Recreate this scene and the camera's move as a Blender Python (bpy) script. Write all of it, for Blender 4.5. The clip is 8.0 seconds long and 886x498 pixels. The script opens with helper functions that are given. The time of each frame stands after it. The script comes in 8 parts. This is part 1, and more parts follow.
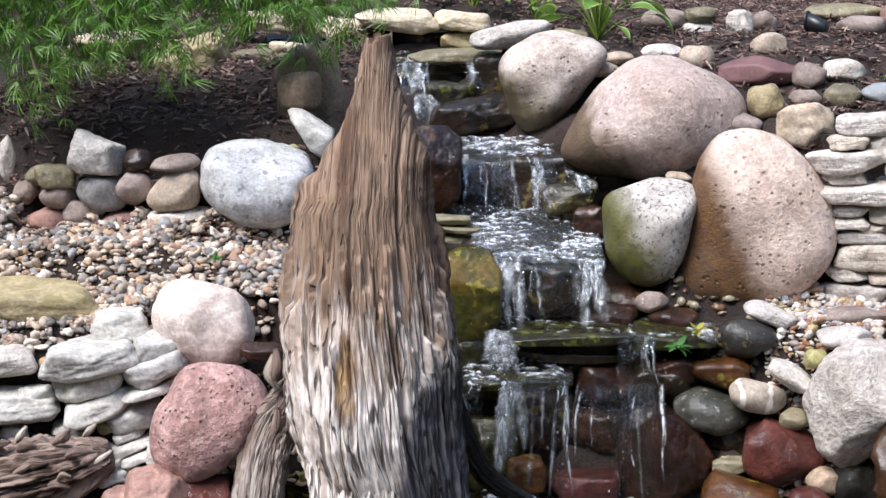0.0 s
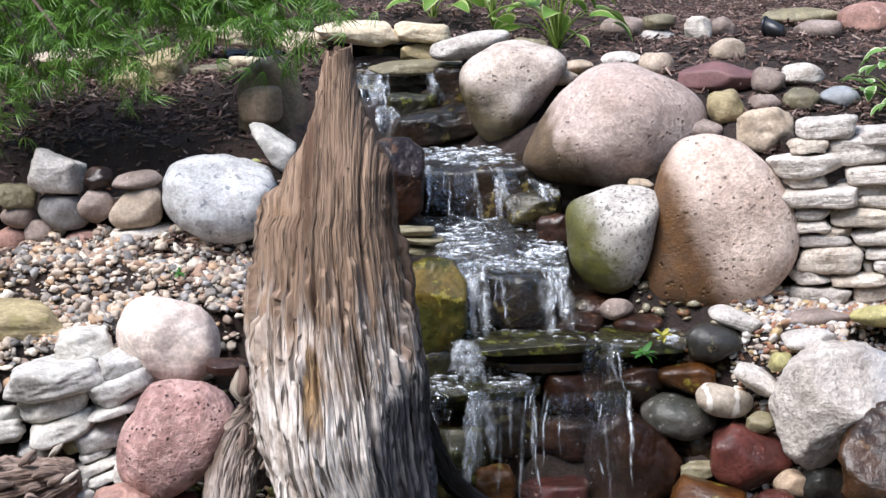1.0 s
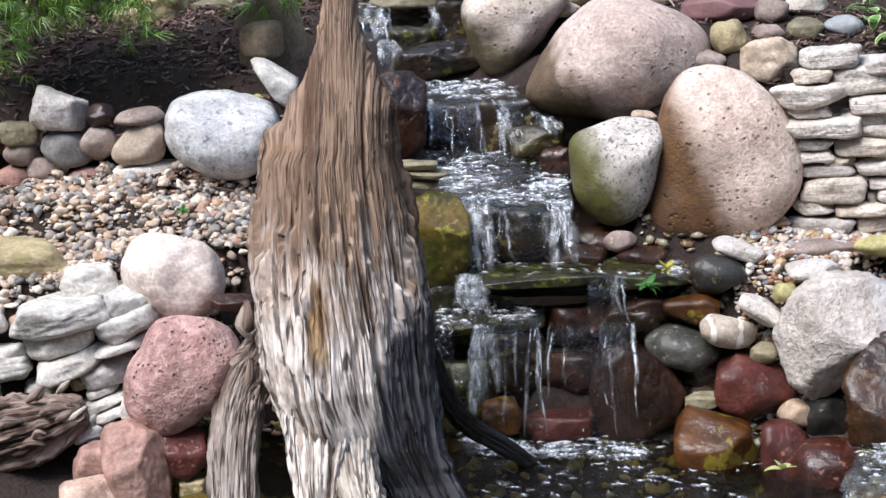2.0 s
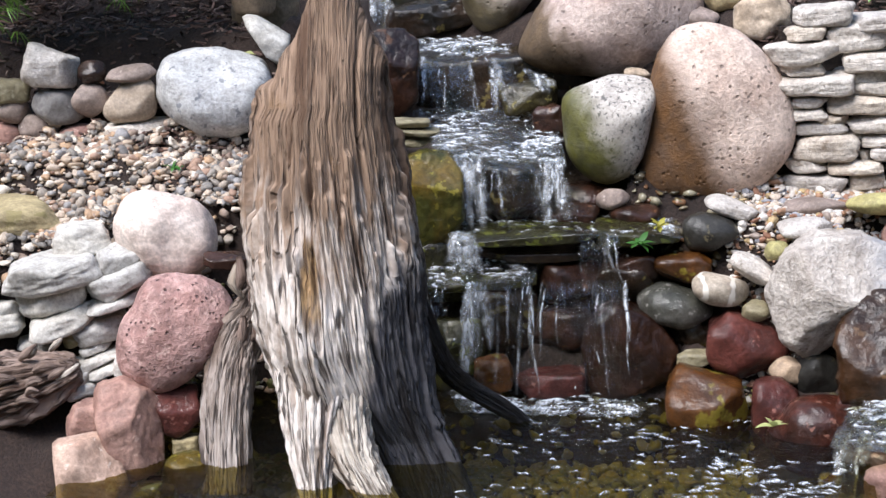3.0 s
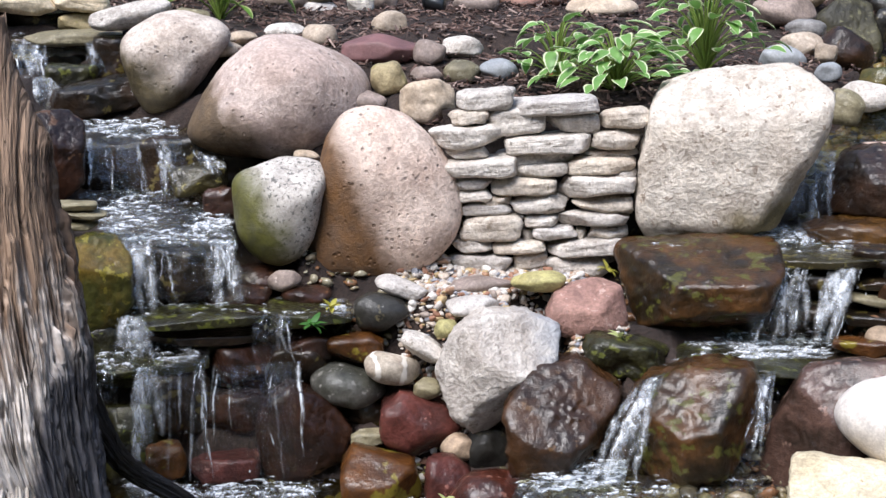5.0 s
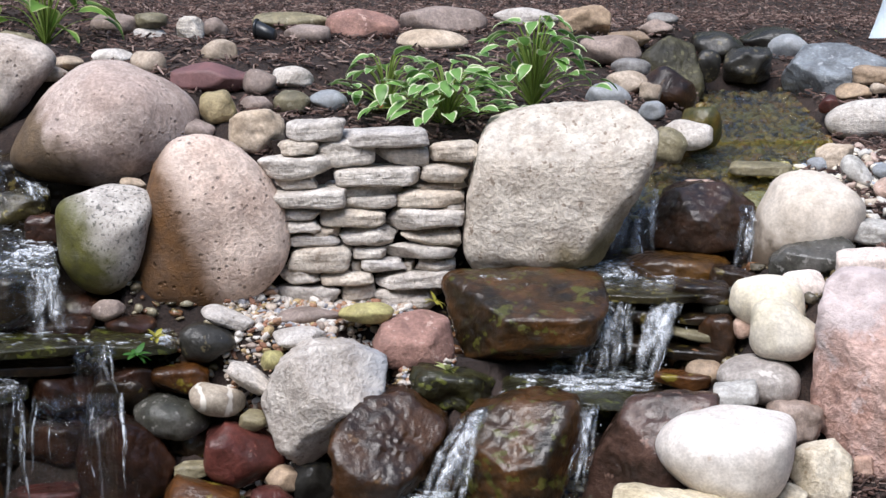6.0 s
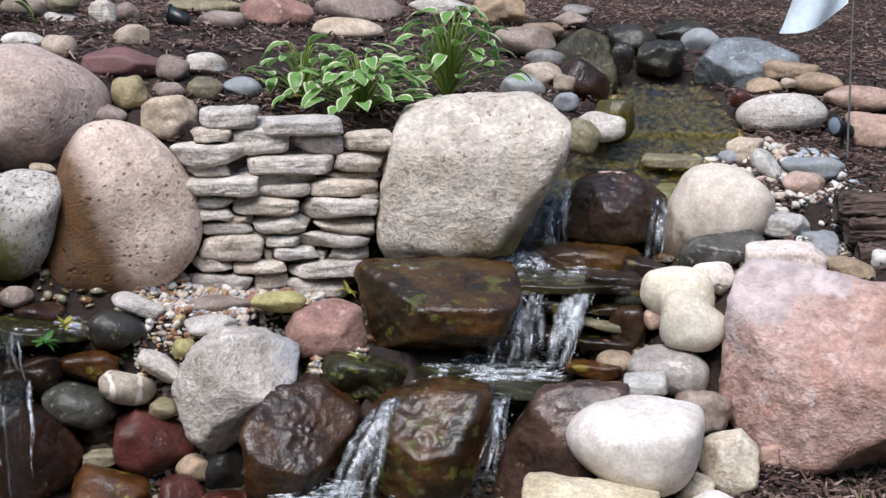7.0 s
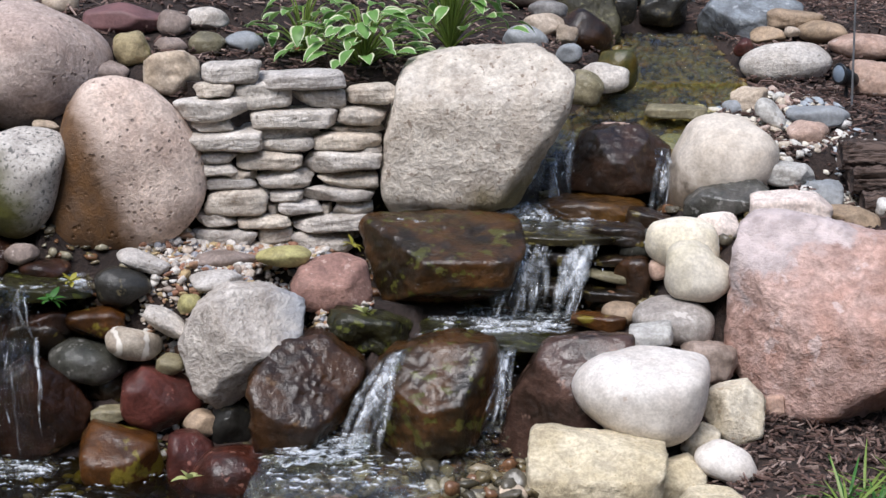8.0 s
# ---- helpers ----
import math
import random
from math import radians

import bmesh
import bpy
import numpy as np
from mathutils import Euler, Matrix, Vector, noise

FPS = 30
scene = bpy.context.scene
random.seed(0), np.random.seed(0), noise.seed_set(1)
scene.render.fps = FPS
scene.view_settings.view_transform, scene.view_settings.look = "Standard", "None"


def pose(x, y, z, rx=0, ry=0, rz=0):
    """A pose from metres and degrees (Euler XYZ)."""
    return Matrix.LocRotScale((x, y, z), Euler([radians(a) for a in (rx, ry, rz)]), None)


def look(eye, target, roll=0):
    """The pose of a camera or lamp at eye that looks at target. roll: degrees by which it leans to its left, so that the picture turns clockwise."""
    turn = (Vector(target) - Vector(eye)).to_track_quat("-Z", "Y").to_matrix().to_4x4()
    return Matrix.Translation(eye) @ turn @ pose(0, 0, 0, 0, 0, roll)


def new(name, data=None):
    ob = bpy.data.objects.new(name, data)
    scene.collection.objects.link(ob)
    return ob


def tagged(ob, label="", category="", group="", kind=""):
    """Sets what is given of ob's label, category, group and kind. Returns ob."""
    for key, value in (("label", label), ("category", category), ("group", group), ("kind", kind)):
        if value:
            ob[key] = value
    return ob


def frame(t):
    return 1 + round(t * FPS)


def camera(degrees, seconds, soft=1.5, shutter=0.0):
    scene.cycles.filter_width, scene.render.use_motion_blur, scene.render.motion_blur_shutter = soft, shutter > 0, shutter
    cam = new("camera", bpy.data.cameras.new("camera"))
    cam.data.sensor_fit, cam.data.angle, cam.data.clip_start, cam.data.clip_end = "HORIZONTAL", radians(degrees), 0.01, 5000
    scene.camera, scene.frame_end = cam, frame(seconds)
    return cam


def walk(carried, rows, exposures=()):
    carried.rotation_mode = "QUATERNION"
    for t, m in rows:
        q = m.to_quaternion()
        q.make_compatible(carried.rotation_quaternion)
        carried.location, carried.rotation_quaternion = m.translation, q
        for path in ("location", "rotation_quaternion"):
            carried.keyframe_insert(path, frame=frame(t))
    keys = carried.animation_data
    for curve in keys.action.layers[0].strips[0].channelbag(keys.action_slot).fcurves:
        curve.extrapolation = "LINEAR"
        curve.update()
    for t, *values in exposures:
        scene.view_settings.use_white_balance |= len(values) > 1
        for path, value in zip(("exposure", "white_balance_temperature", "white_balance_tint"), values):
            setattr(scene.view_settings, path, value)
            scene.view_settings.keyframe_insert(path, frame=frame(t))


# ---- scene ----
# ---------------------------------------------------------------- camera
cam = camera(30.5, 8.0, soft=1.5)
walk(cam, [
    (0, pose(0.000, 0.000, 1.420, 78.62, 0.77, 11.67)),
    (0.2, pose(0.000, 0.000, 1.420, 78.97, 0.86, 11.30)),
    (0.5, pose(0.000, 0.000, 1.420, 78.89, 1.10, 10.89)),
    (0.7, pose(0.000, 0.000, 1.420, 79.23, 1.36, 10.87)),
    (1, pose(0.000, 0.000, 1.420, 78.98, 1.72, 10.20)),
    (1.2, pose(0.000, 0.000, 1.420, 79.05, 1.59, 9.53)),
    (1.5, pose(0.000, 0.000, 1.420, 78.66, 1.84, 9.65)),
    (1.7, pose(0.000, 0.000, 1.420, 77.98, 2.25, 10.24)),
    (1.8, pose(0.000, 0.000, 1.420, 77.25, 2.24, 10.33)),
    (2, pose(0.000, 0.000, 1.420, 76.65, 2.28, 10.21)),
    (2.2, pose(0.000, 0.000, 1.420, 76.58, 2.32, 10.59)),
    (3.3, pose(0.000, 0.000, 1.420, 74.83, 1.77, 9.01)),
    (3.5, pose(0.000, 0.000, 1.420, 74.97, 1.53, 7.33)),
    (3.7, pose(0.000, 0.000, 1.420, 74.98, 1.39, 6.07)),
    (4, pose(0.000, 0.000, 1.420, 76.15, 1.39, 5.39)),
    (4.2, pose(0.000, 0.000, 1.420, 76.74, 1.37, 4.28)),
    (4.5, pose(0.000, 0.000, 1.420, 77.20, 0.77, 2.11)),
    (4.7, pose(0.000, 0.000, 1.420, 77.45, 0.63, 0.58)),
    (5.8, pose(0.000, 0.000, 1.420, 78.64, -1.14, -6.02)),
    (6, pose(0.000, 0.000, 1.420, 78.95, -1.53, -7.24)),
    (6.2, pose(0.000, 0.000, 1.420, 79.30, -1.95, -8.57)),
    (6.3, pose(0.000, 0.000, 1.420, 79.34, -2.18, -9.17)),
    (6.5, pose(0.000, 0.000, 1.420, 78.87, -2.52, -9.97)),
    (6.7, pose(0.000, 0.000, 1.420, 78.98, -2.51, -10.03)),
    (7, pose(0.000, 0.000, 1.420, 78.68, -2.62, -10.14)),
    (7.2, pose(0.000, 0.000, 1.420, 78.36, -2.61, -10.29)),
    (7.5, pose(0.000, 0.000, 1.420, 77.88, -2.17, -10.04)),
    (7.7, pose(0.000, 0.000, 1.420, 77.57, -2.04, -10.03)),
    (8, pose(0.000, 0.000, 1.420, 77.02, -2.01, -10.11)),
], exposures=[(0, 1.25), (2.0, 1.22), (3.5, 1.20), (4.5, 1.24), (6.0, 0.94), (7.0, 0.76), (8.0, 0.70)])

# ---------------------------------------------------------------- light
SUN_UP, SUN_ROUND = 58, 215
world = bpy.data.worlds.new("sky")
scene.world = world
world.use_nodes = True
sky = world.node_tree.nodes.new("ShaderNodeTexSky")
sky.sky_type, sky.sun_disc = "NISHITA", False
sky.sun_elevation, sky.sun_rotation = radians(SUN_UP), radians(SUN_ROUND)
back = world.node_tree.nodes["Background"]
world.node_tree.links.new(sky.outputs[0], back.inputs[0])
back.inputs[1].default_value = 0.135
sun = new("sun", bpy.data.lights.new("sun", "SUN"))
sun.data.energy, sun.data.angle, sun.data.color = 2.6, radians(35), (0.985, 0.975, 1.0)
sun.matrix_basis = look((0, 0, 0), (-math.sin(radians(SUN_ROUND)) * math.cos(radians(SUN_UP)),
                                    -math.cos(radians(SUN_ROUND)) * math.cos(radians(SUN_UP)),
                                    -math.sin(radians(SUN_UP))))


# ---------------------------------------------------------------- material tools
def node(nt, kind, **inputs):
    n = nt.nodes.new("ShaderNode" + kind)
    for key, value in inputs.items():
        n.inputs[key.replace("_", " ")].default_value = value
    return n


def mix(nt, fac, a, b, blend="MIX"):
    n = nt.nodes.new("ShaderNodeMix")
    n.data_type, n.blend_type = "RGBA", blend
    for socket, value in ((n.inputs[0], fac), (n.inputs[6], a), (n.inputs[7], b)):
        if isinstance(value, bpy.types.NodeSocket):
            nt.links.new(value, socket)
        else:
            socket.default_value = value if isinstance(value, (int, float)) else (*value, 1)
    return n.outputs[2]


def maths(nt, op, *values):
    n = nt.nodes.new("ShaderNodeMath")
    n.operation = op
    for socket, value in zip(n.inputs, values):
        if isinstance(value, bpy.types.NodeSocket):
            nt.links.new(value, socket)
        else:
            socket.default_value = value
    return n.outputs[0]


def span(nt, value, lo, hi, a=0.0, b=1.0):
    n = nt.nodes.new("ShaderNodeMapRange")
    n.interpolation_type = "SMOOTHSTEP"
    for k, v in zip((1, 2, 3, 4), (lo, hi, a, b)):
        n.inputs[k].default_value = v
    nt.links.new(value, n.inputs[0])
    return n.outputs[0]


def noise_at(nt, vector, scale, detail=4, roughness=0.55, distortion=0.0):
    n = node(nt, "TexNoise", Scale=scale, Detail=detail, Roughness=roughness, Distortion=distortion)
    nt.links.new(vector, n.inputs[0])
    return n.outputs[0]


def blank(name):
    m = bpy.data.materials.new(name)
    m.use_nodes = True
    nt = m.node_tree
    return m, nt, nt.nodes["Principled BSDF"]


def local_coords(nt, shift=True):
    """Object coordinates in metres, shifted for each object so that no two stones look alike."""
    co = nt.nodes.new("ShaderNodeTexCoord").outputs["Object"]
    if not shift:
        return co
    info = nt.nodes.new("ShaderNodeObjectInfo").outputs["Random"]
    add = nt.nodes.new("ShaderNodeVectorMath")
    add.operation = "ADD"
    nt.links.new(co, add.inputs[0])
    nt.links.new(maths(nt, "MULTIPLY", info, 37.0), add.inputs[1])
    return add.outputs[0]


MATS = {}


def stone(name, c1, c2, rough=0.8, scale=7, grain=90, speck=None, bump=0.35, veins=None, stain=None, layers=False, pits=0, ragged=0.16, coat=0.0):
    """Stone: two base colours in patches, grain, specks, veins; stain = (colour, direction, offset, gloss)."""
    m, nt, bsdf = blank(name)
    co = local_coords(nt)
    big = noise_at(nt, co, scale, 6, 0.6, 0.4)
    fine = noise_at(nt, co, grain, 4, 0.7)
    mid = noise_at(nt, co, grain * 0.25, 5, 0.65)
    colour = mix(nt, span(nt, big, 0.36, 0.64), c1, c2)
    mottle, grit = ((0.84, 0.83, 0.82), (0.9, 0.89, 0.88)) if bump < 0.28 else ((0.72, 0.705, 0.69), (0.8, 0.79, 0.78))
    colour = mix(nt, 1.0, colour, mix(nt, span(nt, mid, 0.3, 0.72), mottle, (1.13, 1.13, 1.12)), "MULTIPLY")
    colour = mix(nt, 1.0, colour, mix(nt, span(nt, fine, 0.3, 0.7), grit, (1.09, 1.09, 1.09)), "MULTIPLY")
    height = maths(nt, "ADD", maths(nt, "MULTIPLY", mid, 0.7), maths(nt, "MULTIPLY", fine, 0.35))
    if layers:
        sep = node(nt, "Mapping")
        sep.inputs["Scale"].default_value = (3, 3, 60)
        nt.links.new(co, sep.inputs[0])
        band = noise_at(nt, sep.outputs[0], 1.6, 5, 0.6, 0.6)
        colour = mix(nt, span(nt, band, 0.56, 0.70, 0, 0.3), colour, tuple(0.55 * v for v in c2))
        height = maths(nt, "ADD", height, maths(nt, "MULTIPLY", band, 0.5))
    if speck:
        spots = noise_at(nt, co, speck[1], 3, 0.6)
        colour = mix(nt, span(nt, spots, speck[2], speck[2] + 0.06, 0, 0.75), colour, speck[0])
    if pits:
        v = node(nt, "TexVoronoi", Scale=pits)
        nt.links.new(co, v.inputs[0])
        keep = span(nt, noise_at(nt, co, pits * 0.3, 2), 0.45, 0.6)
        hole = maths(nt, "MULTIPLY", span(nt, v.outputs[0], 0.12, 0.26, 1, 0), keep)
        colour = mix(nt, maths(nt, "MULTIPLY", hole, 0.85), colour, tuple(0.35 * c for c in c2))
        height = maths(nt, "SUBTRACT", height, maths(nt, "MULTIPLY", hole, 0.9))
    if veins:
        wave = node(nt, "TexWave", Scale=veins[1], Distortion=9.0, Detail=4.0)
        nt.links.new(co, wave.inputs[0])
        colour = mix(nt, span(nt, wave.outputs[1], 0.8, 0.97, 0, 0.8), colour, veins[0])
    gloss = span(nt, mid, 0.3, 0.7, rough - 0.1, min(rough + 0.08, 1))
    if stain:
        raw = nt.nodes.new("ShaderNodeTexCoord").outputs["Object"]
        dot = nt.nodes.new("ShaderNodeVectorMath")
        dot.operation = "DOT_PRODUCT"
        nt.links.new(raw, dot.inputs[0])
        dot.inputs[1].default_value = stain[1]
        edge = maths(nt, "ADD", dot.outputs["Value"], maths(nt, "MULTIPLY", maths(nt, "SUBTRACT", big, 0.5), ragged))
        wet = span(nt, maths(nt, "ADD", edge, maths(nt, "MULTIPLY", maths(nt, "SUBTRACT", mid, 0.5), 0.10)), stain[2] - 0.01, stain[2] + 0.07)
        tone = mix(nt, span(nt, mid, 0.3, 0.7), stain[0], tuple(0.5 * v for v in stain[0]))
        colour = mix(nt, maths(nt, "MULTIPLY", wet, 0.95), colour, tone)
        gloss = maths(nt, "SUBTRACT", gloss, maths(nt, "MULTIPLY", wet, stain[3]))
    tint = nt.nodes.new("ShaderNodeObjectInfo").outputs["Random"]
    colour = mix(nt, 1.0, colour, mix(nt, tint, (0.86, 0.86, 0.88), (1.1, 1.08, 1.05)), "MULTIPLY")
    nt.links.new(colour, bsdf.inputs["Base Color"])
    nt.links.new(gloss, bsdf.inputs["Roughness"])
    relief = node(nt, "Bump", Strength=bump, Distance=0.012)
    nt.links.new(height, relief.inputs["Height"])
    nt.links.new(relief.outputs[0], bsdf.inputs["Normal"])
    if coat:
        # a film of water on the stone
        bsdf.inputs["Specular IOR Level"].default_value = 0.15
        bsdf.inputs["Coat Weight"].default_value, bsdf.inputs["Coat Roughness"].default_value, bsdf.inputs["Coat IOR"].default_value = coat, 0.08, 1.4
        film = node(nt, "Bump", Strength=1.0, Distance=0.008)
        wrinkle = noise_at(nt, co, 26, 5, 0.6, 0.5)
        nt.links.new(maths(nt, "ADD", wrinkle, maths(nt, "MULTIPLY", noise_at(nt, co, 70, 2, 0.5, 0.8), 0.12)), film.inputs["Height"])
        nt.links.new(film.outputs[0], bsdf.inputs["Coat Normal"])
    MATS[name] = m
    return m


TAN, TAN2 = (0.62, 0.505, 0.44), (0.51, 0.39, 0.33)
WET = dict(coat=0.85)
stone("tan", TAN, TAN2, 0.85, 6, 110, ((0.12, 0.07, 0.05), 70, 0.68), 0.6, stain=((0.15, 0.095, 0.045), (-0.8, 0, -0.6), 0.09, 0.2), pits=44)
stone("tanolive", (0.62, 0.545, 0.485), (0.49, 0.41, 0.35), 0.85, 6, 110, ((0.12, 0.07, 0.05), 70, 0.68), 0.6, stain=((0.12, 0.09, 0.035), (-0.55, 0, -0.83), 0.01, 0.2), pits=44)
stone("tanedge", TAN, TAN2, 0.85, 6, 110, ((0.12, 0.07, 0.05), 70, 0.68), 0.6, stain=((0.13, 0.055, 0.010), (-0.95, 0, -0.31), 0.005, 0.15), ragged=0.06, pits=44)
stone("mossgrey", (0.52, 0.49, 0.46), (0.36, 0.335, 0.31), 0.8, 8, 120, ((0.05, 0.05, 0.05), 90, 0.56), 0.35, stain=((0.085, 0.083, 0.006), (-0.9, 0, -0.43), -0.025, 0.2))
stone("mossgold", (0.147, 0.0954, 0.0156), (0.0518, 0.0518, 0.0103), 0.5, 9, 80, ((0.24, 0.2, 0.03), 30, 0.6), 0.5, **WET)
stone("mossdark", (0.035, 0.034, 0.009), (0.012, 0.010, 0.004), 0.5, 12, 90, ((0.12, 0.13, 0.02), 30, 0.58), 1.0, **WET)
stone("darkwet", (0.0288, 0.0152, 0.0072), (0.0064, 0.0048, 0.0024), 0.45, 8, 70, ((0.11, 0.085, 0.02), 22, 0.6), 0.7, **WET)
stone("umberwet", (0.0378, 0.0134, 0.00588), (0.0109, 0.0042, 0.0021), 0.5, 7, 60, ((0.12, 0.06, 0.03), 18, 0.62), 0.7, **WET)
stone("ledgewet", (0.070, 0.030, 0.008), (0.012, 0.008, 0.003), 0.45, 7, 60, ((0.065, 0.066, 0.012), 24, 0.57), 0.7, **WET)
stone("brownwet", (0.0612, 0.0259, 0.00864), (0.0144, 0.0072, 0.0036), 0.5, 7, 80, ((0.13, 0.075, 0.035), 24, 0.63), 0.7, **WET)
stone("redwetdark", (0.0892, 0.0493, 0.0374), (0.0272, 0.0161, 0.011), 0.5, 8, 70, ((0.26, 0.165, 0.13), 20, 0.62), 0.7, **WET)
stone("olive", (0.24, 0.21, 0.13), (0.15, 0.13, 0.075), 0.6, 10, 90, ((0.32, 0.29, 0.2), 40, 0.6), 0.4)
stone("olivedark", (0.075, 0.066, 0.03), (0.03, 0.026, 0.013), 0.6, 10, 80, ((0.15, 0.14, 0.07), 40, 0.6), 0.6)
stone("olivewet", (0.0476, 0.0381, 0.0112), (0.0168, 0.0134, 0.00504), 0.5, 10, 80, ((0.2, 0.17, 0.05), 40, 0.58), 0.7, **WET)
stone("lime", (0.657, 0.614, 0.567), (0.519, 0.471, 0.42), 0.85, 9, 110, ((0.17, 0.145, 0.115), 50, 0.64), 0.8, layers=True)
stone("limewarm", (0.625, 0.563, 0.486), (0.482, 0.411, 0.339), 0.85, 9, 110, ((0.2, 0.15, 0.10), 40, 0.62), 0.8, layers=True)
stone("upperwet", (0.0416, 0.0195, 0.0104), (0.013, 0.0078, 0.0052), 0.5, 7, 70, ((0.05, 0.03, 0.015), 24, 0.63), 0.9, **WET)
stone("sandcream", (0.70, 0.61, 0.46), (0.54, 0.45, 0.32), 0.85, 9, 100, None, 0.5, layers=True)
stone("sand", (0.62, 0.55, 0.41), (0.48, 0.41, 0.28), 0.85, 9, 100, ((0.26, 0.19, 0.10), 50, 0.64), 0.7)
stone("creamflat", (0.68, 0.62, 0.51), (0.56, 0.49, 0.37), 0.85, 12, 90, ((0.35, 0.26, 0.17), 40, 0.62), 0.8)
stone("white", (0.576, 0.561, 0.529), (0.444, 0.429, 0.397), 0.8, 9, 100, ((0.27, 0.25, 0.21), 40, 0.64), 0.4)
stone("whitesmooth", (0.643, 0.609, 0.575), (0.558, 0.508, 0.465), 0.7, 5, 140, ((0.42, 0.34, 0.28), 40, 0.66), 0.15)
stone("bluewhite", (0.63, 0.632, 0.618), (0.475, 0.480, 0.478), 0.75, 10, 120, ((0.13, 0.14, 0.16), 45, 0.6), 0.5)
stone("whitepink", (0.739, 0.65, 0.594), (0.65, 0.526, 0.47), 0.8, 6, 110, ((0.4, 0.3, 0.27), 40, 0.66), 0.3)
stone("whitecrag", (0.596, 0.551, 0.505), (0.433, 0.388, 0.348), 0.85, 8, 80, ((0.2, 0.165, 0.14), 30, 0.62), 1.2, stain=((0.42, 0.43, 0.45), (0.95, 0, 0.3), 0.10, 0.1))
stone("cream", (0.52, 0.43, 0.34), (0.41, 0.325, 0.24), 0.75, 8, 110, ((0.3, 0.22, 0.15), 40, 0.66), 0.3)
stone("creambig", (0.63, 0.56, 0.475), (0.53, 0.45, 0.36), 0.75, 6, 120, None, 0.2, stain=((0.15, 0.11, 0.075), (-0.6, 0, -0.8), 0.04, 0.4))
stone("creamgreen", (0.672, 0.6216, 0.5264), (0.56, 0.504, 0.3808), 0.7, 8, 120, None, 0.25)
stone("grey", (0.25, 0.24, 0.23), (0.17, 0.16, 0.155), 0.7, 8, 110, ((0.38, 0.36, 0.34), 50, 0.66), 0.3)
stone("darkgrey", (0.04, 0.038, 0.033), (0.018, 0.017, 0.015), 0.5, 9, 100, ((0.12, 0.1, 0.055), 30, 0.6), 0.4, coat=0.6)
stone("wetgrey", (0.11, 0.105, 0.095), (0.045, 0.045, 0.036), 0.5, 9, 90, ((0.24, 0.23, 0.21), 40, 0.6), 0.45, coat=0.7)
stone("greywhite", (0.43, 0.40, 0.37), (0.30, 0.27, 0.25), 0.75, 8, 100, ((0.56, 0.52, 0.48), 20, 0.6), 0.35)
stone("bluegrey", (0.285, 0.30, 0.315), (0.205, 0.22, 0.235), 0.7, 8, 120, None, 0.25)
stone("bluerock", (0.27, 0.30, 0.32), (0.14, 0.15, 0.16), 0.75, 9, 80, ((0.40, 0.41, 0.41), 40, 0.62), 0.8)
stone("pinkgrey", (0.34, 0.27, 0.235), (0.24, 0.185, 0.155), 0.75, 8, 110, ((0.46, 0.38, 0.33), 50, 0.66), 0.35)
stone("pink", (0.36, 0.205, 0.165), (0.26, 0.145, 0.12), 0.8, 9, 100, ((0.48, 0.34, 0.29), 40, 0.62), 0.6)
stone("pinkpale", (0.50, 0.36, 0.29), (0.41, 0.265, 0.20), 0.8, 9, 90, ((0.62, 0.51, 0.44), 30, 0.63), 0.5)
stone("pinkred", (0.42, 0.26, 0.215), (0.30, 0.17, 0.14), 0.75, 9, 90, ((0.5, 0.34, 0.28), 30, 0.64), 0.5)
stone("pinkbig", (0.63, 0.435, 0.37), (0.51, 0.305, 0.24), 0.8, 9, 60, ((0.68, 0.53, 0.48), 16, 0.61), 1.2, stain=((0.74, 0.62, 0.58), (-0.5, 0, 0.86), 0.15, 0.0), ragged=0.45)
stone("porous", (0.48, 0.306, 0.282), (0.324, 0.186, 0.168), 0.9, 14, 60, ((0.5, 0.34, 0.3), 55, 0.6), 1.2, pits=60)
stone("redrock", (0.106, 0.0313, 0.0246), (0.0466, 0.0153, 0.0127), 0.55, 8, 80, ((0.28, 0.125, 0.10), 30, 0.64), 0.6, coat=0.5)
stone("redwet", (0.078, 0.0198, 0.0108), (0.03, 0.0096, 0.006), 0.5, 9, 70, ((0.24, 0.11, 0.08), 30, 0.62), 0.8, **WET)
stone("rust", (0.05, 0.019, 0.010), (0.016, 0.007, 0.004), 0.5, 9, 80, ((0.13, 0.06, 0.028), 30, 0.62), 0.9, **WET)
stone("orange", (0.12, 0.0437, 0.00845), (0.0493, 0.019, 0.00493), 0.5, 8, 80, ((0.2, 0.16, 0.02), 14, 0.56), 0.6, coat=0.7)
stone("orangewet", (0.12, 0.055, 0.010), (0.05, 0.024, 0.007), 0.5, 9, 80, None, 0.7, **WET)
stone("yellow", (0.45, 0.369, 0.207), (0.342, 0.279, 0.153), 0.8, 8, 90, ((0.24, 0.2, 0.08), 20, 0.6), 0.6)
stone("yellowgreen", (0.40, 0.365, 0.16), (0.32, 0.28, 0.11), 0.7, 9, 110, None, 0.3)
stone("maroon", (0.21, 0.10, 0.095), (0.15, 0.075, 0.073), 0.65, 6, 120, None, 0.25)
stone("brown", (0.416, 0.305, 0.208), (0.286, 0.208, 0.137), 0.7, 8, 100, ((0.42, 0.33, 0.24), 40, 0.66), 0.35)
stone("banded", (0.44, 0.38, 0.30), (0.32, 0.26, 0.2), 0.65, 8, 100, None, 0.3, veins=((0.7, 0.65, 0.57), 6.0))
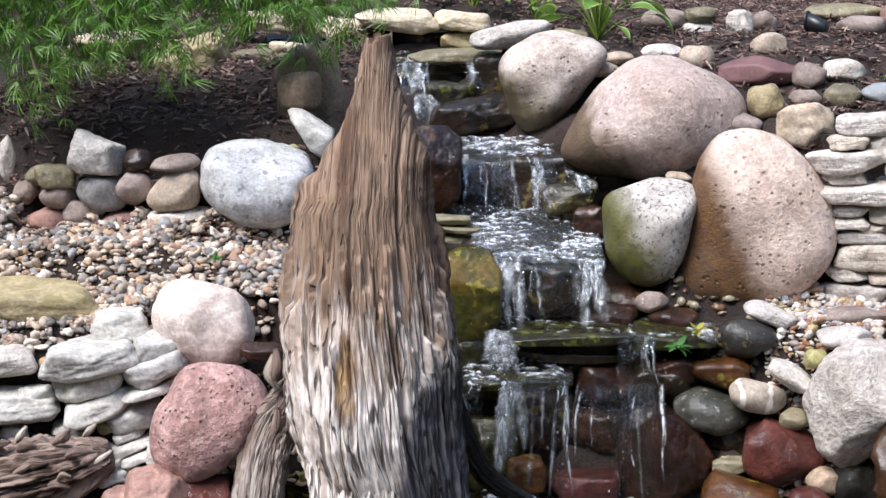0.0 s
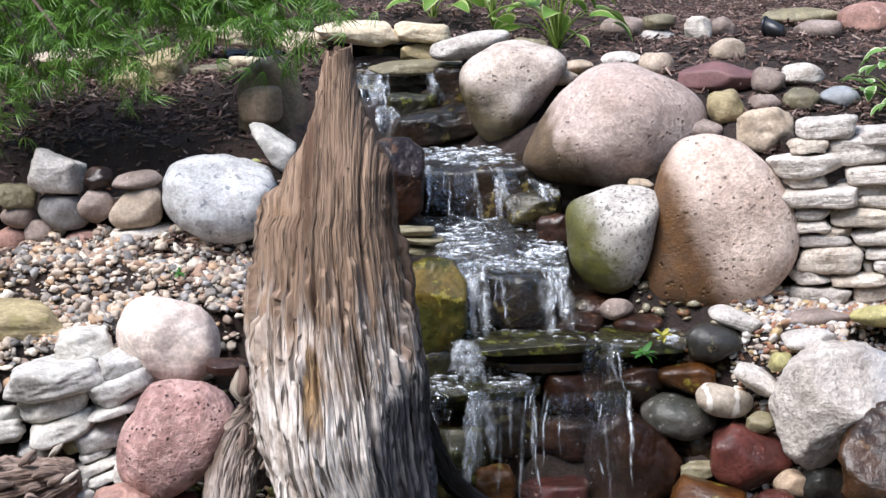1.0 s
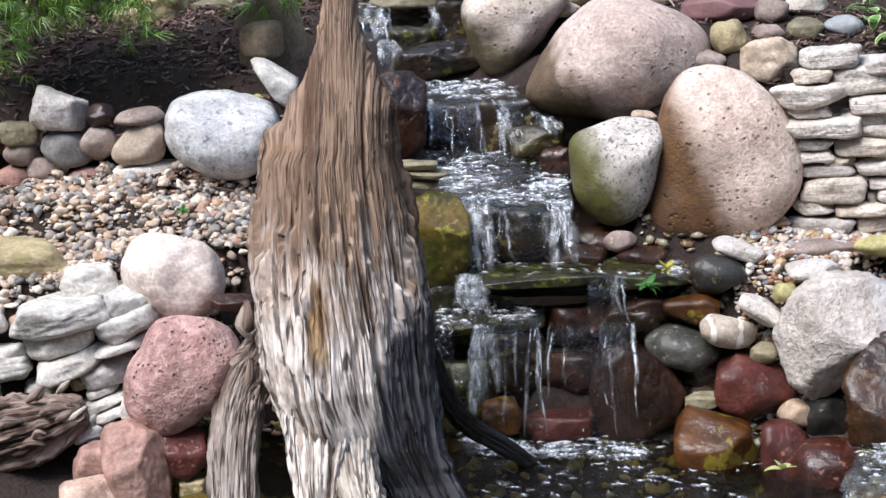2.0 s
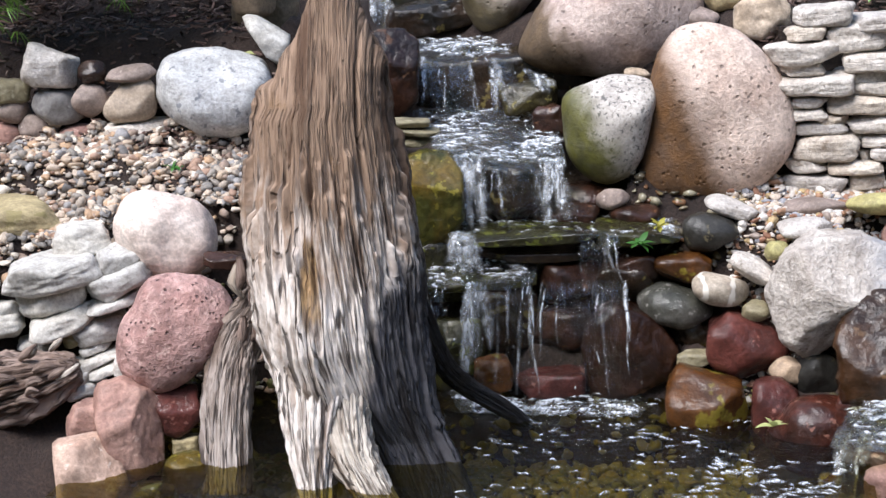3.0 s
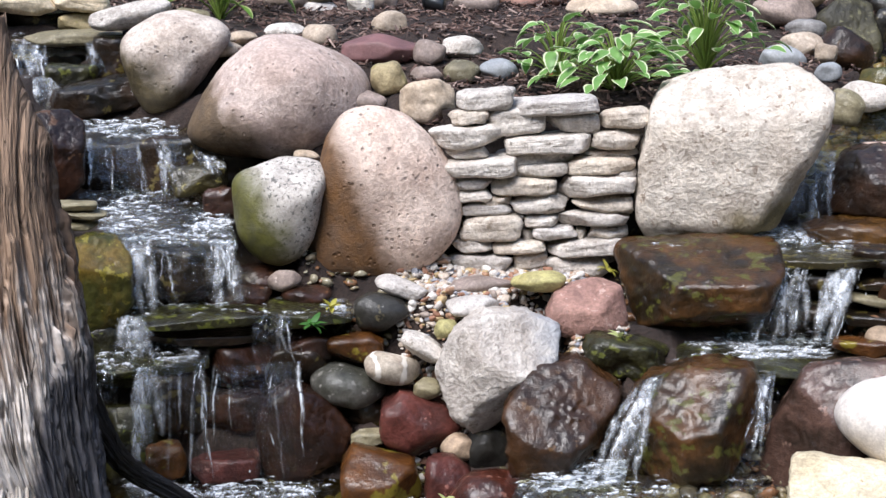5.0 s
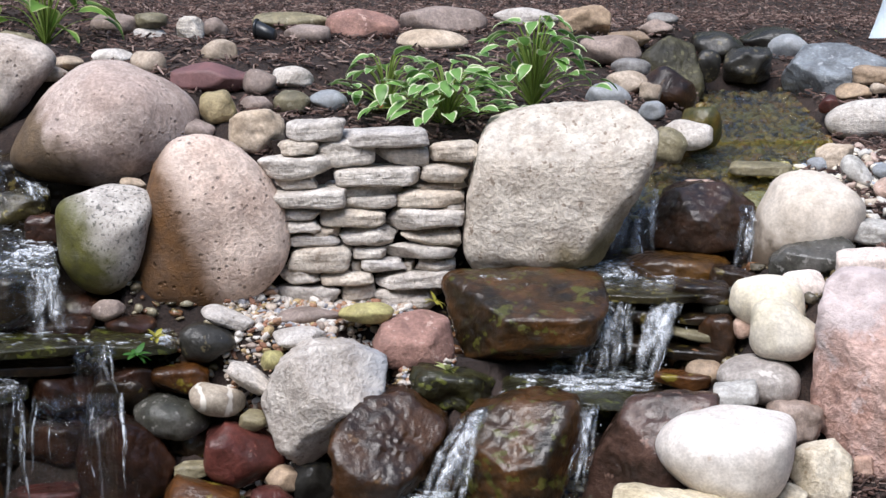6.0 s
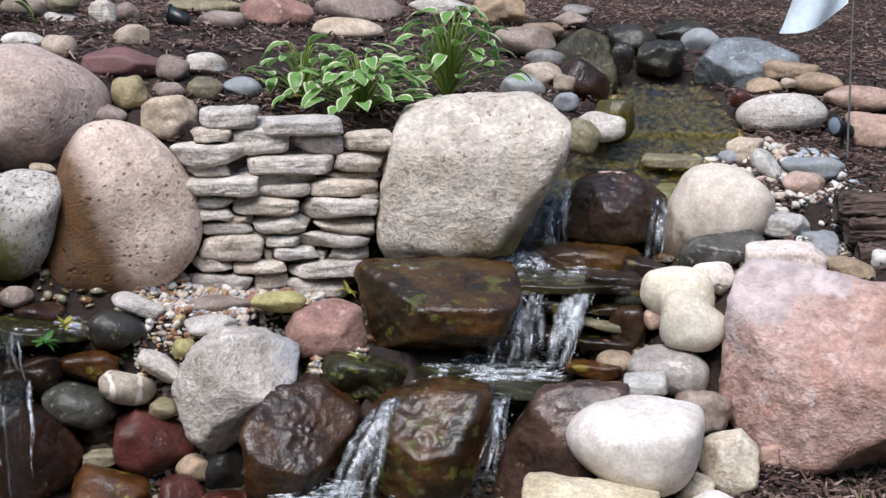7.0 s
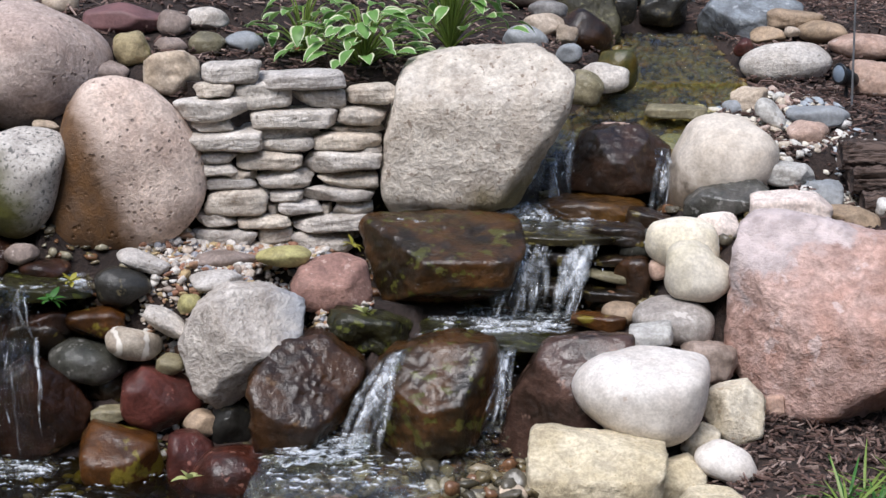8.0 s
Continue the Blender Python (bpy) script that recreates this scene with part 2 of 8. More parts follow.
stone("slabface", (0.603, 0.553, 0.49), (0.502, 0.444, 0.381), 0.85, 8, 70, ((0.17, 0.12, 0.085), 45, 0.62), 1.1, stain=((0.2, 0.155, 0.06), (0.35, 0, -0.93), 0.12, 0.25))


def island_mat(name, ramp, rough=0.7, grain=120):
    """Colours that change from piece to piece of one joined mesh."""
    m, nt, bsdf = blank(name)
    rnd = nt.nodes.new("ShaderNodeNewGeometry").outputs["Random Per Island"]
    r = nt.nodes.new("ShaderNodeValToRGB")
    r.color_ramp.interpolation = "CONSTANT"
    while len(r.color_ramp.elements) < len(ramp):
        r.color_ramp.elements.new(0.5)
    for k, c in enumerate(ramp):
        r.color_ramp.elements[k].position, r.color_ramp.elements[k].color = k / len(ramp), (*c, 1)
    nt.links.new(rnd, r.inputs[0])
    co = local_coords(nt, False)
    fine = noise_at(nt, co, grain, 4, 0.65)
    colour = mix(nt, 1.0, r.outputs[0], mix(nt, span(nt, fine, 0.3, 0.7), (0.7, 0.7, 0.7), (1.15, 1.15, 1.15)), "MULTIPLY")
    nt.links.new(colour, bsdf.inputs["Base Color"])
    bsdf.inputs["Roughness"].default_value = rough
    relief = node(nt, "Bump", Strength=0.3, Distance=0.004)
    nt.links.new(fine, relief.inputs["Height"])
    nt.links.new(relief.outputs[0], bsdf.inputs["Normal"])
    MATS[name] = m
    return m


island_mat("gravel", [(0.558, 0.48, 0.39), (0.279, 0.204, 0.157), (0.429, 0.326, 0.238), (0.215, 0.194, 0.171), (0.665, 0.592, 0.503), (0.322, 0.204, 0.143), (0.258, 0.224, 0.19), (0.483, 0.388, 0.304), (0.355, 0.296, 0.238), (0.14, 0.128, 0.119), (0.408, 0.266, 0.162), (0.558, 0.449, 0.352), (0.29, 0.275, 0.266)])
island_mat("gravel_warm", [(0.56, 0.51, 0.46), (0.26, 0.125, 0.075), (0.44, 0.36, 0.29), (0.30, 0.17, 0.10), (0.60, 0.56, 0.51), (0.26, 0.26, 0.28), (0.40, 0.29, 0.15), (0.36, 0.32, 0.29), (0.48, 0.43, 0.38), (0.3, 0.24, 0.2)])
island_mat("gravel_pale", [(0.62, 0.59, 0.55), (0.5, 0.42, 0.33), (0.34, 0.37, 0.4), (0.66, 0.6, 0.5), (0.48, 0.36, 0.3), (0.55, 0.52, 0.47)])
island_mat("gravel_gold", [(0.15, 0.11, 0.03), (0.08, 0.06, 0.018), (0.19, 0.14, 0.045), (0.10, 0.08, 0.028), (0.14, 0.075, 0.02), (0.12, 0.11, 0.05)], 0.4)
island_mat("gravel_pond", [(0.214, 0.196, 0.0604), (0.167, 0.157, 0.0503), (0.244, 0.223, 0.0704), (0.265, 0.218, 0.0604), (0.182, 0.179, 0.0579), (0.296, 0.262, 0.0855)], 0.5)
island_mat("gravel_wet", [(0.13, 0.10, 0.05), (0.06, 0.05, 0.03), (0.2, 0.16, 0.1), (0.1, 0.085, 0.06), (0.16, 0.08, 0.04), (0.25, 0.22, 0.15)], 0.25)
island_mat("bark_chips", [(0.115, 0.0648, 0.0513), (0.189, 0.121, 0.0985), (0.0607, 0.0365, 0.0297), (0.149, 0.0891, 0.0716), (0.284, 0.203, 0.169), (0.081, 0.0486, 0.0392), (0.0405, 0.0257, 0.0216)], 0.85, 200)


def soil_mat():
    m, nt, bsdf = blank("soil")
    co = local_coords(nt, False)
    big, fine = noise_at(nt, co, 5, 6), noise_at(nt, co, 120, 5, 0.7)
    colour = mix(nt, span(nt, big, 0.35, 0.65), (0.022, 0.013, 0.010), (0.042, 0.026, 0.020))
    colour = mix(nt, 1.0, colour, mix(nt, span(nt, fine, 0.3, 0.7), (0.5, 0.5, 0.5), (1.5, 1.45, 1.4)), "MULTIPLY")
    nt.links.new(colour, bsdf.inputs["Base Color"])
    bsdf.inputs["Roughness"].default_value = 0.9
    relief = node(nt, "Bump", Strength=0.8, Distance=0.02)
    nt.links.new(fine, relief.inputs["Height"])
    nt.links.new(relief.outputs[0], bsdf.inputs["Normal"])
    return m


def wood_mat(name, dark, tan, pale, pale_low=0.0, pale_high=0.6, char=None, rough=0.85, along=0.16, scar=None):
    """Weathered wood with grain along its length, bleached below pale_high; char = edge of a black wet patch; scar = rotten ochre patch."""
    m, nt, bsdf = blank(name)
    co = local_coords(nt, False)
    flow = nt.nodes.new("ShaderNodeAttribute")
    flow.attribute_name = "flow"

    def stretched(k):
        mp = node(nt, "Mapping")
        mp.inputs["Scale"].default_value = (1, 1, k)
        nt.links.new(flow.outputs["Vector"], mp.inputs[0])
        return mp.outputs[0]

    grain = noise_at(nt, stretched(along), 15, 7, 0.66, 0.05)
    strip = noise_at(nt, stretched(along * 0.8), 55, 4, 0.55, 0.05)
    thin = noise_at(nt, stretched(along * 0.6), 130, 5, 0.65, 0.0)
    crack = noise_at(nt, stretched(along * 0.5), 34, 2, 0.45, 0.1)
    where = noise_at(nt, stretched(0.35), 11, 2, 0.5)
    blotch = noise_at(nt, co, 7, 6, 0.6)
    xyz = nt.nodes.new("ShaderNodeSeparateXYZ")
    nt.links.new(co, xyz.inputs[0])
    wander = maths(nt, "ADD", maths(nt, "MULTIPLY", maths(nt, "SUBTRACT", blotch, 0.5), 0.35), maths(nt, "MULTIPLY", maths(nt, "SUBTRACT", strip, 0.5), 0.9))
    bleach = span(nt, maths(nt, "ADD", xyz.outputs[2], wander), pale_low, pale_high, 1, 0)
    base = mix(nt, bleach, tan, pale)
    shade = mix(nt, 1.0, base, (0.30, 0.235, 0.19), "MULTIPLY")
    colour = mix(nt, span(nt, grain, 0.36, 0.50), shade, base)
    colour = mix(nt, span(nt, strip, 0.38, 0.47, 0.6, 0.0), colour, shade)
    colour = mix(nt, span(nt, thin, 0.36, 0.52, 0.45, 0.0), colour, shade)
    line = span(nt, maths(nt, "ABSOLUTE", maths(nt, "SUBTRACT", crack, 0.5)), 0.008, 0.026, 1, 0)
    hair = span(nt, maths(nt, "ABSOLUTE", maths(nt, "SUBTRACT", noise_at(nt, stretched(along * 0.45), 75, 1.5, 0.4, 0.1), 0.5)), 0.010, 0.030, 1, 0)
    split = maths(nt, "MAXIMUM", maths(nt, "MULTIPLY", line, span(nt, where, 0.40, 0.52)), maths(nt, "MULTIPLY", hair, span(nt, where, 0.60, 0.46)))
    colour = mix(nt, maths(nt, "MULTIPLY", split, maths(nt, "ADD", 0.42, maths(nt, "MULTIPLY", bleach, 0.45))), colour, dark)
    colour = mix(nt, span(nt, blotch, 0.62, 0.74, 0, 0.4), colour, (0.3, 0.17, 0.065))
    bsdf.inputs["Roughness"].default_value = rough
    if scar:
        dx = maths(nt, "DIVIDE", maths(nt, "SUBTRACT", maths(nt, "ADD", xyz.outputs[0], maths(nt, "MULTIPLY", maths(nt, "SUBTRACT", strip, 0.5), 0.08)), scar[0]), scar[2])
        dz = maths(nt, "DIVIDE", maths(nt, "SUBTRACT", maths(nt, "ADD", xyz.outputs[2], maths(nt, "MULTIPLY", maths(nt, "SUBTRACT", grain, 0.5), 0.15)), scar[1]), scar[3])
        far = maths(nt, "ADD", maths(nt, "MULTIPLY", dx, dx), maths(nt, "MULTIPLY", dz, dz))
        colour = mix(nt, span(nt, far, 0.5, 1.1, 0.85, 0), colour, mix(nt, span(nt, thin, 0.4, 0.6), (0.08, 0.042, 0.018), (0.36, 0.22, 0.095)))
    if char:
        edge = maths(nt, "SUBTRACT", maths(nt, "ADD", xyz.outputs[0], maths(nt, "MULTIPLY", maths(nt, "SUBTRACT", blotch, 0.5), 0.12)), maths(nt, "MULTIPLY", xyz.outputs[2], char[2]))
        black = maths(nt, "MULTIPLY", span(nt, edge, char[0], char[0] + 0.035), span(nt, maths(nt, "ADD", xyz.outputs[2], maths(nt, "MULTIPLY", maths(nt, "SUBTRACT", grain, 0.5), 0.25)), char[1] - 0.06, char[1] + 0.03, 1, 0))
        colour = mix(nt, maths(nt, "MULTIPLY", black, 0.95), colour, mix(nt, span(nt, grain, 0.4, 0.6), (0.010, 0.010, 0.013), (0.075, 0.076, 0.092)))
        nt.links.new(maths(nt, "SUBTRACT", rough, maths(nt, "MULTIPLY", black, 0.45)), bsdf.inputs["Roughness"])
    nt.links.new(colour, bsdf.inputs["Base Color"])
    relief = node(nt, "Bump", Strength=1.0, Distance=0.009)
    deep = maths(nt, "SUBTRACT", maths(nt, "ADD", maths(nt, "ADD", grain, maths(nt, "MULTIPLY", strip, 0.7)), maths(nt, "MULTIPLY", thin, 0.4)), maths(nt, "MULTIPLY", split, 0.5))
    nt.links.new(deep, relief.inputs["Height"])
    nt.links.new(relief.outputs[0], bsdf.inputs["Normal"])
    MATS[name] = m
    return m


def leaf_mat(name, green, edge=None, gloss=0.45):
    m, nt, bsdf = blank(name)
    rnd = nt.nodes.new("ShaderNodeNewGeometry").outputs["Random Per Island"]
    co = local_coords(nt)
    patch = noise_at(nt, co, 30, 3)
    colour = mix(nt, patch, tuple(0.6 * v for v in green), tuple(1.35 * v for v in green))
    colour = mix(nt, 1.0, colour, mix(nt, rnd, (0.6, 0.65, 0.6), (1.4, 1.3, 1.2)), "MULTIPLY")
    if edge:
        uv = nt.nodes.new("ShaderNodeUVMap").outputs[0]
        xyz = nt.nodes.new("ShaderNodeSeparateXYZ")
        nt.links.new(uv, xyz.inputs[0])
        far = maths(nt, "ABSOLUTE", xyz.outputs[0])
        far = maths(nt, "ADD", far, maths(nt, "MULTIPLY", maths(nt, "SUBTRACT", noise_at(nt, co, 60, 3), 0.5), 0.35))
        colour = mix(nt, span(nt, far, 0.70, 0.84), colour, edge)
    nt.links.new(colour, bsdf.inputs["Base Color"])
    bsdf.inputs["Roughness"].default_value = gloss
    thin = node(nt, "BsdfTranslucent")
    nt.links.new(colour, thin.inputs[0])
    both = node(nt, "MixShader", Fac=0.3)
    nt.links.new(bsdf.outputs[0], both.inputs[1])
    nt.links.new(thin.outputs[0], both.inputs[2])
    nt.links.new(both.outputs[0], nt.nodes["Material Output"].inputs[0])
    MATS[name] = m
    return m


def water_mat(foam, flowing, still=False):
    """Clear water with a glossy rippled skin, broken by white froth, and by painted glints where still; flowing water
    is streaked along its fall.
    """
    name = "falling_water" if flowing else "pool_water"
    key = (name, foam, still)
    if key in MATS:
        return MATS[key]
    m, nt, bsdf = blank(name)
    uv = nt.nodes.new("ShaderNodeUVMap").outputs[0]
    mp = node(nt, "Mapping")
    mp.inputs["Scale"].default_value = (70, 6, 1) if flowing else (13, 46, 1) if still else (22, 30, 1)
    nt.links.new(uv, mp.inputs[0])
    streak = noise_at(nt, mp.outputs[0], 1.0, 6, 0.66, 1.3 if flowing else 1.8)
    broad = noise_at(nt, mp.outputs[0], 0.25, 3, 0.5, 0.8)
    broken = noise_at(nt, uv, 55, 5, 0.7, 1.0)
    ripple = noise_at(nt, mp.outputs[0] if still else uv, 1.4 if still else 30, 5, 0.65, 0.8)
    relief = node(nt, "Bump", Strength=0.8, Distance=0.009 if still else 0.02)
    nt.links.new(maths(nt, "ADD", ripple, streak), relief.inputs["Height"])
    fres = node(nt, "Fresnel", IOR=1.33)
    nt.links.new(relief.outputs[0], fres.inputs["Normal"])
    clear = node(nt, "BsdfTransparent")
    clear.inputs[0].default_value = (0.86, 0.88, 0.86, 1) if flowing else (0.80, 0.76, 0.42, 1) if still == "clear" else (0.47, 0.42, 0.17, 1) if still else (0.80, 0.78, 0.58, 1)
    skin = node(nt, "BsdfGlossy", Roughness=0.06)
    nt.links.new(relief.outputs[0], skin.inputs["Normal"])
    body = nt.nodes.new("ShaderNodeMixShader")
    nt.links.new(maths(nt, "MINIMUM", maths(nt, "MULTIPLY", fres.outputs[0], 0.3 if flowing else 0.4 if still == "clear" else 0.2 if still else 0.8), 0.7), body.inputs[0])
    nt.links.new(clear.outputs[0], body.inputs[1])
    nt.links.new(skin.outputs[0], body.inputs[2])
    bsdf.inputs["Base Color"].default_value = (0.72, 0.77, 0.82, 1)
    bsdf.inputs["Roughness"].default_value = 0.2
    nt.links.new(relief.outputs[0], bsdf.inputs["Normal"])
    both = nt.nodes.new("ShaderNodeMixShader")
    cut = 0.68 - 0.25 * foam
    sum_ = maths(nt, "ADD", maths(nt, "ADD", maths(nt, "MULTIPLY", streak, 0.45), maths(nt, "MULTIPLY", broad, 0.25)), maths(nt, "MULTIPLY", broken, 0.3))
    # on still water this white paints the sky glints of the ripples
    white = span(nt, sum_, cut - 0.02, cut + 0.11, 0, 0.7 if flowing else 0.75)
    if flowing:
        xyz = nt.nodes.new("ShaderNodeSeparateXYZ")
        edge_uv = node(nt, "UVMap")
        edge_uv.uv_map = "edge"
        nt.links.new(edge_uv.outputs[0], xyz.inputs[0])
        side = span(nt, maths(nt, "ADD", maths(nt, "ABSOLUTE", xyz.outputs[0]), maths(nt, "MULTIPLY", maths(nt, "SUBTRACT", broad, 0.5), 1.6)), 0.55, 0.9, 1, 0)
        white = maths(nt, "MULTIPLY", white, side)
        gone = node(nt, "BsdfTransparent")
        sides = nt.nodes.new("ShaderNodeMixShader")
        nt.links.new(side, sides.inputs[0])
        nt.links.new(gone.outputs[0], sides.inputs[1])
        nt.links.new(body.outputs[0], sides.inputs[2])
        body = sides
    nt.links.new(white, both.inputs[0])
    nt.links.new(body.outputs[0], both.inputs[1])
    nt.links.new(bsdf.outputs[0], both.inputs[2])
    nt.links.new(both.outputs[0], nt.nodes["Material Output"].inputs[0])
    MATS[key] = m
    return m


def strand_mat():
    """White broken water, also the glints painted on the pond: bright where it is thick, see-through towards its edges
    and where it thins out.
    """
    m, nt, bsdf = blank("white_water")
    body = nt.nodes.new("ShaderNodeAttribute")
    body.attribute_name = "body"
    co = local_coords(nt, False)
    mp = node(nt, "Mapping")
    mp.inputs["Scale"].default_value = (70, 70, 14)
    nt.links.new(co, mp.inputs[0])
    thick = noise_at(nt, mp.outputs[0], 1.0, 4, 0.6, 0.6)
    bsdf.inputs["Base Color"].default_value = (0.74, 0.77, 0.80, 1)
    bsdf.inputs["Roughness"].default_value = 0.25
    clear = node(nt, "BsdfTransparent")
    both = nt.nodes.new("ShaderNodeMixShader")
    nt.links.new(maths(nt, "MULTIPLY", span(nt, thick, 0.38, 0.66, 0.10, 0.85), body.outputs["Fac"]), both.inputs[0])
    nt.links.new(clear.outputs[0], both.inputs[1])
    nt.links.new(bsdf.outputs[0], both.inputs[2])
    nt.links.new(both.outputs[0], nt.nodes["Material Output"].inputs[0])
    MATS["white_water"] = m


def plain(name, colour, rough=0.6, metal=0.0, grain=60):
    m, nt, bsdf = blank(name)
    n = noise_at(nt, local_coords(nt), grain, 4)
    c = mix(nt, n, tuple(0.75 * v for v in colour), tuple(min(1.2 * v, 0.95) for v in colour))
    nt.links.new(c, bsdf.inputs["Base Color"])
    bsdf.inputs["Roughness"].default_value, bsdf.inputs["Metallic"].default_value = rough, metal
    MATS[name] = m
    return m


# ---------------------------------------------------------------- mesh tools
def thing(name, place, label, category, group="", kind=""):
    ob = new(name)
    ob.empty_display_size = 0.05
    ob.matrix_basis = Matrix.Translation(place)
    return tagged(ob, label, category, group, kind)


def under(ob, parent):
    ob.parent = parent
    ob.matrix_parent_inverse = parent.matrix_basis.inverted()
    return ob


def mesh_of(name, verts, faces, mat, smooth=True, flow=None, body=None):
    me = bpy.data.meshes.new(name)
    me.from_pydata([tuple(v) for v in verts], [], [tuple(int(i) for i in f) for f in faces])
    if smooth:
        me.polygons.foreach_set("use_smooth", [True] * len(me.polygons))
    me.materials.append(MATS[mat] if isinstance(mat, str) else mat)
    if flow is not None:
        # runs along the grain of the wood
        me.attributes.new("flow", "FLOAT_VECTOR", "POINT").data.foreach_set("vector", np.asarray(flow, "f").ravel())
    if body is not None:
        # thickness of the water
        me.attributes.new("body", "FLOAT", "POINT").data.foreach_set("value", np.asarray(body, "f"))
    me.update()
    return me


def ball(level):
    bm = bmesh.new()
    bmesh.ops.create_icosphere(bm, subdivisions=level, radius=1)
    v = np.array([p.co[:] for p in bm.verts])
    f = [[p.index for p in q.verts] for q in bm.faces]
    bm.free()
    return v / np.linalg.norm(v, axis=1)[:, None], f


BALLS = {k: ball(k) for k in (1, 2, 3, 4, 5)}
BED, FEET = [], []


def gauge(x, z, planes, sharp):
    """How far a direction reaches towards the planes (angle, distance) that bound a stone's outline."""
    g = np.zeros(len(x))
    for a, d in planes:
        g += np.maximum(0, (x * math.cos(radians(a)) + z * math.sin(radians(a))) / d) ** sharp
    return np.maximum(g, 1e-9) ** (1 / sharp)


def stone_shape(size, style, seed, taper=0.0, rough=None, shear=0.0, flat=0.0, cuts=()):
    """Vertices of a stone that fills a box of this size: rounded, broken into facets, or laid flat in layers.
    cuts: planes (angle, distance) that bound its outline, or (angle, distance, lean) for facets that face forward."""
    rng = np.random.default_rng(seed)
    largest = max(size)
    level = 5 if largest > 0.22 else 4 if largest > 0.06 else 3
    u, faces = BALLS[level]

    def cut(r, count, lo, hi, soft, upright=1.0):
        for _ in range(count):
            n = rng.normal(size=3) * (1, 1, upright)
            n /= np.linalg.norm(n)
            d = u @ n
            lim = np.minimum(rng.uniform(lo, hi) / np.maximum(d, 1e-3), 3)
            r = np.where(d > 0, -np.log(np.exp(-soft * r) + np.exp(-soft * lim)) / soft, r)
        return r

    outline, facets = [c for c in cuts if len(c) == 2], [c for c in cuts if len(c) == 3]
    if outline:
        p, sharp = {"round": (2.4, 9), "block": (6.0, 60)}[style]
        r = (gauge(u[:, 0], u[:, 2], outline, sharp) ** p + np.abs(u[:, 1]) ** p) ** (-1 / p)
        r = cut(r, 5, 0.97, 1.12, 18) if style == "round" else cut(r, 6, 1.02, 1.22, 60)
    elif style == "round":
        r = (np.abs(u) ** 2.3).sum(1) ** (-1 / 2.3)
        for _ in range(3):
            r = r * (1 + 0.04 * np.sin(u @ rng.normal(size=3) * 2.2 + rng.uniform(0, 6)))
        r = cut(r, 8, 0.76, 1.0, 18)
    elif style == "slab":
        planes = [(90 + rng.normal() * 3, 1.0), (-90 + rng.normal() * 4, 1.0), (rng.normal() * 10, 1.0), (180 + rng.normal() * 10, 1.0)]
        planes += [(a + rng.uniform(-14, 14), rng.uniform(1.14, 1.36)) for a in (42, 138, -42, -138)]
        r = (gauge(u[:, 0], u[:, 2], planes, 22) ** 5 + np.abs(u[:, 1]) ** 5) ** (-1 / 5)
        r = cut(r, 6, 0.84, 1.12, 30, 0.3)
    else:
        r = (np.abs(u) ** 8.0).sum(1) ** (-1 / 8.0)
        r = cut(r, 9, 0.86, 1.14, 60, 0.8)
    for a, d, lean in facets:
        n = np.array((math.cos(radians(a)) * math.cos(radians(lean)), -math.sin(radians(lean)), math.sin(radians(a)) * math.cos(radians(lean))))
        way = u @ n
        lim = np.minimum(d / np.maximum(way, 1e-3), 3)
        k = 14 if style == "round" else 70
        r = np.where(way > 0, -np.log(np.exp(-k * r) + np.exp(-k * lim)) / k, r)
    if flat:
        # a level top
        lim = np.minimum(flat / np.maximum(u[:, 2], 1e-3), 3)
        r = np.where(u[:, 2] > 0, -np.log(np.exp(-16 * r) + np.exp(-16 * lim)) / 16, r)
    v = u * r[:, None]
    if style == "slab":
        a, b = rng.normal() * 0.06, rng.uniform(0, 6.283)
        v[:, 2] *= 1 + a * v[:, 0] + 0.04 * np.sin(v[:, 0] * 3.1 + b)
        v[:, 2] += 0.03 * np.sin(v[:, 0] * rng.uniform(1.5, 3.5) + b * 2) * rng.uniform(0.2, 1)
    v[:, 0] *= 1 - taper * v[:, 2]
    v[:, 1] *= 1 - taper * v[:, 2]
    v[:, 0] += shear * v[:, 2]
    for axis in range(3):
        lo, hi = v[:, axis].min(), v[:, axis].max()
        v[:, axis] = ((v[:, axis] - lo) / (hi - lo) - 0.5) * size[axis]
    k = (rough if rough is not None else {"round": 0.042, "slab": 0.05, "block": 0.05}[style])
    small = min(size)
    off = Vector(rng.uniform(-50, 50, 3))
    f1, f2, f3 = 2.4 / largest, 8.0 / largest, 24.0 / largest
    hewn = bool(outline) and style == "block"
    amp1 = k * small * (0.7 if hewn else 1.6)
    amp2 = k * small * (0.3 if style == "round" else 0.32 if hewn else 0.8)
    amp3 = k * small * (0.10 if style == "round" else 0.5)
    tall = 2.6 if style == "slab" else 1.0
    for i, c in enumerate(v):
        q = Vector((c[0], c[1], c[2] * tall))
        d = amp1 * noise.noise(q * f1 + off) + amp2 * noise.noise(q * f2 - off) + amp3 * noise.noise(q * f3 + off)
        if style != "round":
            d -= amp2 * 1.6 * abs(noise.noise(q * f2 * 0.55 + off * 2))
        v[i] += u[i] * d
    return v, faces


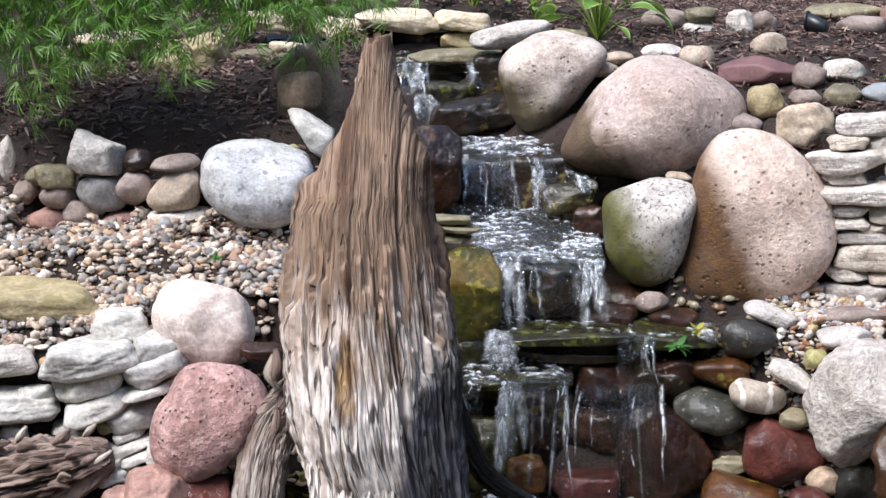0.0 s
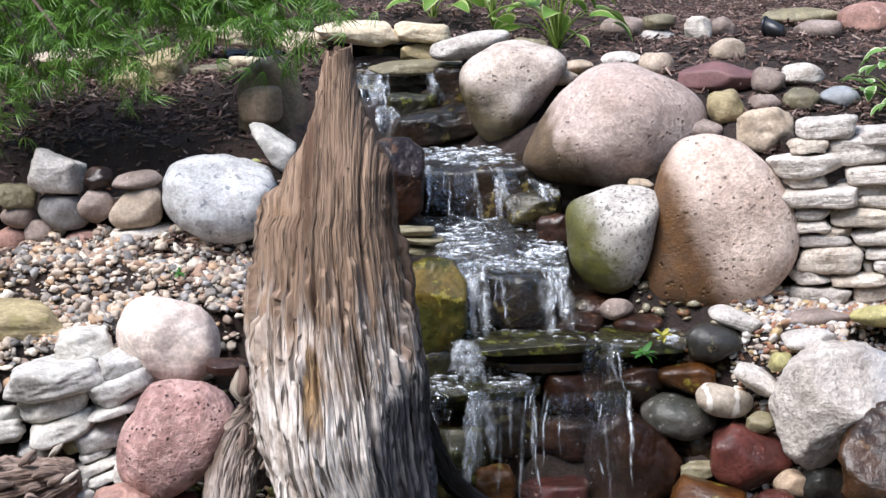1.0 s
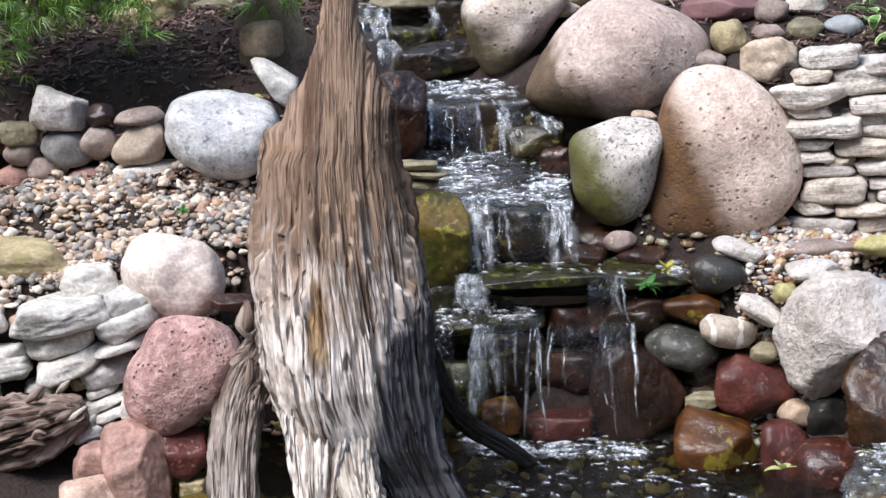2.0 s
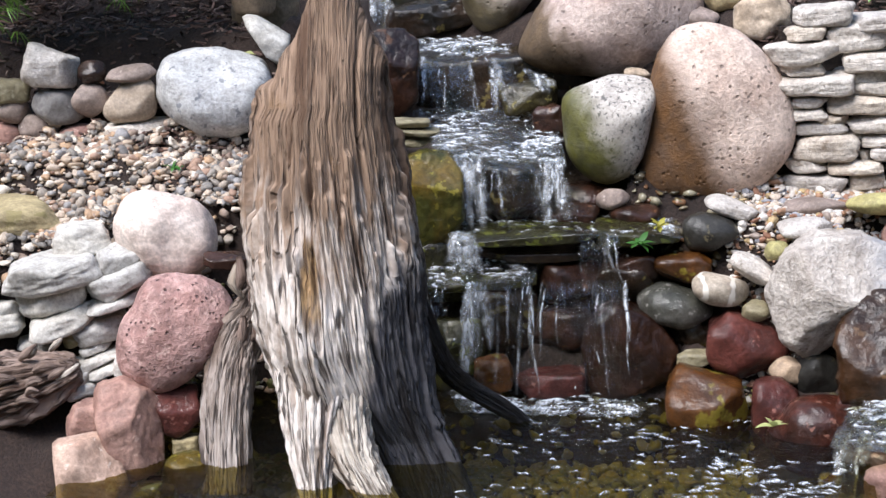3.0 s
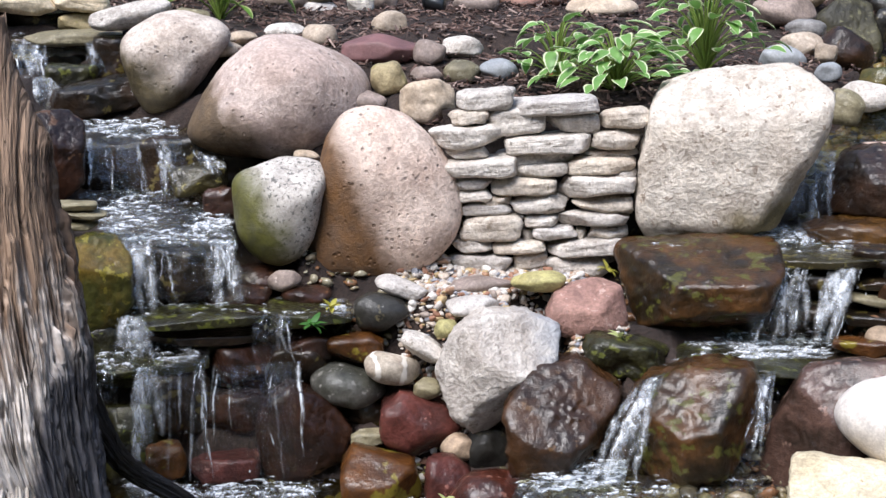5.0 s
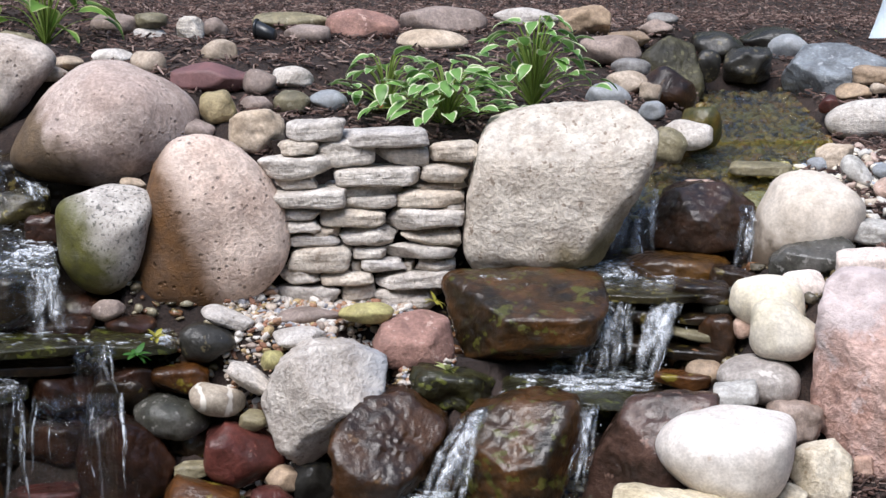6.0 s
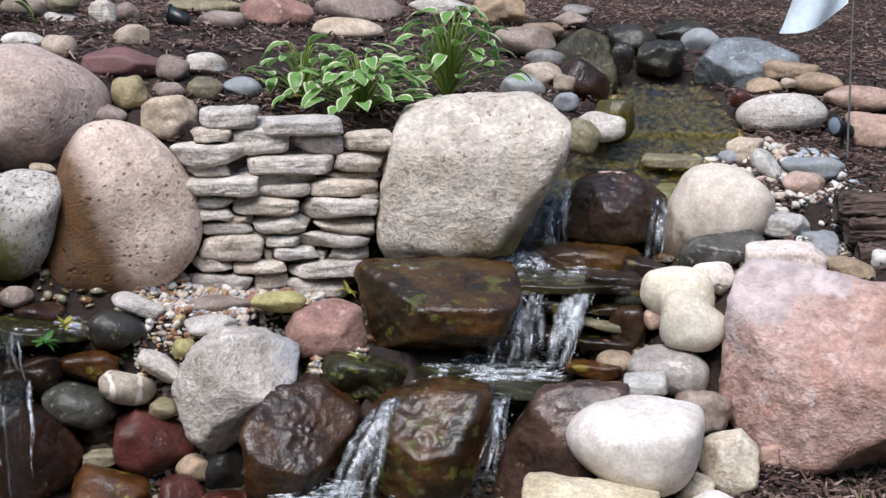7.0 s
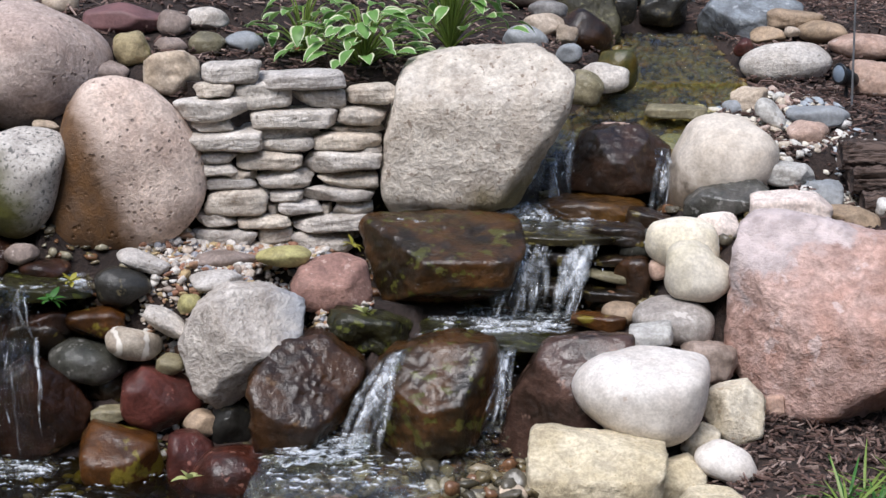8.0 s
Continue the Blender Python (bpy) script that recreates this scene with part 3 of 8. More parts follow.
def rock(name, place, size, roll, yaw, mat, style, seed, label, category, taper=0.0, rough=None, parent=None, bedded=True, shear=0.0, flat=0.0, cuts=()):
    v, f = stone_shape(size, style, seed, taper, rough, shear, flat, cuts)
    ob = new(name, mesh_of(name, v, f, mat))
    ob.matrix_basis = pose(*place, 0, roll, yaw)
    FEET.append((place[0], place[1], size[0], size[1], place[2] - 0.30 * size[2]))
    if parent is not None:
        return under(ob, parent)
    if bedded:
        BED.append((place[0], place[1], place[2] - 0.36 * size[2]))
    return tagged(ob, label, category, "stones of the rock garden")


def grid_faces(nu, nv, wrap=False):
    f = []
    for j in range(nv - 1):
        for i in range(nu if wrap else nu - 1):
            a, b = j * nu + i, j * nu + (i + 1) % nu
            f.append((a, b, b + nu, a + nu))
    return f


GUIDES = []
GUIDES += [
    (-2.02, 4.40, 0.862),
    (-1.72, 4.50, 0.864),
    (-1.50, 4.50, 0.878),
    (-1.87, 4.90, 0.940),
    (-2.19, 4.90, 0.962),
    (-1.76, 6.20, 1.115),
    (-2.27, 6.00, 1.072),
    (-1.27, 6.00, 1.137),
    (-0.66, 6.20, 1.093),
    (-0.20, 5.30, 1.043),
    (0.19, 5.20, 1.017),
    (0.30, 4.80, 0.941),
]
GUIDES += [
    (-1.91, 4.00, 0.577),
    (-1.71, 4.00, 0.594),
    (-1.48, 4.00, 0.580),
    (-1.29, 4.00, 0.566),
    (-1.75, 3.72, 0.448),
    (-1.56, 3.80, 0.489),
    (-1.26, 3.80, 0.493),
    (-1.20, 3.68, 0.424),
    (-1.22, 5.20, 0.939),
    (-0.81, 4.75, 0.740),
    (-0.70, 4.35, 0.561),
    (-0.46, 4.25, 0.269),
]
GUIDES += [
    (0.11, 4.00, 0.428),
    (0.28, 4.05, 0.431),
    (0.04, 3.95, 0.383),
    (0.39, 4.15, 0.452),
    (0.54, 4.10, 0.312),
    (0.39, 4.70, 0.911),
    (0.63, 4.60, 0.896),
    (0.91, 4.80, 0.914),
    (0.25, 5.10, 1.021),
    (0.11, 5.30, 1.037),
    (1.21, 5.40, 0.990),
    (1.62, 5.05, 0.776),
]
GUIDES += [
    (1.55, 4.65, 0.691),
    (1.36, 4.60, 0.653),
    (1.77, 5.50, 0.819),
    (1.74, 4.95, 0.774),
    (1.69, 4.70, 0.738),
    (1.83, 4.60, 0.807),
    (1.95, 4.45, 0.798),
    (2.05, 4.25, 0.749),
    (1.90, 3.95, 0.575),
    (1.83, 3.95, 0.583),
    (1.79, 4.25, 0.712),
    (1.71, 4.05, 0.622),
]
GUIDES += [
    (2.21, 4.70, 0.766),
    (1.32, 4.30, 0.487),
    (0.84, 4.30, 0.483),
    (1.02, 4.02, 0.287),
    (2.59, 6.00, 0.980),
    (2.54, 5.40, 0.971),
    (2.60, 7.00, 1.071),
    (1.56, 7.00, 1.071),
    (0.33, 7.00, 1.051),
    (1.55, 3.40, 0.127),
    (1.67, 3.45, 0.134),
    (1.41, 3.22, 0.117),
]
GUIDES += [
    (1.59, 3.20, 0.106),
    (1.42, 3.42, 0.124),
    (0.50, 3.55, 0.034),
    (0.76, 3.50, 0.044),
    (0.94, 3.40, 0.036),
]



def channel(x, y):
    """How far from the middle of the upper stream, in half widths, and the level of its water there."""
    ys = (4.36, 4.41, 4.87, 5.50, 5.62)
    mid, half, level = (np.interp(y, ys, q) for q in ((1.26, 1.30, 1.64, 1.79, 1.82), (0.20, 0.22, 0.22, 0.15, 0.10), (0.70, 0.708, 0.808, 0.908, 0.92)))
    off = np.abs(x - mid) / half
    return np.where((y > 4.40) & (y < 5.6), off, 9.0), level


def ground_height(x, y):
    """Height of the bank: smooth between the guides and the feet of the stones."""
    x, y = np.asarray(x, float), np.asarray(y, float)
    g = np.array(GUIDES + BED)
    shape = x.shape
    out = np.empty(x.size)
    xf, yf = x.ravel(), y.ravel()
    for k in range(0, x.size, 4000):
        d = (xf[k:k + 4000, None] - g[:, 0]) ** 2 + ((yf[k:k + 4000, None] - g[:, 1]) * 1.25) ** 2
        w = 1 / (d + 0.0012) ** 2.2
        out[k:k + 4000] = (w * g[:, 2]).sum(1) / w.sum(1)
    # the soil stays below and in front of every stone, and climbs steeply behind it
    for cx, cy, w, d, foot in FEET:
        side = np.maximum(0, np.abs(xf - cx) - 0.45 * w)
        behind = np.maximum(0, yf - cy - 0.12 * d) + np.maximum(0, cy - 0.45 - yf)
        out = np.minimum(out, foot + 2.6 * (side + behind))
    # the bed of the upper stream
    wide, level = channel(xf, yf)
    out = np.where(wide < 1.25, np.minimum(out, level - 0.035 + 0.05 * np.maximum(0, wide - 0.9)), out)
    out = out.reshape(shape)
    t = np.clip((y - 6.5) / 4, 0, 1)
    out = out * (1 - t) + (1.06 + 0.02 * np.clip(y - 7, 0, 15)) * t
    near = np.clip((3.0 - y) / 0.7, 0, 1)
    out = out * (1 - near) - 0.08 * near
    # basin of the pool
    inside = np.minimum.reduce([(x + 1.55) / 0.2, (np.where(y < 3.44, 0.28, 0.12) - x) / 0.15, (y - 2.3) / 0.2, (3.86 - y) / 0.05])
    inside = np.clip(inside, 0, 1)
    return out * (1 - inside) - 0.17 * inside

# ---------------------------------------------------------------- wood, leaves, fittings: materials
SCAR = (-0.027, 0.45, 0.030, 0.10)
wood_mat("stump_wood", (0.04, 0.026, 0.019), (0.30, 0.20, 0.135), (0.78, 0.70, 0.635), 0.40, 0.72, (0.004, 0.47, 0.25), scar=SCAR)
wood_mat("root_wood", (0.05, 0.034, 0.026), (0.32, 0.25, 0.185), (0.60, 0.54, 0.47), 0.05, 0.6)
wood_mat("leg_wood", (0.035, 0.024, 0.02), (0.25, 0.19, 0.155), (0.46, 0.40, 0.36), 0.0, 0.4)
wood_mat("wet_root", (0.004, 0.004, 0.005), (0.022, 0.022, 0.026), (0.03, 0.03, 0.034), -1, 2, None, 0.4)
wood_mat("drift_wood", (0.05, 0.032, 0.025), (0.22, 0.15, 0.12), (0.38, 0.29, 0.24), -1, 1, None, 0.85)
wood_mat("tie_wood", (0.012, 0.008, 0.007), (0.09, 0.06, 0.05), (0.15, 0.105, 0.085), -1, 1, None, 0.9)
leaf_mat("hosta_leaf", (0.15, 0.31, 0.08), (0.70, 0.72, 0.48))
leaf_mat("hosta_green", (0.13, 0.26, 0.04), (0.45, 0.5, 0.2))
leaf_mat("stalk_green", (0.19, 0.28, 0.06))
leaf_mat("maple_leaf", (0.10, 0.215, 0.03))
leaf_mat("weed_leaf", (0.05, 0.16, 0.03))
leaf_mat("fallen_leaf", (0.34, 0.32, 0.05))
leaf_mat("pale_leaf", (0.45, 0.5, 0.22))
leaf_mat("brown_leaf", (0.28, 0.11, 0.05))
plain("stake_metal", (0.25, 0.25, 0.26), 0.5, 0.6)
plain("flag_cloth", (0.66, 0.76, 0.86), 0.8)
plain("lamp_black", (0.015, 0.016, 0.018), 0.35)
plain("lamp_glass", (0.25, 0.3, 0.36), 0.1)
plain("twig", (0.09, 0.06, 0.045), 0.85)
MATS["soil"] = soil_mat()
strand_mat()


def part(name, verts, faces, mat, parent, label="", smooth=True, flow=None):
    """One mesh under a thing; the vertices are in world metres about the thing's own origin."""
    ob = new(name, mesh_of(name, verts, faces, mat, smooth, flow))
    ob.parent = parent
    return tagged(ob, label) if label else ob


# ---------------------------------------------------------------- wall backing
def wall_backing(a, b, low, high, parent):
    """Packed earth behind the stacked slabs."""
    bm = bmesh.new()
    cx, cy = (a[0] + b[0]) / 2, (a[1] + b[1]) / 2
    w = b[0] - a[0]
    bmesh.ops.create_cube(bm, size=1, matrix=Matrix.Translation((cx, cy + 0.06, (low + high) / 2)) @ Matrix.Diagonal((w, 0.18, high - low, 1)))
    bmesh.ops.subdivide_edges(bm, edges=bm.edges[:], cuts=12, use_grid_fill=True)
    for v in bm.verts:
        v.co += v.normal * 0.02 * noise.noise(v.co * 12)
    me = bpy.data.meshes.new("packed_earth")
    bm.to_mesh(me)
    bm.free()
    me.materials.append(MATS["soil"])
    under(new("packed_earth", me), parent)


# ---------------------------------------------------------------- stones

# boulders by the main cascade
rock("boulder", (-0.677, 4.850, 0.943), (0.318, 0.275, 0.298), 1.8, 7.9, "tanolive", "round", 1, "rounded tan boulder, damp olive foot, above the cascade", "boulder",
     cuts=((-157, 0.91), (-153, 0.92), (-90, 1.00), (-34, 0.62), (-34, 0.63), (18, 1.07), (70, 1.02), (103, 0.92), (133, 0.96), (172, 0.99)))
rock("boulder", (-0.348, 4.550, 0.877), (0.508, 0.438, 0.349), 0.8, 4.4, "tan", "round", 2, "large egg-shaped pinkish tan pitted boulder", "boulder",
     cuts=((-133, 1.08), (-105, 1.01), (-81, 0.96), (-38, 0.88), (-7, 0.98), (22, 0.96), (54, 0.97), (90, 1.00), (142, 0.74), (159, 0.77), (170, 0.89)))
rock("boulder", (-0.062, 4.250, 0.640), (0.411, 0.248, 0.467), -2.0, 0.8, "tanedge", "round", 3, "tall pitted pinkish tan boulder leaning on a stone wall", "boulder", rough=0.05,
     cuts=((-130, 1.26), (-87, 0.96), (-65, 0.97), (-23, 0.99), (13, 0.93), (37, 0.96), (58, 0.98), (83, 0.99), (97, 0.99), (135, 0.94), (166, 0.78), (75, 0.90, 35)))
rock("boulder", (-0.329, 4.200, 0.613), (0.245, 0.209, 0.282), 1.5, 4.5, "mossgrey", "round", 4, "speckled grey boulder with a green mossy side", "boulder",
     cuts=((-166, 0.90), (-145, 0.89), (-102, 0.95), (-55, 0.89), (-18, 0.79), (-9, 0.86), (55, 1.24), (93, 0.96), (117, 1.05), (172, 1.03), (90, 0.86, 30)))
rock("stone", (-0.935, 4.350, 0.747), (0.157, 0.125, 0.248), 1.5, 12.1, "umberwet", "block", 5, "wet red-brown block beside the fall", "stone", bedded=False,
     cuts=((-100, 0.97), (-64, 0.94), (-1, 0.99), (59, 1.11), (90, 1.00), (105, 1.05), (-180, 1.00), (80, 0.80, 35)))
rock("stone", (-0.776, 4.000, 0.474), (0.181, 0.163, 0.251), 1.5, 11.0, "mossgold", "block", 6, "wet block covered in golden green algae", "stone", bedded=False,
     cuts=((-175, 0.93), (-87, 0.96), (-44, 0.97), (2, 0.99), (45, 1.08), (85, 0.98), (108, 1.01), (80, 0.84, 30)))
rock("slab", (-0.832, 4.080, 0.660), (0.102, 0.074, 0.020), 4, 11.5, "olive", "slab", 7, "thin wet olive flagstone in the cascade", "stone", bedded=False)
rock("slab", (-0.818, 4.080, 0.636), (0.125, 0.090, 0.017), 4, 11.3, "olive", "slab", 8, "thin wet olive flagstone in the cascade", "stone", bedded=False)
rock("slab", (-0.837, 4.080, 0.610), (0.117, 0.085, 0.021), 4, 11.6, "olive", "slab", 9, "thin wet olive flagstone in the cascade", "stone", bedded=False)
rock("stone", (-0.579, 4.130, 0.472), (0.223, 0.178, 0.147), 0, 8.0, "darkwet", "block", 10, "dark wet stone splitting the cascade", "stone", bedded=False)
rock("stone", (-0.436, 4.150, 0.404), (0.178, 0.115, 0.061), 0, 6.0, "rust", "block", 11, "wet reddish stone awash on the ledge", "stone", bedded=False)
rock("stone", (-0.255, 4.100, 0.412), (0.131, 0.109, 0.054), 0, 3.6, "rust", "round", 12, "wet brown stone awash on the ledge", "stone", bedded=False)
rock("stone", (-0.486, 4.300, 0.626), (0.107, 0.085, 0.076), 0, 6.4, "rust", "block", 13, "small reddish stone beside the fall", "stone", bedded=False)
rock("stone", (-0.380, 4.200, 0.439), (0.165, 0.140, 0.078), -4, 5.2, "rust", "round", 14, "wet brown stone at the foot of the boulders", "stone", bedded=False)
rock("stone", (-0.313, 4.100, 0.456), (0.088, 0.074, 0.051), -15, 4.4, "pinkgrey", "round", 15, "small pinkish stone in the splash", "stone", bedded=False)
rock("stone", (-0.261, 4.350, 0.741), (0.073, 0.057, 0.029), 5, 3.4, "cream", "round", 16, "small cream stone between boulders", "stone", bedded=False)
rock("stone", (-0.658, 4.600, 0.678), (0.539, 0.259, 0.194), 0, 8.1, "darkwet", "block", 17, "dark wet ledge rock behind the falls", "stone", bedded=False)
rock("stone", (-0.556, 4.380, 0.679), (0.155, 0.124, 0.076), -10, 7.2, "olivewet", "block", 18, "wet olive stone under the fall", "stone", bedded=False)
rock("stone", (-0.942, 4.900, 0.833), (0.296, 0.184, 0.103), -10, 10.9, "darkwet", "block", 19, "dark wet ledge stone of the upper cascade", "stone", bedded=False)
rock("stone", (-1.014, 5.000, 0.875), (0.160, 0.128, 0.106), 0, 11.5, "mossdark", "block", 20, "dark mossy stone in the upper cascade", "stone", bedded=False)
rock("slab", (-1.040, 5.200, 0.992), (0.313, 0.198, 0.045), 0, 11.3, "olive", "slab", 21, "wet olive flagstone lip of the upper cascade", "stone", bedded=False)
rock("stone", (-1.119, 5.250, 0.933), (0.261, 0.197, 0.111), 0, 12.0, "darkwet", "block", 22, "dark wet stone of the upper cascade", "stone", bedded=False)
rock("stone", (-1.055, 5.350, 1.026), (0.125, 0.100, 0.064), 0, 11.2, "yellow", "block", 23, "yellow wet block under a flagstone", "stone", bedded=False)
rock("slab", (-1.177, 5.450, 1.034), (0.289, 0.198, 0.048), 0, 12.2, "darkwet", "slab", 24, "dark wet flagstone behind the upper cascade", "stone", bedded=False)
rock("stone", (-0.903, 5.100, 0.926), (0.126, 0.101, 0.163), 0, 10.0, "darkwet", "block", 25, "dark wet stone beside a boulder", "stone", bedded=False)

# flagstones along the top
rock("slab", (-1.277, 5.400, 1.093), (0.287, 0.308, 0.078), 3, 13.3, "sandcream", "slab", 26, "broad cream flagstone laid on the top edge", "slab")
rock("slab", (-1.047, 5.400, 1.092), (0.205, 0.230, 0.063), 8, 11.0, "sandcream", "slab", 27, "cream flagstone laid on the top edge", "slab")
rock("slab", (-0.841, 5.100, 1.068), (0.259, 0.147, 0.078), -10, 9.4, "lime", "round", 28, "flat pale grey oval stone", "slab")
rock("stone", (-0.656, 5.100, 1.065), (0.124, 0.093, 0.049), 5, 7.3, "olive", "round", 29, "small greenish oval stone on the top edge", "stone")
rock("slab", (-1.719, 5.400, 1.097), (0.243, 0.272, 0.068), 4, 17.7, "sandcream", "slab", 30, "cream flagstone under the drooping foliage", "slab")
rock("slab", (-2.248, 5.200, 1.025), (0.287, 0.308, 0.085), -3, 23.4, "sandcream", "slab", 31, "cream flagstone under the drooping foliage", "slab")
rock("stone", (-1.902, 5.100, 0.994), (0.242, 0.193, 0.130), -8, 20.4, "yellow", "block", 32, "yellow sandstone block in the shade", "stone")
rock("slab", (-1.659, 5.100, 1.002), (0.203, 0.146, 0.043), 0, 18.0, "olive", "slab", 33, "dull greenish flagstone in the shade", "slab")
rock("slab", (-1.541, 5.000, 1.031), (0.126, 0.091, 0.043), 4, 17.1, "sandcream", "slab", 34, "small cream flagstone on the top edge", "slab")
rock("slab", (-1.487, 5.500, 1.061), (0.216, 0.242, 0.077), 6, 15.1, "sandcream", "slab", 35, "cream flagstone behind the stump", "slab")
rock("slab", (-1.662, 5.600, 1.011), (0.342, 0.198, 0.046), 2, 16.5, "darkwet", "slab", 36, "dark wet slab under the flagstones", "slab")

# left bank
rock("boulder", (-1.352, 4.600, 0.948), (0.207, 0.176, 0.275), 8, 16.4, "brown", "round", 37, "brown boulder shadowed by the stump", "boulder")
rock("boulder", (-1.336, 4.420, 0.951), (0.125, 0.106, 0.112), 0, 16.8, "brown", "round", 38, "small brown boulder at the edge of the mulch", "boulder")
rock("stone", (-1.253, 4.250, 0.858), (0.128, 0.129, 0.140), 1.5, 16.4, "white", "block", 39, "white wedge-shaped stone leaning on a boulder", "stone",
     cuts=((-148, 0.31), (-121, 0.51), (-16, 0.92), (58, 0.64), (90, 1.00), (60, 0.80, 35)))
rock("boulder", (-1.371, 4.150, 0.728), (0.310, 0.275, 0.241), 1.5, 18.3, "bluewhite", "round", 40, "blocky blue-white granite boulder at the edge of the mulch", "boulder", rough=0.06,
     cuts=((-170, 0.98), (-134, 0.96), (-108, 0.94), (-70, 0.96), (-13, 0.88), (29, 1.09), (63, 1.04), (90, 1.00), (147, 1.15), (177, 1.00), (90, 0.85, 35)))
rock("stone", (-1.818, 4.100, 0.818), (0.160, 0.132, 0.122), 1.8, 23.9, "lime", "block", 41, "grey wedge-shaped stone at the edge of the mulch", "stone",
     cuts=((-130, 1.07), (-95, 0.93), (-10, 0.97), (62, 0.59), (163, 0.88), (169, 0.88), (80, 0.75, 35), (0, 0.80, 30)))
rock("stone", (-1.700, 4.100, 0.798), (0.079, 0.067, 0.064), 0, 22.5, "rust", "round", 42, "small brown stone at the edge of the mulch", "stone")
rock("stone", (-1.591, 4.100, 0.793), (0.137, 0.102, 0.053), -5, 21.2, "pinkgrey", "round", 43, "flat pinkish grey stone at the edge of the mulch", "stone")
rock("stone", (-1.599, 4.100, 0.720), (0.155, 0.132, 0.115), -15, 21.3, "cream", "round", 44, "rounded cream stone at the edge of the mulch", "stone")
rock("stone", (-1.714, 4.100, 0.719), (0.101, 0.086, 0.095), 0, 22.7, "pinkgrey", "round", 45, "rounded pinkish grey stone at the edge of the mulch", "stone")
rock("stone", (-1.804, 4.100, 0.709), (0.144, 0.123, 0.094), 8, 23.7, "grey", "round", 46, "rounded dark grey stone at the edge of the mulch", "stone")
rock("stone", (-1.936, 4.100, 0.694), (0.099, 0.084, 0.068), 0, 25.3, "pinkgrey", "round", 47, "rounded pinkish stone at the edge of the mulch", "stone")
rock("stone", (-1.943, 4.100, 0.752), (0.111, 0.089, 0.064), 4, 25.4, "olive", "block", 48, "dull green stone at the edge of the mulch", "stone")
rock("stone", (-1.970, 4.100, 0.624), (0.115, 0.098, 0.083), 0, 25.7, "pink", "round", 49, "rounded salmon stone at the edge of the mulch", "stone")
rock("stone", (-1.873, 4.100, 0.642), (0.102, 0.087, 0.077), 10, 24.6, "pinkgrey", "round", 50, "rounded pinkish stone at the edge of the mulch", "stone")
rock("stone", (-1.756, 4.100, 0.635), (0.105, 0.086, 0.044), 0, 23.2, "pink", "round", 51, "flat salmon stone at the edge of the mulch", "stone")
rock("stone", (-1.595, 4.100, 0.644), (0.189, 0.136, 0.047), -4, 21.3, "lime", "slab", 52, "flat grey layered stone at the edge of the mulch", "stone")
rock("stone", (-2.096, 4.120, 0.796), (0.053, 0.045, 0.126), 0, 27.0, "lime", "round", 53, "rounded grey stone at the edge of the mulch", "stone")
rock("stone", (-1.965, 4.120, 0.748), (0.140, 0.119, 0.064), 0, 25.5, "olive", "round", 54, "rounded grey stone at the edge of the mulch", "stone")
rock("stone", (-2.039, 4.120, 0.699), (0.075, 0.064, 0.069), 0, 26.3, "pinkgrey", "round", 55, "rounded grey stone at the edge of the mulch", "stone")
rock("stone", (-2.116, 4.120, 0.685), (0.047, 0.040, 0.063), 0, 27.2, "pinkgrey", "round", 56, "rounded grey stone at the edge of the mulch", "stone")
rock("slab", (-1.855, 3.780, 0.482), (0.327, 0.286, 0.086), 2, 26.1, "yellow", "slab", 57, "broad yellowish sandstone slab in the gravel", "slab")
rock("boulder", (-1.374, 3.680, 0.462), (0.254, 0.221, 0.209), 1.5, 20.5, "whitepink", "round", 58, "smooth white and pink boulder on the gravel edge", "boulder", rough=0.05,
     cuts=((-173, 0.96), (-141, 0.86), (-107, 0.90), (-59, 0.95), (-5, 0.99), (36, 0.87), (71, 0.90), (103, 1.01), (165, 1.03), (70, 0.90, 35)))
rock("slab", (-1.198, 3.620, 0.412), (0.122, 0.072, 0.038), 10, 18.3, "rust", "block", 59, "thin brown layered stone beside the stump", "slab", bedded=False)

# left stack
stack = thing("stone_stack", (-1.587, 3.550, 0.211), "leaning stack of flat white limestone slabs", "stone stack")
rock("slab", (-1.632, 3.560, 0.395), (0.248, 0.199, 0.084), -10, 24.6, "white", "slab", 60, "", "", parent=stack, bedded=False)
rock("slab", (-1.568, 3.620, 0.459), (0.149, 0.119, 0.083), -4, 23.4, "white", "slab", 61, "", "", parent=stack, bedded=False)
rock("slab", (-1.468, 3.600, 0.426), (0.130, 0.104, 0.068), -22, 22.2, "white", "slab", 62, "", "", parent=stack, bedded=False)
rock("slab", (-1.464, 3.580, 0.370), (0.166, 0.133, 0.070), -18, 22.2, "white", "slab", 63, "", "", parent=stack, bedded=False)
rock("slab", (-1.637, 3.570, 0.328), (0.176, 0.141, 0.066), -15, 24.6, "white", "slab", 64, "", "", parent=stack, bedded=False)
rock("slab", (-1.470, 3.580, 0.324), (0.172, 0.138, 0.027), -15, 22.3, "white", "slab", 65, "", "", parent=stack, bedded=False)
rock("slab", (-1.603, 3.550, 0.280), (0.191, 0.153, 0.055), -16, 24.3, "white", "slab", 66, "", "", parent=stack, bedded=False)
rock("slab", (-1.519, 3.570, 0.251), (0.148, 0.118, 0.059), -12, 23.1, "white", "slab", 67, "", "", parent=stack, bedded=False)
rock("slab", (-1.759, 3.540, 0.278), (0.099, 0.080, 0.091), 0, 26.4, "white", "slab", 68, "", "", parent=stack, bedded=False)
rock("slab", (-1.534, 3.540, 0.184), (0.150, 0.120, 0.026), -20, 23.4, "white", "slab", 69, "", "", parent=stack, bedded=False)
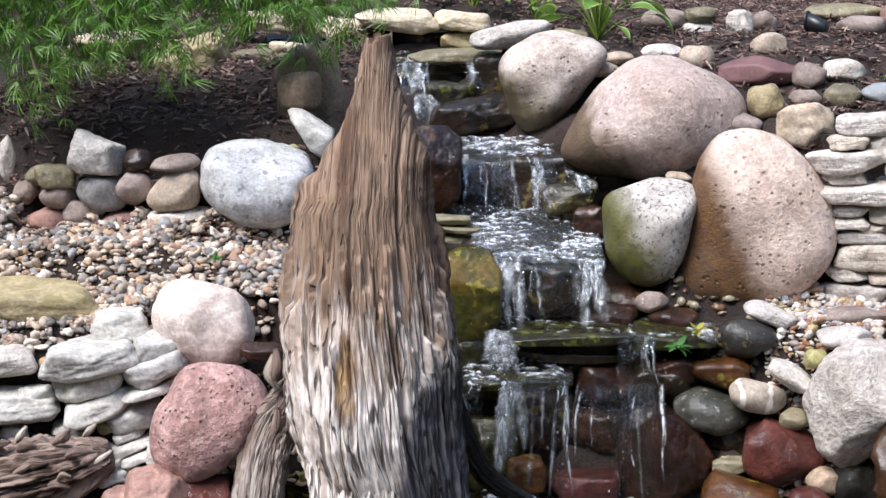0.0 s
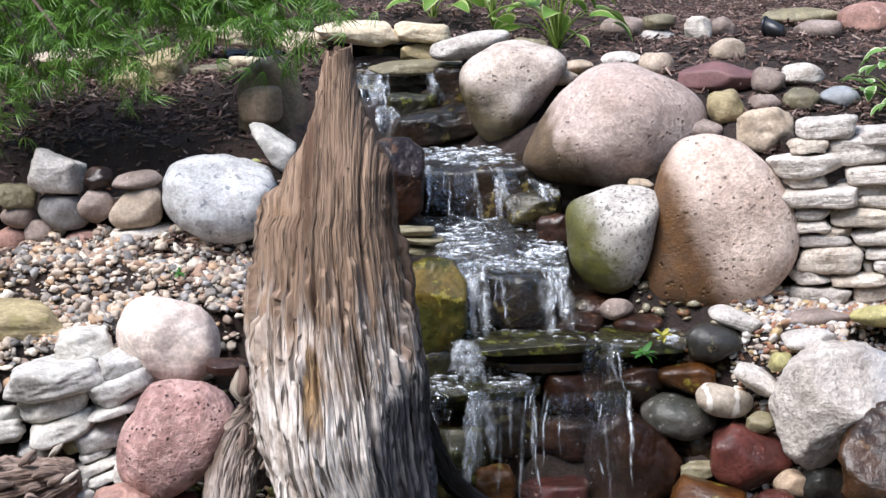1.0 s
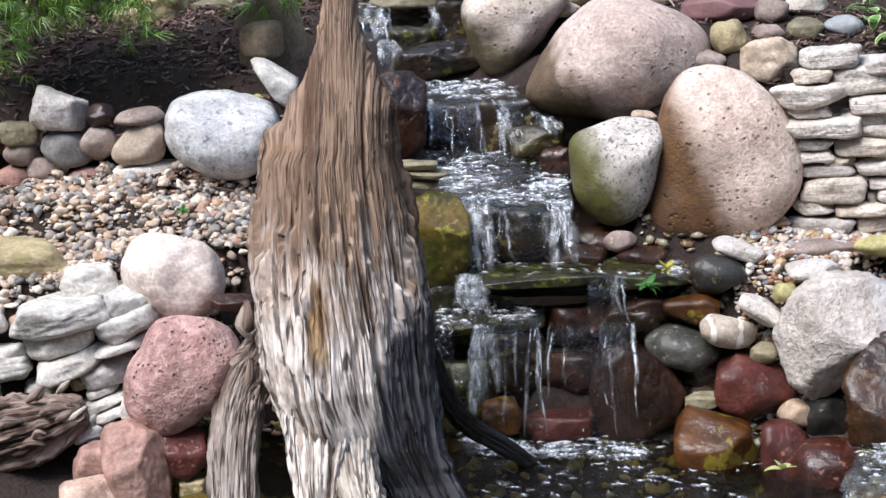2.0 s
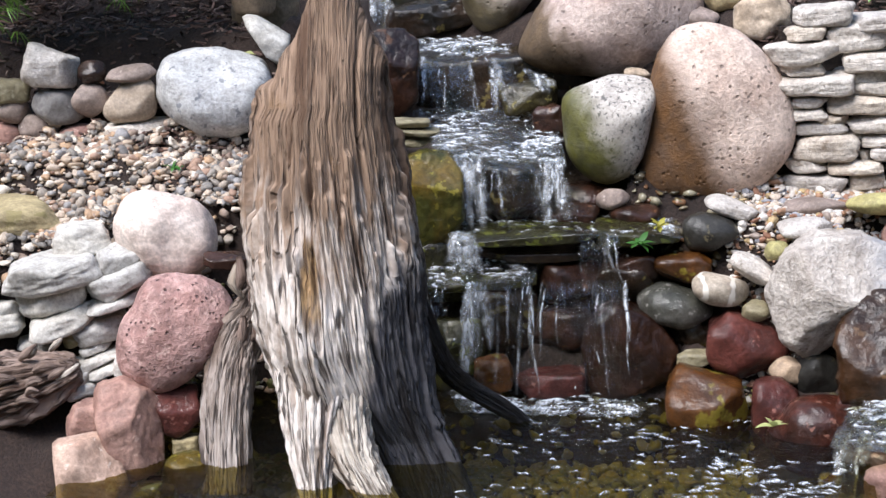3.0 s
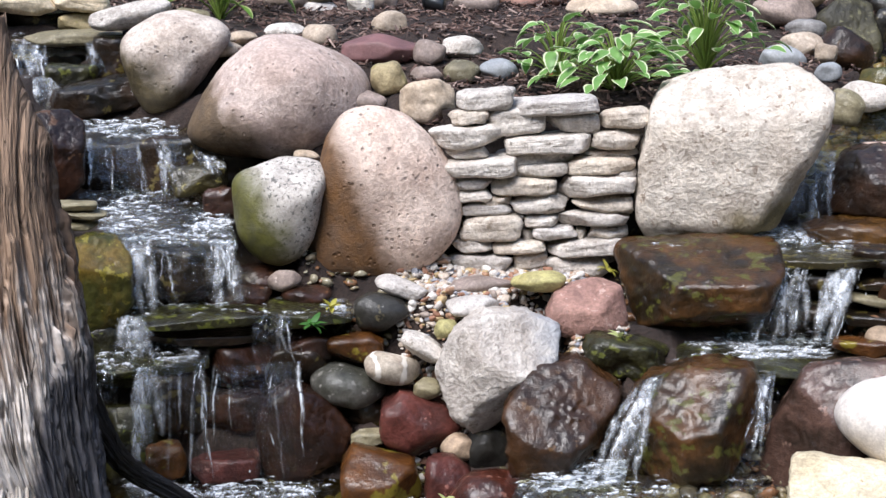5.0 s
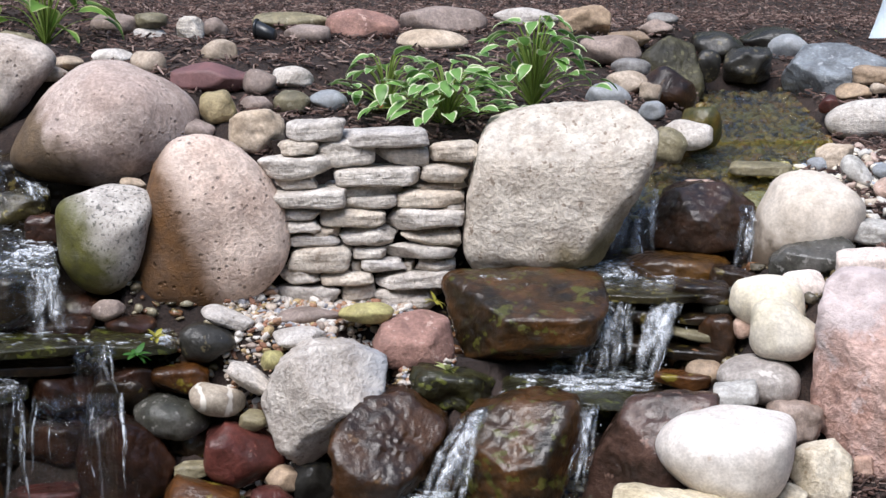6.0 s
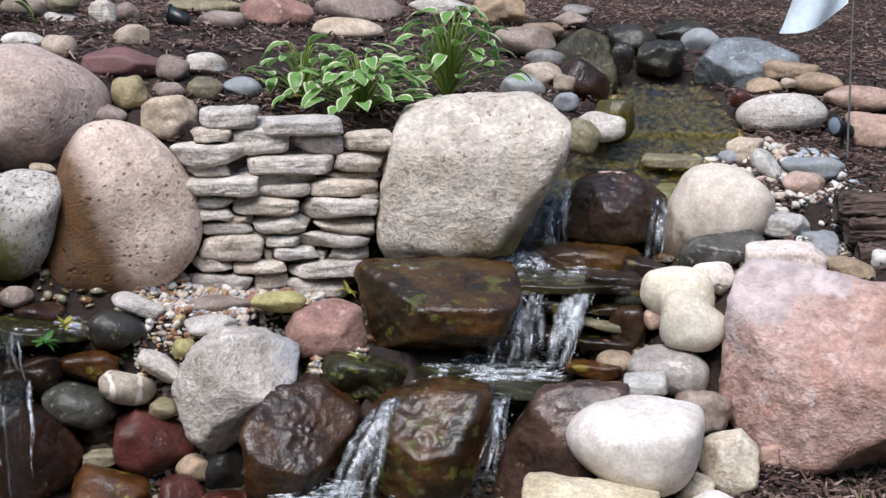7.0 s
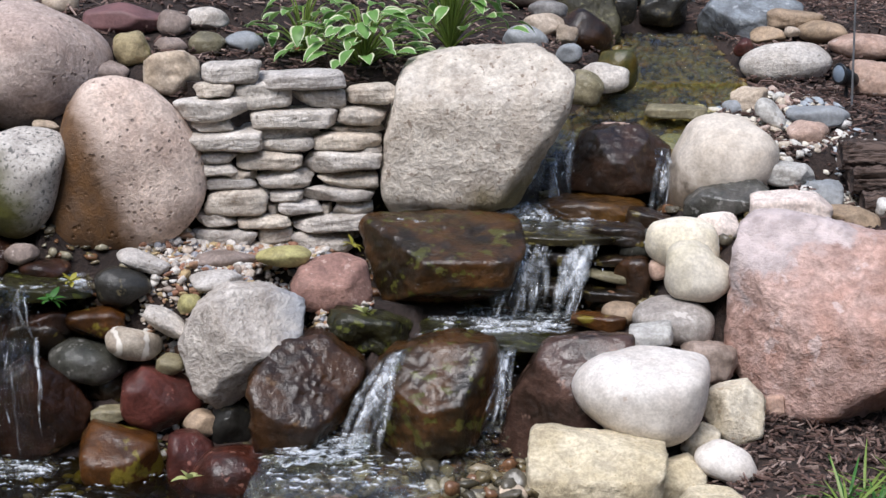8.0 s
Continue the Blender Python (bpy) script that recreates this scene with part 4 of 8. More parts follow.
rock("slab", (-1.579, 3.500, 0.140), (0.143, 0.114, 0.027), -25, 24.3, "white", "slab", 70, "", "", parent=stack, bedded=False)
rock("slab", (-1.529, 3.550, 0.213), (0.082, 0.080, 0.024), -15, 23.3, "white", "slab", 71, "", "", parent=stack, bedded=False)
rock("slab", (-1.694, 3.560, 0.205), (0.097, 0.080, 0.052), -10, 25.4, "white", "slab", 72, "", "", parent=stack, bedded=False)
rock("slab", (-1.494, 3.550, 0.196), (0.082, 0.080, 0.023), -15, 22.8, "white", "slab", 73, "", "", parent=stack, bedded=False)
rock("slab", (-1.857, 3.550, 0.378), (0.180, 0.130, 0.060), 0, 27.6, "lime", "slab", 74, "", "", parent=stack, bedded=False)
rock("slab", (-1.825, 3.530, 0.278), (0.228, 0.164, 0.079), 0, 27.3, "white", "slab", 75, "", "", parent=stack, bedded=False)
rock("slab", (-1.954, 3.550, 0.302), (0.168, 0.121, 0.080), 0, 28.8, "lime", "slab", 76, "", "", parent=stack, bedded=False)
rock("slab", (-1.810, 3.520, 0.202), (0.083, 0.072, 0.054), 0, 27.2, "white", "slab", 77, "", "", parent=stack, bedded=False)
rock("slab", (-1.565, 3.500, 0.158), (0.081, 0.072, 0.042), -15, 24.1, "white", "slab", 78, "", "", parent=stack, bedded=False)
rock("slab", (-1.546, 3.480, 0.125), (0.081, 0.072, 0.035), -15, 24.0, "white", "slab", 79, "", "", parent=stack, bedded=False)
rock("slab", (-1.494, 3.520, 0.166), (0.135, 0.097, 0.024), -18, 23.0, "white", "slab", 80, "", "", parent=stack, bedded=False)
rock("stone", (-1.418, 3.500, 0.179), (0.094, 0.080, 0.075), 5, 22.1, "lime", "round", 81, "rounded pale grey stone beside the cascade", "stone", bedded=False)
rock("stone", (-1.577, 3.530, 0.232), (0.049, 0.042, 0.038), 0, 24.1, "yellow", "round", 82, "small brown stone wedged in a stack", "stone", bedded=False)
rock("boulder", (-1.300, 3.500, 0.265), (0.279, 0.232, 0.279), 1.5, 20.4, "porous", "round", 83, "round red porous volcanic boulder", "boulder", rough=0.05,
     cuts=((-168, 1.00), (-127, 1.05), (-65, 0.74), (-47, 0.69), (-12, 0.88), (24, 1.10), (70, 1.06), (95, 0.96), (150, 0.90), (161, 0.91)))
rock("stone", (-1.384, 3.360, 0.075), (0.160, 0.133, 0.234), 1.5, 22.4, "pinkred", "block", 84, "angular pinkish red stone by the pool", "stone",
     cuts=((-157, 0.80), (-129, 0.79), (-78, 0.97), (-2, 0.98), (41, 1.03), (73, 0.93), (99, 1.00), (172, 1.03), (20, 0.72, 40), (100, 0.80, 35)))
rock("stone", (-1.286, 3.420, 0.097), (0.114, 0.088, 0.117), 1.5, 20.6, "redrock", "block", 85, "angular dark red stone by the pool", "stone",
     cuts=((-165, 0.74), (-109, 0.97), (-56, 0.79), (7, 0.96), (95, 0.92), (90, 0.70, 30)))
rock("stone", (-1.492, 3.400, 0.066), (0.119, 0.095, 0.122), 0, 23.7, "pinkred", "block", 86, "angular pinkish stone by the pool", "stone")
rock("stone", (-1.450, 3.280, -0.020), (0.171, 0.128, 0.208), 1.5, 23.9, "pinkpale", "block", 87, "pale pink stone at the edge of the pool", "boulder",
     cuts=((-90, 1.00), (-40, 1.09), (14, 0.85), (49, 0.94), (94, 0.98), (-180, 1.00), (60, 0.75, 35)))
rock("stone", (-1.287, 3.220, -0.021), (0.106, 0.090, 0.050), 0, 21.8, "mossgold", "round", 88, "wet yellowish stone at the water line", "stone")
rock("stone", (-1.253, 3.360, -0.029), (0.117, 0.100, 0.090), 0, 20.5, "mossgold", "round", 89, "wet yellowish stone at the water line", "stone")
rock("stone", (-1.263, 3.420, 0.017), (0.079, 0.063, 0.051), 0, 20.3, "yellow", "block", 90, "small yellow stone at the water line", "stone")

# rocks of the lower fall
rock("slab", (-0.512, 4.000, 0.387), (0.347, 0.172, 0.032), -1, 7.3, "mossdark", "block", 91, "dark mossy flagstone lip of the lower fall", "slab", bedded=False)
rock("slab", (-0.523, 4.020, 0.333), (0.277, 0.164, 0.031), 0, 7.4, "darkwet", "block", 92, "dark wet flagstone under the lip", "slab", bedded=False)
rock("slab", (-0.245, 4.020, 0.383), (0.216, 0.173, 0.044), 3, 3.5, "mossdark", "block", 93, "mossy wet flagstone beside the lip", "slab", bedded=False)
rock("stone", (-0.758, 4.000, 0.291), (0.176, 0.141, 0.178), 0, 10.7, "mossdark", "block", 94, "dark mossy stone beside the stump", "stone", bedded=False)
rock("stone", (-0.585, 3.980, 0.184), (0.175, 0.175, 0.175), 0, 8.4, "darkwet", "block", 95, "dark wet block behind the falling water", "stone", bedded=False)
rock("slab", (-0.625, 3.950, 0.276), (0.260, 0.092, 0.047), 0, 9.0, "mossdark", "block", 96, "dark wet ledge under the falling water", "slab", bedded=False)
rock("stone", (-0.420, 4.000, 0.264), (0.160, 0.128, 0.099), 0, 6.0, "rust", "block", 97, "wet reddish brown stone behind the fall", "stone", bedded=False)
rock("stone", (-0.440, 3.960, 0.147), (0.160, 0.128, 0.107), 0, 6.3, "rust", "block", 98, "wet reddish brown stone behind the fall", "stone", bedded=False)
rock("stone", (-0.281, 4.000, 0.273), (0.159, 0.127, 0.115), 0, 4.0, "darkwet", "block", 99, "wet brown block under the lip", "stone", bedded=False)
rock("stone", (-0.258, 3.900, 0.116), (0.241, 0.141, 0.257), 1.5, 3.8, "umberwet", "block", 100, "large wet red-brown stone under thin falling water", "boulder", bedded=False,
     cuts=((-171, 0.99), (-100, 1.02), (-66, 0.83), (-20, 0.94), (34, 0.83), (65, 0.77), (127, 1.00), (172, 0.99), (40, 0.80, 40)))
rock("stone", (-0.453, 3.860, 0.039), (0.172, 0.126, 0.061), 0, 6.7, "redrock", "block", 101, "dark red stone at the foot of the fall", "stone", bedded=False)
rock("stone", (-0.597, 3.840, 0.063), (0.100, 0.080, 0.086), 0, 8.8, "orange", "block", 102, "wet ochre stone at the foot of the fall", "stone", bedded=False)
rock("stone", (-0.698, 3.950, 0.077), (0.161, 0.129, 0.196), 0, 10.0, "mossdark", "block", 103, "dark wet stone beside the stump root", "stone", bedded=False)
rock("stone", (-0.382, 4.050, 0.142), (0.118, 0.095, 0.168), 0, 5.4, "darkwet", "block", 104, "dark wet stone behind the fall", "stone", bedded=False)
rock("stone", (-0.668, 3.920, -0.036), (0.176, 0.129, 0.062), 0, 9.7, "darkwet", "block", 105, "dark wet stone at the water line", "stone", bedded=False)

# right bank of the main fall
rock("stone", (-0.061, 4.020, 0.387), (0.146, 0.112, 0.103), 1.5, 0.9, "darkgrey", "round", 106, "dark grey wet rounded stone", "stone",
     cuts=((-170, 0.90), (-104, 0.97), (-48, 0.75), (16, 0.93), (70, 0.82), (129, 1.01)))
rock("stone", (-0.010, 4.050, 0.442), (0.141, 0.091, 0.045), 18, 0.1, "lime", "round", 107, "flat pale stone on the stony bank by the fall", "stone")
rock("stone", (-0.126, 3.980, 0.308), (0.143, 0.114, 0.070), -6, 1.8, "orange", "block", 108, "wet orange-brown stone on the stony bank by the fall", "stone")
rock("stone", (-0.244, 3.990, 0.299), (0.115, 0.092, 0.080), 0, 3.5, "rust", "block", 109, "dark red-brown wet stone on the stony bank by the fall", "stone")
rock("stone", (-0.148, 3.940, 0.217), (0.188, 0.148, 0.106), 1.5, 2.1, "wetgrey", "round", 110, "grey-green wet rounded stone on the stony bank by the fall", "stone", bedded=False,
     cuts=((-165, 0.86), (-104, 0.88), (-47, 0.98), (14, 0.87), (72, 0.82), (134, 0.99)))
rock("stone", (-0.035, 3.900, 0.273), (0.143, 0.122, 0.077), 8, 0.5, "banded", "round", 111, "cream stone with pale veins", "stone", bedded=False)
rock("stone", (0.047, 3.930, 0.317), (0.129, 0.110, 0.053), 28, -0.7, "lime", "round", 112, "long pale grey stone on the stony bank by the fall", "stone")
rock("stone", (0.055, 3.880, 0.223), (0.073, 0.062, 0.055), 0, -0.8, "olive", "round", 113, "small olive stone on the stony bank by the fall", "stone", bedded=False)
rock("stone", (0.099, 3.920, 0.368), (0.059, 0.050, 0.047), -10, -1.4, "yellowgreen", "round", 114, "small yellow-green stone on the stony bank by the fall", "stone")
rock("stone", (0.168, 3.950, 0.418), (0.137, 0.094, 0.046), -4, -2.4, "lime", "round", 115, "flat pale grey stone on the stony bank by the fall", "stone")
rock("stone", (0.195, 4.050, 0.446), (0.168, 0.091, 0.045), 0, -2.8, "pinkgrey", "round", 116, "flat pinkish grey stone on the stony bank by the fall", "stone")
rock("stone", (0.031, 3.880, 0.138), (0.204, 0.169, 0.176), 1.5, -0.5, "redrock", "block", 117, "angular brick-red stone on the stony bank by the fall", "stone", bedded=False,
     cuts=((-135, 1.02), (-76, 0.86), (-34, 0.85), (36, 0.79), (63, 0.69), (135, 1.03), (176, 0.97), (60, 0.75, 40), (-60, 0.80, 35)))
rock("stone", (-0.097, 3.850, 0.109), (0.084, 0.067, 0.038), 0, 1.4, "olive", "block", 118, "small greenish stone on the stony bank by the fall", "stone", bedded=False)
rock("stone", (0.131, 3.800, 0.098), (0.094, 0.080, 0.061), 5, -2.0, "brown", "round", 119, "olive brown rounded stone on the stony bank by the fall", "stone", bedded=False)
rock("stone", (0.199, 3.800, 0.089), (0.107, 0.091, 0.118), 0, -3.0, "darkgrey", "round", 120, "dark grey wet rounded stone", "stone", bedded=False)
rock("stone", (-0.060, 3.740, 0.031), (0.206, 0.160, 0.170), 1.5, 0.9, "orange", "block", 121, "square orange-brown wet block on the stony bank by the fall", "stone", rough=0.03, bedded=False,
     cuts=((-177, 0.96), (-108, 0.75), (-40, 1.15), (12, 0.86), (74, 0.77), (123, 1.22), (95, 0.72, 32), (-5, 0.78, 38)))
rock("stone", (0.097, 3.720, 0.021), (0.112, 0.098, 0.162), 1.5, -1.5, "redrock", "block", 122, "brick-red wet block on the stony bank by the fall", "stone", bedded=False,
     cuts=((-130, 0.94), (-74, 0.89), (-5, 0.95), (60, 0.97), (94, 0.98), (178, 0.99), (70, 0.80, 35)))
rock("stone", (0.179, 3.660, -0.018), (0.210, 0.188, 0.210), 1.5, -2.8, "redwet", "round", 123, "glossy wet red stone at the lip of the stream", "stone", bedded=False,
     cuts=((-158, 0.92), (-115, 0.87), (-43, 0.74), (-14, 0.82), (63, 1.04), (106, 0.87), (143, 0.81)))
rock("stone", (0.338, 4.000, 0.469), (0.140, 0.105, 0.052), 2, -4.8, "yellowgreen", "round", 124, "flat yellow-green stone on the stony bank by the fall", "stone")
rock("stone", (-0.100, 3.950, 0.147), (0.115, 0.092, 0.069), 0, 1.4, "darkwet", "block", 125, "dark wet stone in the gap", "stone", bedded=False)
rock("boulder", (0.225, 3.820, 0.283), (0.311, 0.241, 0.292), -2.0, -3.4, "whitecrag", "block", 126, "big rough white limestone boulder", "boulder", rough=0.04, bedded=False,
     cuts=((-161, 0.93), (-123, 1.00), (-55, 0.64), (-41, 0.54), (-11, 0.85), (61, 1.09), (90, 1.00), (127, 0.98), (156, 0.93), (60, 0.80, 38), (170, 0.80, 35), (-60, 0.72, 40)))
rock("boulder", (0.378, 3.720, 0.198), (0.288, 0.291, 0.281), -2.0, -5.8, "brownwet", "block", 127, "wet brown block boulder in the stream", "boulder", bedded=False,
     cuts=((-176, 0.98), (-111, 1.09), (-65, 0.72), (-44, 0.64), (-10, 0.91), (53, 0.94), (98, 0.96), (131, 0.97), (149, 1.00), (75, 0.52, 48), (-20, 0.78, 35)))
rock("boulder", (0.455, 3.950, 0.408), (0.209, 0.154, 0.145), -2.0, -6.6, "pink", "block", 128, "rough pinkish red stone on the stony bank by the fall", "boulder",
     cuts=((-155, 0.96), (-95, 0.97), (-58, 1.02), (6, 0.93), (63, 0.97), (114, 0.84), (158, 0.88), (85, 0.70, 40), (10, 0.80, 35)))
rock("stone", (0.548, 3.860, 0.307), (0.211, 0.168, 0.100), 8, -8.1, "mossdark", "block", 129, "mossy dark olive wet stone on the stony bank by the fall", "stone", rough=0.13, bedded=False)
rock("stone", (0.350, 3.980, 0.315), (0.114, 0.092, 0.116), 0, -5.0, "wetgrey", "block", 130, "blue-grey stone behind a white boulder", "stone", bedded=False)
rock("boulder", (0.668, 3.660, 0.195), (0.351, 0.284, 0.290), -2.0, -10.3, "ledgewet", "block", 131, "domed dark wet boulder under running water", "boulder", rough=0.06, bedded=False,
     cuts=((-170, 1.00), (-127, 1.00), (-70, 0.82), (-30, 0.84), (-9, 0.90), (22, 1.16), (90, 1.00), (111, 0.94), (153, 0.86), (105, 0.72, 42), (185, 0.72, 42), (0, 0.84, 30)))
rock("boulder", (0.990, 3.620, 0.170), (0.333, 0.195, 0.371), -2.0, -15.3, "redwetdark", "block", 132, "tall wet reddish grey slanting rock", "boulder", bedded=False,
     cuts=((-171, 1.07), (-100, 1.08), (-66, 0.70), (1, 0.99), (90, 1.00), (101, 0.93), (146, 0.75), (163, 0.80), (95, 0.72, 32), (165, 0.55, 45)))
rock("boulder", (0.748, 4.020, 0.441), (0.428, 0.339, 0.241), -2.0, -10.5, "ledgewet", "block", 133, "broad dark wet ledge boulder", "boulder", rough=0.06, bedded=False,
     cuts=((-170, 0.86), (-164, 0.85), (-113, 0.88), (-60, 0.93), (-21, 0.87), (-11, 0.87), (14, 1.10), (85, 0.99), (94, 1.00), (157, 1.21), (88, 0.78, 30), (170, 0.80, 38), (-80, 0.80, 35)))
rock("stone", (0.290, 3.660, 0.067), (0.120, 0.096, 0.062), 0, -4.5, "redwet", "block", 134, "wet red stone in the stream", "stone", bedded=False)
rock("boulder", (0.399, 3.420, -0.029), (0.225, 0.180, 0.113), 4, -6.7, "pinkred", "block", 135, "pinkish brown block by the stream", "boulder")
rock("stone", (0.288, 3.500, -0.039), (0.115, 0.092, 0.119), 0, -4.7, "redwetdark", "block", 136, "wet dark red stone in the stream", "stone", bedded=False)

# dry stone wall
wall = thing("dry_stone_wall", (0.372, 4.300, 0.433), "dry stone wall of stacked flat pale limestone slabs", "stone wall")
rock("slab", (0.219, 4.274, 0.897), (0.156, 0.093, 0.060), -3.6, -2.9, "lime", "slab", 600, "", "", parent=wall, bedded=False)
rock("slab", (0.399, 4.289, 0.880), (0.246, 0.140, 0.048), -2.4, -5.3, "lime", "slab", 601, "", "", parent=wall, bedded=False)
rock("slab", (0.173, 4.270, 0.851), (0.107, 0.090, 0.044), -2.2, -2.3, "limewarm", "slab", 602, "", "", parent=wall, bedded=False)
rock("slab", (0.300, 4.278, 0.840), (0.157, 0.094, 0.073), -2.2, -4.0, "lime", "slab", 603, "", "", parent=wall, bedded=False)
rock("slab", (0.448, 4.284, 0.832), (0.148, 0.090, 0.055), -0.1, -6.0, "lime", "slab", 604, "", "", parent=wall, bedded=False)
rock("slab", (0.588, 4.276, 0.845), (0.138, 0.090, 0.056), -2.3, -7.8, "limewarm", "slab", 605, "", "", parent=wall, bedded=False)
rock("slab", (0.167, 4.274, 0.802), (0.196, 0.118, 0.064), -2.5, -2.2, "lime", "slab", 606, "", "", parent=wall, bedded=False)
rock("slab", (0.386, 4.279, 0.780), (0.233, 0.140, 0.055), -2.3, -5.1, "lime", "slab", 607, "", "", parent=wall, bedded=False)
rock("slab", (0.566, 4.269, 0.789), (0.135, 0.090, 0.056), -2.2, -7.6, "limewarm", "slab", 608, "", "", parent=wall, bedded=False)
rock("slab", (0.169, 4.277, 0.763), (0.117, 0.090, 0.044), -2.2, -2.3, "lime", "slab", 609, "", "", parent=wall, bedded=False)
rock("slab", (0.349, 4.306, 0.741), (0.214, 0.129, 0.043), -2.1, -4.6, "lime", "slab", 610, "", "", parent=wall, bedded=False)
rock("slab", (0.547, 4.306, 0.747), (0.171, 0.103, 0.026), -1.2, -7.2, "limewarm", "slab", 611, "", "", parent=wall, bedded=False)
rock("slab", (0.195, 4.264, 0.719), (0.231, 0.139, 0.057), -2.4, -2.6, "lime", "slab", 612, "", "", parent=wall, bedded=False)
rock("slab", (0.354, 4.277, 0.710), (0.169, 0.102, 0.039), -1.8, -4.7, "lime", "slab", 613, "", "", parent=wall, bedded=False)
rock("slab", (0.527, 4.268, 0.720), (0.183, 0.110, 0.049), -2.3, -7.0, "limewarm", "slab", 614, "", "", parent=wall, bedded=False)
rock("slab", (0.592, 4.255, 0.701), (0.055, 0.090, 0.019), -1.5, -7.9, "lime", "slab", 615, "", "", parent=wall, bedded=False)
rock("slab", (0.170, 4.262, 0.677), (0.133, 0.090, 0.034), -2.7, -2.3, "lime", "slab", 616, "", "", parent=wall, bedded=False)
rock("slab", (0.319, 4.268, 0.668), (0.180, 0.108, 0.051), -1.6, -4.3, "limewarm", "slab", 617, "", "", parent=wall, bedded=False)
rock("slab", (0.511, 4.257, 0.669), (0.215, 0.129, 0.060), -2.0, -6.8, "lime", "slab", 618, "", "", parent=wall, bedded=False)
rock("slab", (0.181, 4.257, 0.644), (0.111, 0.090, 0.035), -3.8, -2.4, "lime", "slab", 619, "", "", parent=wall, bedded=False)
rock("slab", (0.246, 4.266, 0.627), (0.084, 0.090, 0.030), -2.7, -3.3, "limewarm", "slab", 620, "", "", parent=wall, bedded=False)
rock("slab", (0.215, 4.267, 0.608), (0.145, 0.090, 0.034), -1.9, -2.9, "lime", "slab", 621, "", "", parent=wall, bedded=False)
rock("slab", (0.363, 4.265, 0.618), (0.160, 0.096, 0.052), -2.4, -4.9, "lime", "slab", 622, "", "", parent=wall, bedded=False)
rock("slab", (0.529, 4.258, 0.619), (0.163, 0.098, 0.045), -2.1, -7.1, "limewarm", "slab", 623, "", "", parent=wall, bedded=False)
rock("slab", (0.506, 4.266, 0.581), (0.197, 0.118, 0.042), -1.3, -6.8, "lime", "slab", 624, "", "", parent=wall, bedded=False)
rock("slab", (0.366, 4.265, 0.574), (0.090, 0.090, 0.034), -2.0, -4.9, "lime", "slab", 625, "", "", parent=wall, bedded=False)
rock("slab", (0.233, 4.255, 0.558), (0.172, 0.103, 0.069), -2.2, -3.1, "limewarm", "slab", 626, "", "", parent=wall, bedded=False)
rock("slab", (0.402, 4.259, 0.544), (0.122, 0.090, 0.039), -1.7, -5.4, "lime", "slab", 627, "", "", parent=wall, bedded=False)
rock("slab", (0.545, 4.263, 0.541), (0.110, 0.090, 0.037), -2.2, -7.3, "lime", "slab", 628, "", "", parent=wall, bedded=False)
rock("slab", (0.478, 4.289, 0.532), (0.029, 0.090, 0.036), -2.6, -6.4, "limewarm", "slab", 629, "", "", parent=wall, bedded=False)
rock("slab", (0.331, 4.289, 0.531), (0.039, 0.090, 0.038), -2.0, -4.4, "lime", "slab", 630, "", "", parent=wall, bedded=False)
rock("slab", (0.182, 4.254, 0.515), (0.110, 0.090, 0.042), -1.7, -2.5, "lime", "slab", 631, "", "", parent=wall, bedded=False)
rock("slab", (0.305, 4.243, 0.507), (0.145, 0.090, 0.037), -3.1, -4.1, "limewarm", "slab", 632, "", "", parent=wall, bedded=False)
rock("slab", (0.497, 4.257, 0.504), (0.234, 0.140, 0.045), -2.7, -6.7, "lime", "slab", 633, "", "", parent=wall, bedded=False)
rock("slab", (0.201, 4.257, 0.459), (0.177, 0.106, 0.061), -3.3, -2.7, "lime", "slab", 634, "", "", parent=wall, bedded=False)
rock("slab", (0.336, 4.256, 0.468), (0.098, 0.090, 0.041), -1.7, -4.5, "limewarm", "slab", 635, "", "", parent=wall, bedded=False)
rock("slab", (0.464, 4.258, 0.449), (0.177, 0.106, 0.069), -3.4, -6.2, "lime", "slab", 636, "", "", parent=wall, bedded=False)
rock("slab", (0.523, 4.283, 0.468), (0.092, 0.090, 0.029), -2.4, -7.0, "lime", "slab", 637, "", "", parent=wall, bedded=False)
rock("slab", (0.317, 4.252, 0.437), (0.129, 0.090, 0.032), -2.5, -4.3, "limewarm", "slab", 638, "", "", parent=wall, bedded=False)
rock("slab", (0.138, 4.295, 0.605), (0.025, 0.090, 0.032), -1.1, -1.8, "lime", "slab", 639, "", "", parent=wall, bedded=False)
rock("slab", (0.304, 4.293, 0.585), (0.048, 0.090, 0.021), -2.8, -4.0, "lime", "slab", 640, "", "", parent=wall, bedded=False)
rock("slab", (0.393, 4.298, 0.645), (0.034, 0.090, 0.021), -1.9, -5.2, "limewarm", "slab", 641, "", "", parent=wall, bedded=False)
rock("slab", (0.602, 4.294, 0.599), (0.029, 0.090, 0.030), -2.7, -8.0, "lime", "slab", 642, "", "", parent=wall, bedded=False)
rock("slab", (0.586, 4.306, 0.748), (0.033, 0.090, 0.025), -1.3, -7.8, "lime", "slab", 643, "", "", parent=wall, bedded=False)
wall_backing((0.103, 4.420), (0.684, 4.420), 0.320, 0.856, wall)

# stones above the wall
rock("stone", (-0.040, 4.550, 0.924), (0.106, 0.090, 0.097), 0, 0.5, "yellow", "round", 175, "rough yellowish stone above the dry stone wall", "stone")
rock("stone", (0.068, 4.600, 0.929), (0.092, 0.078, 0.050), 0, -0.8, "pinkgrey", "round", 176, "pinkish grey stone above the dry stone wall", "stone")
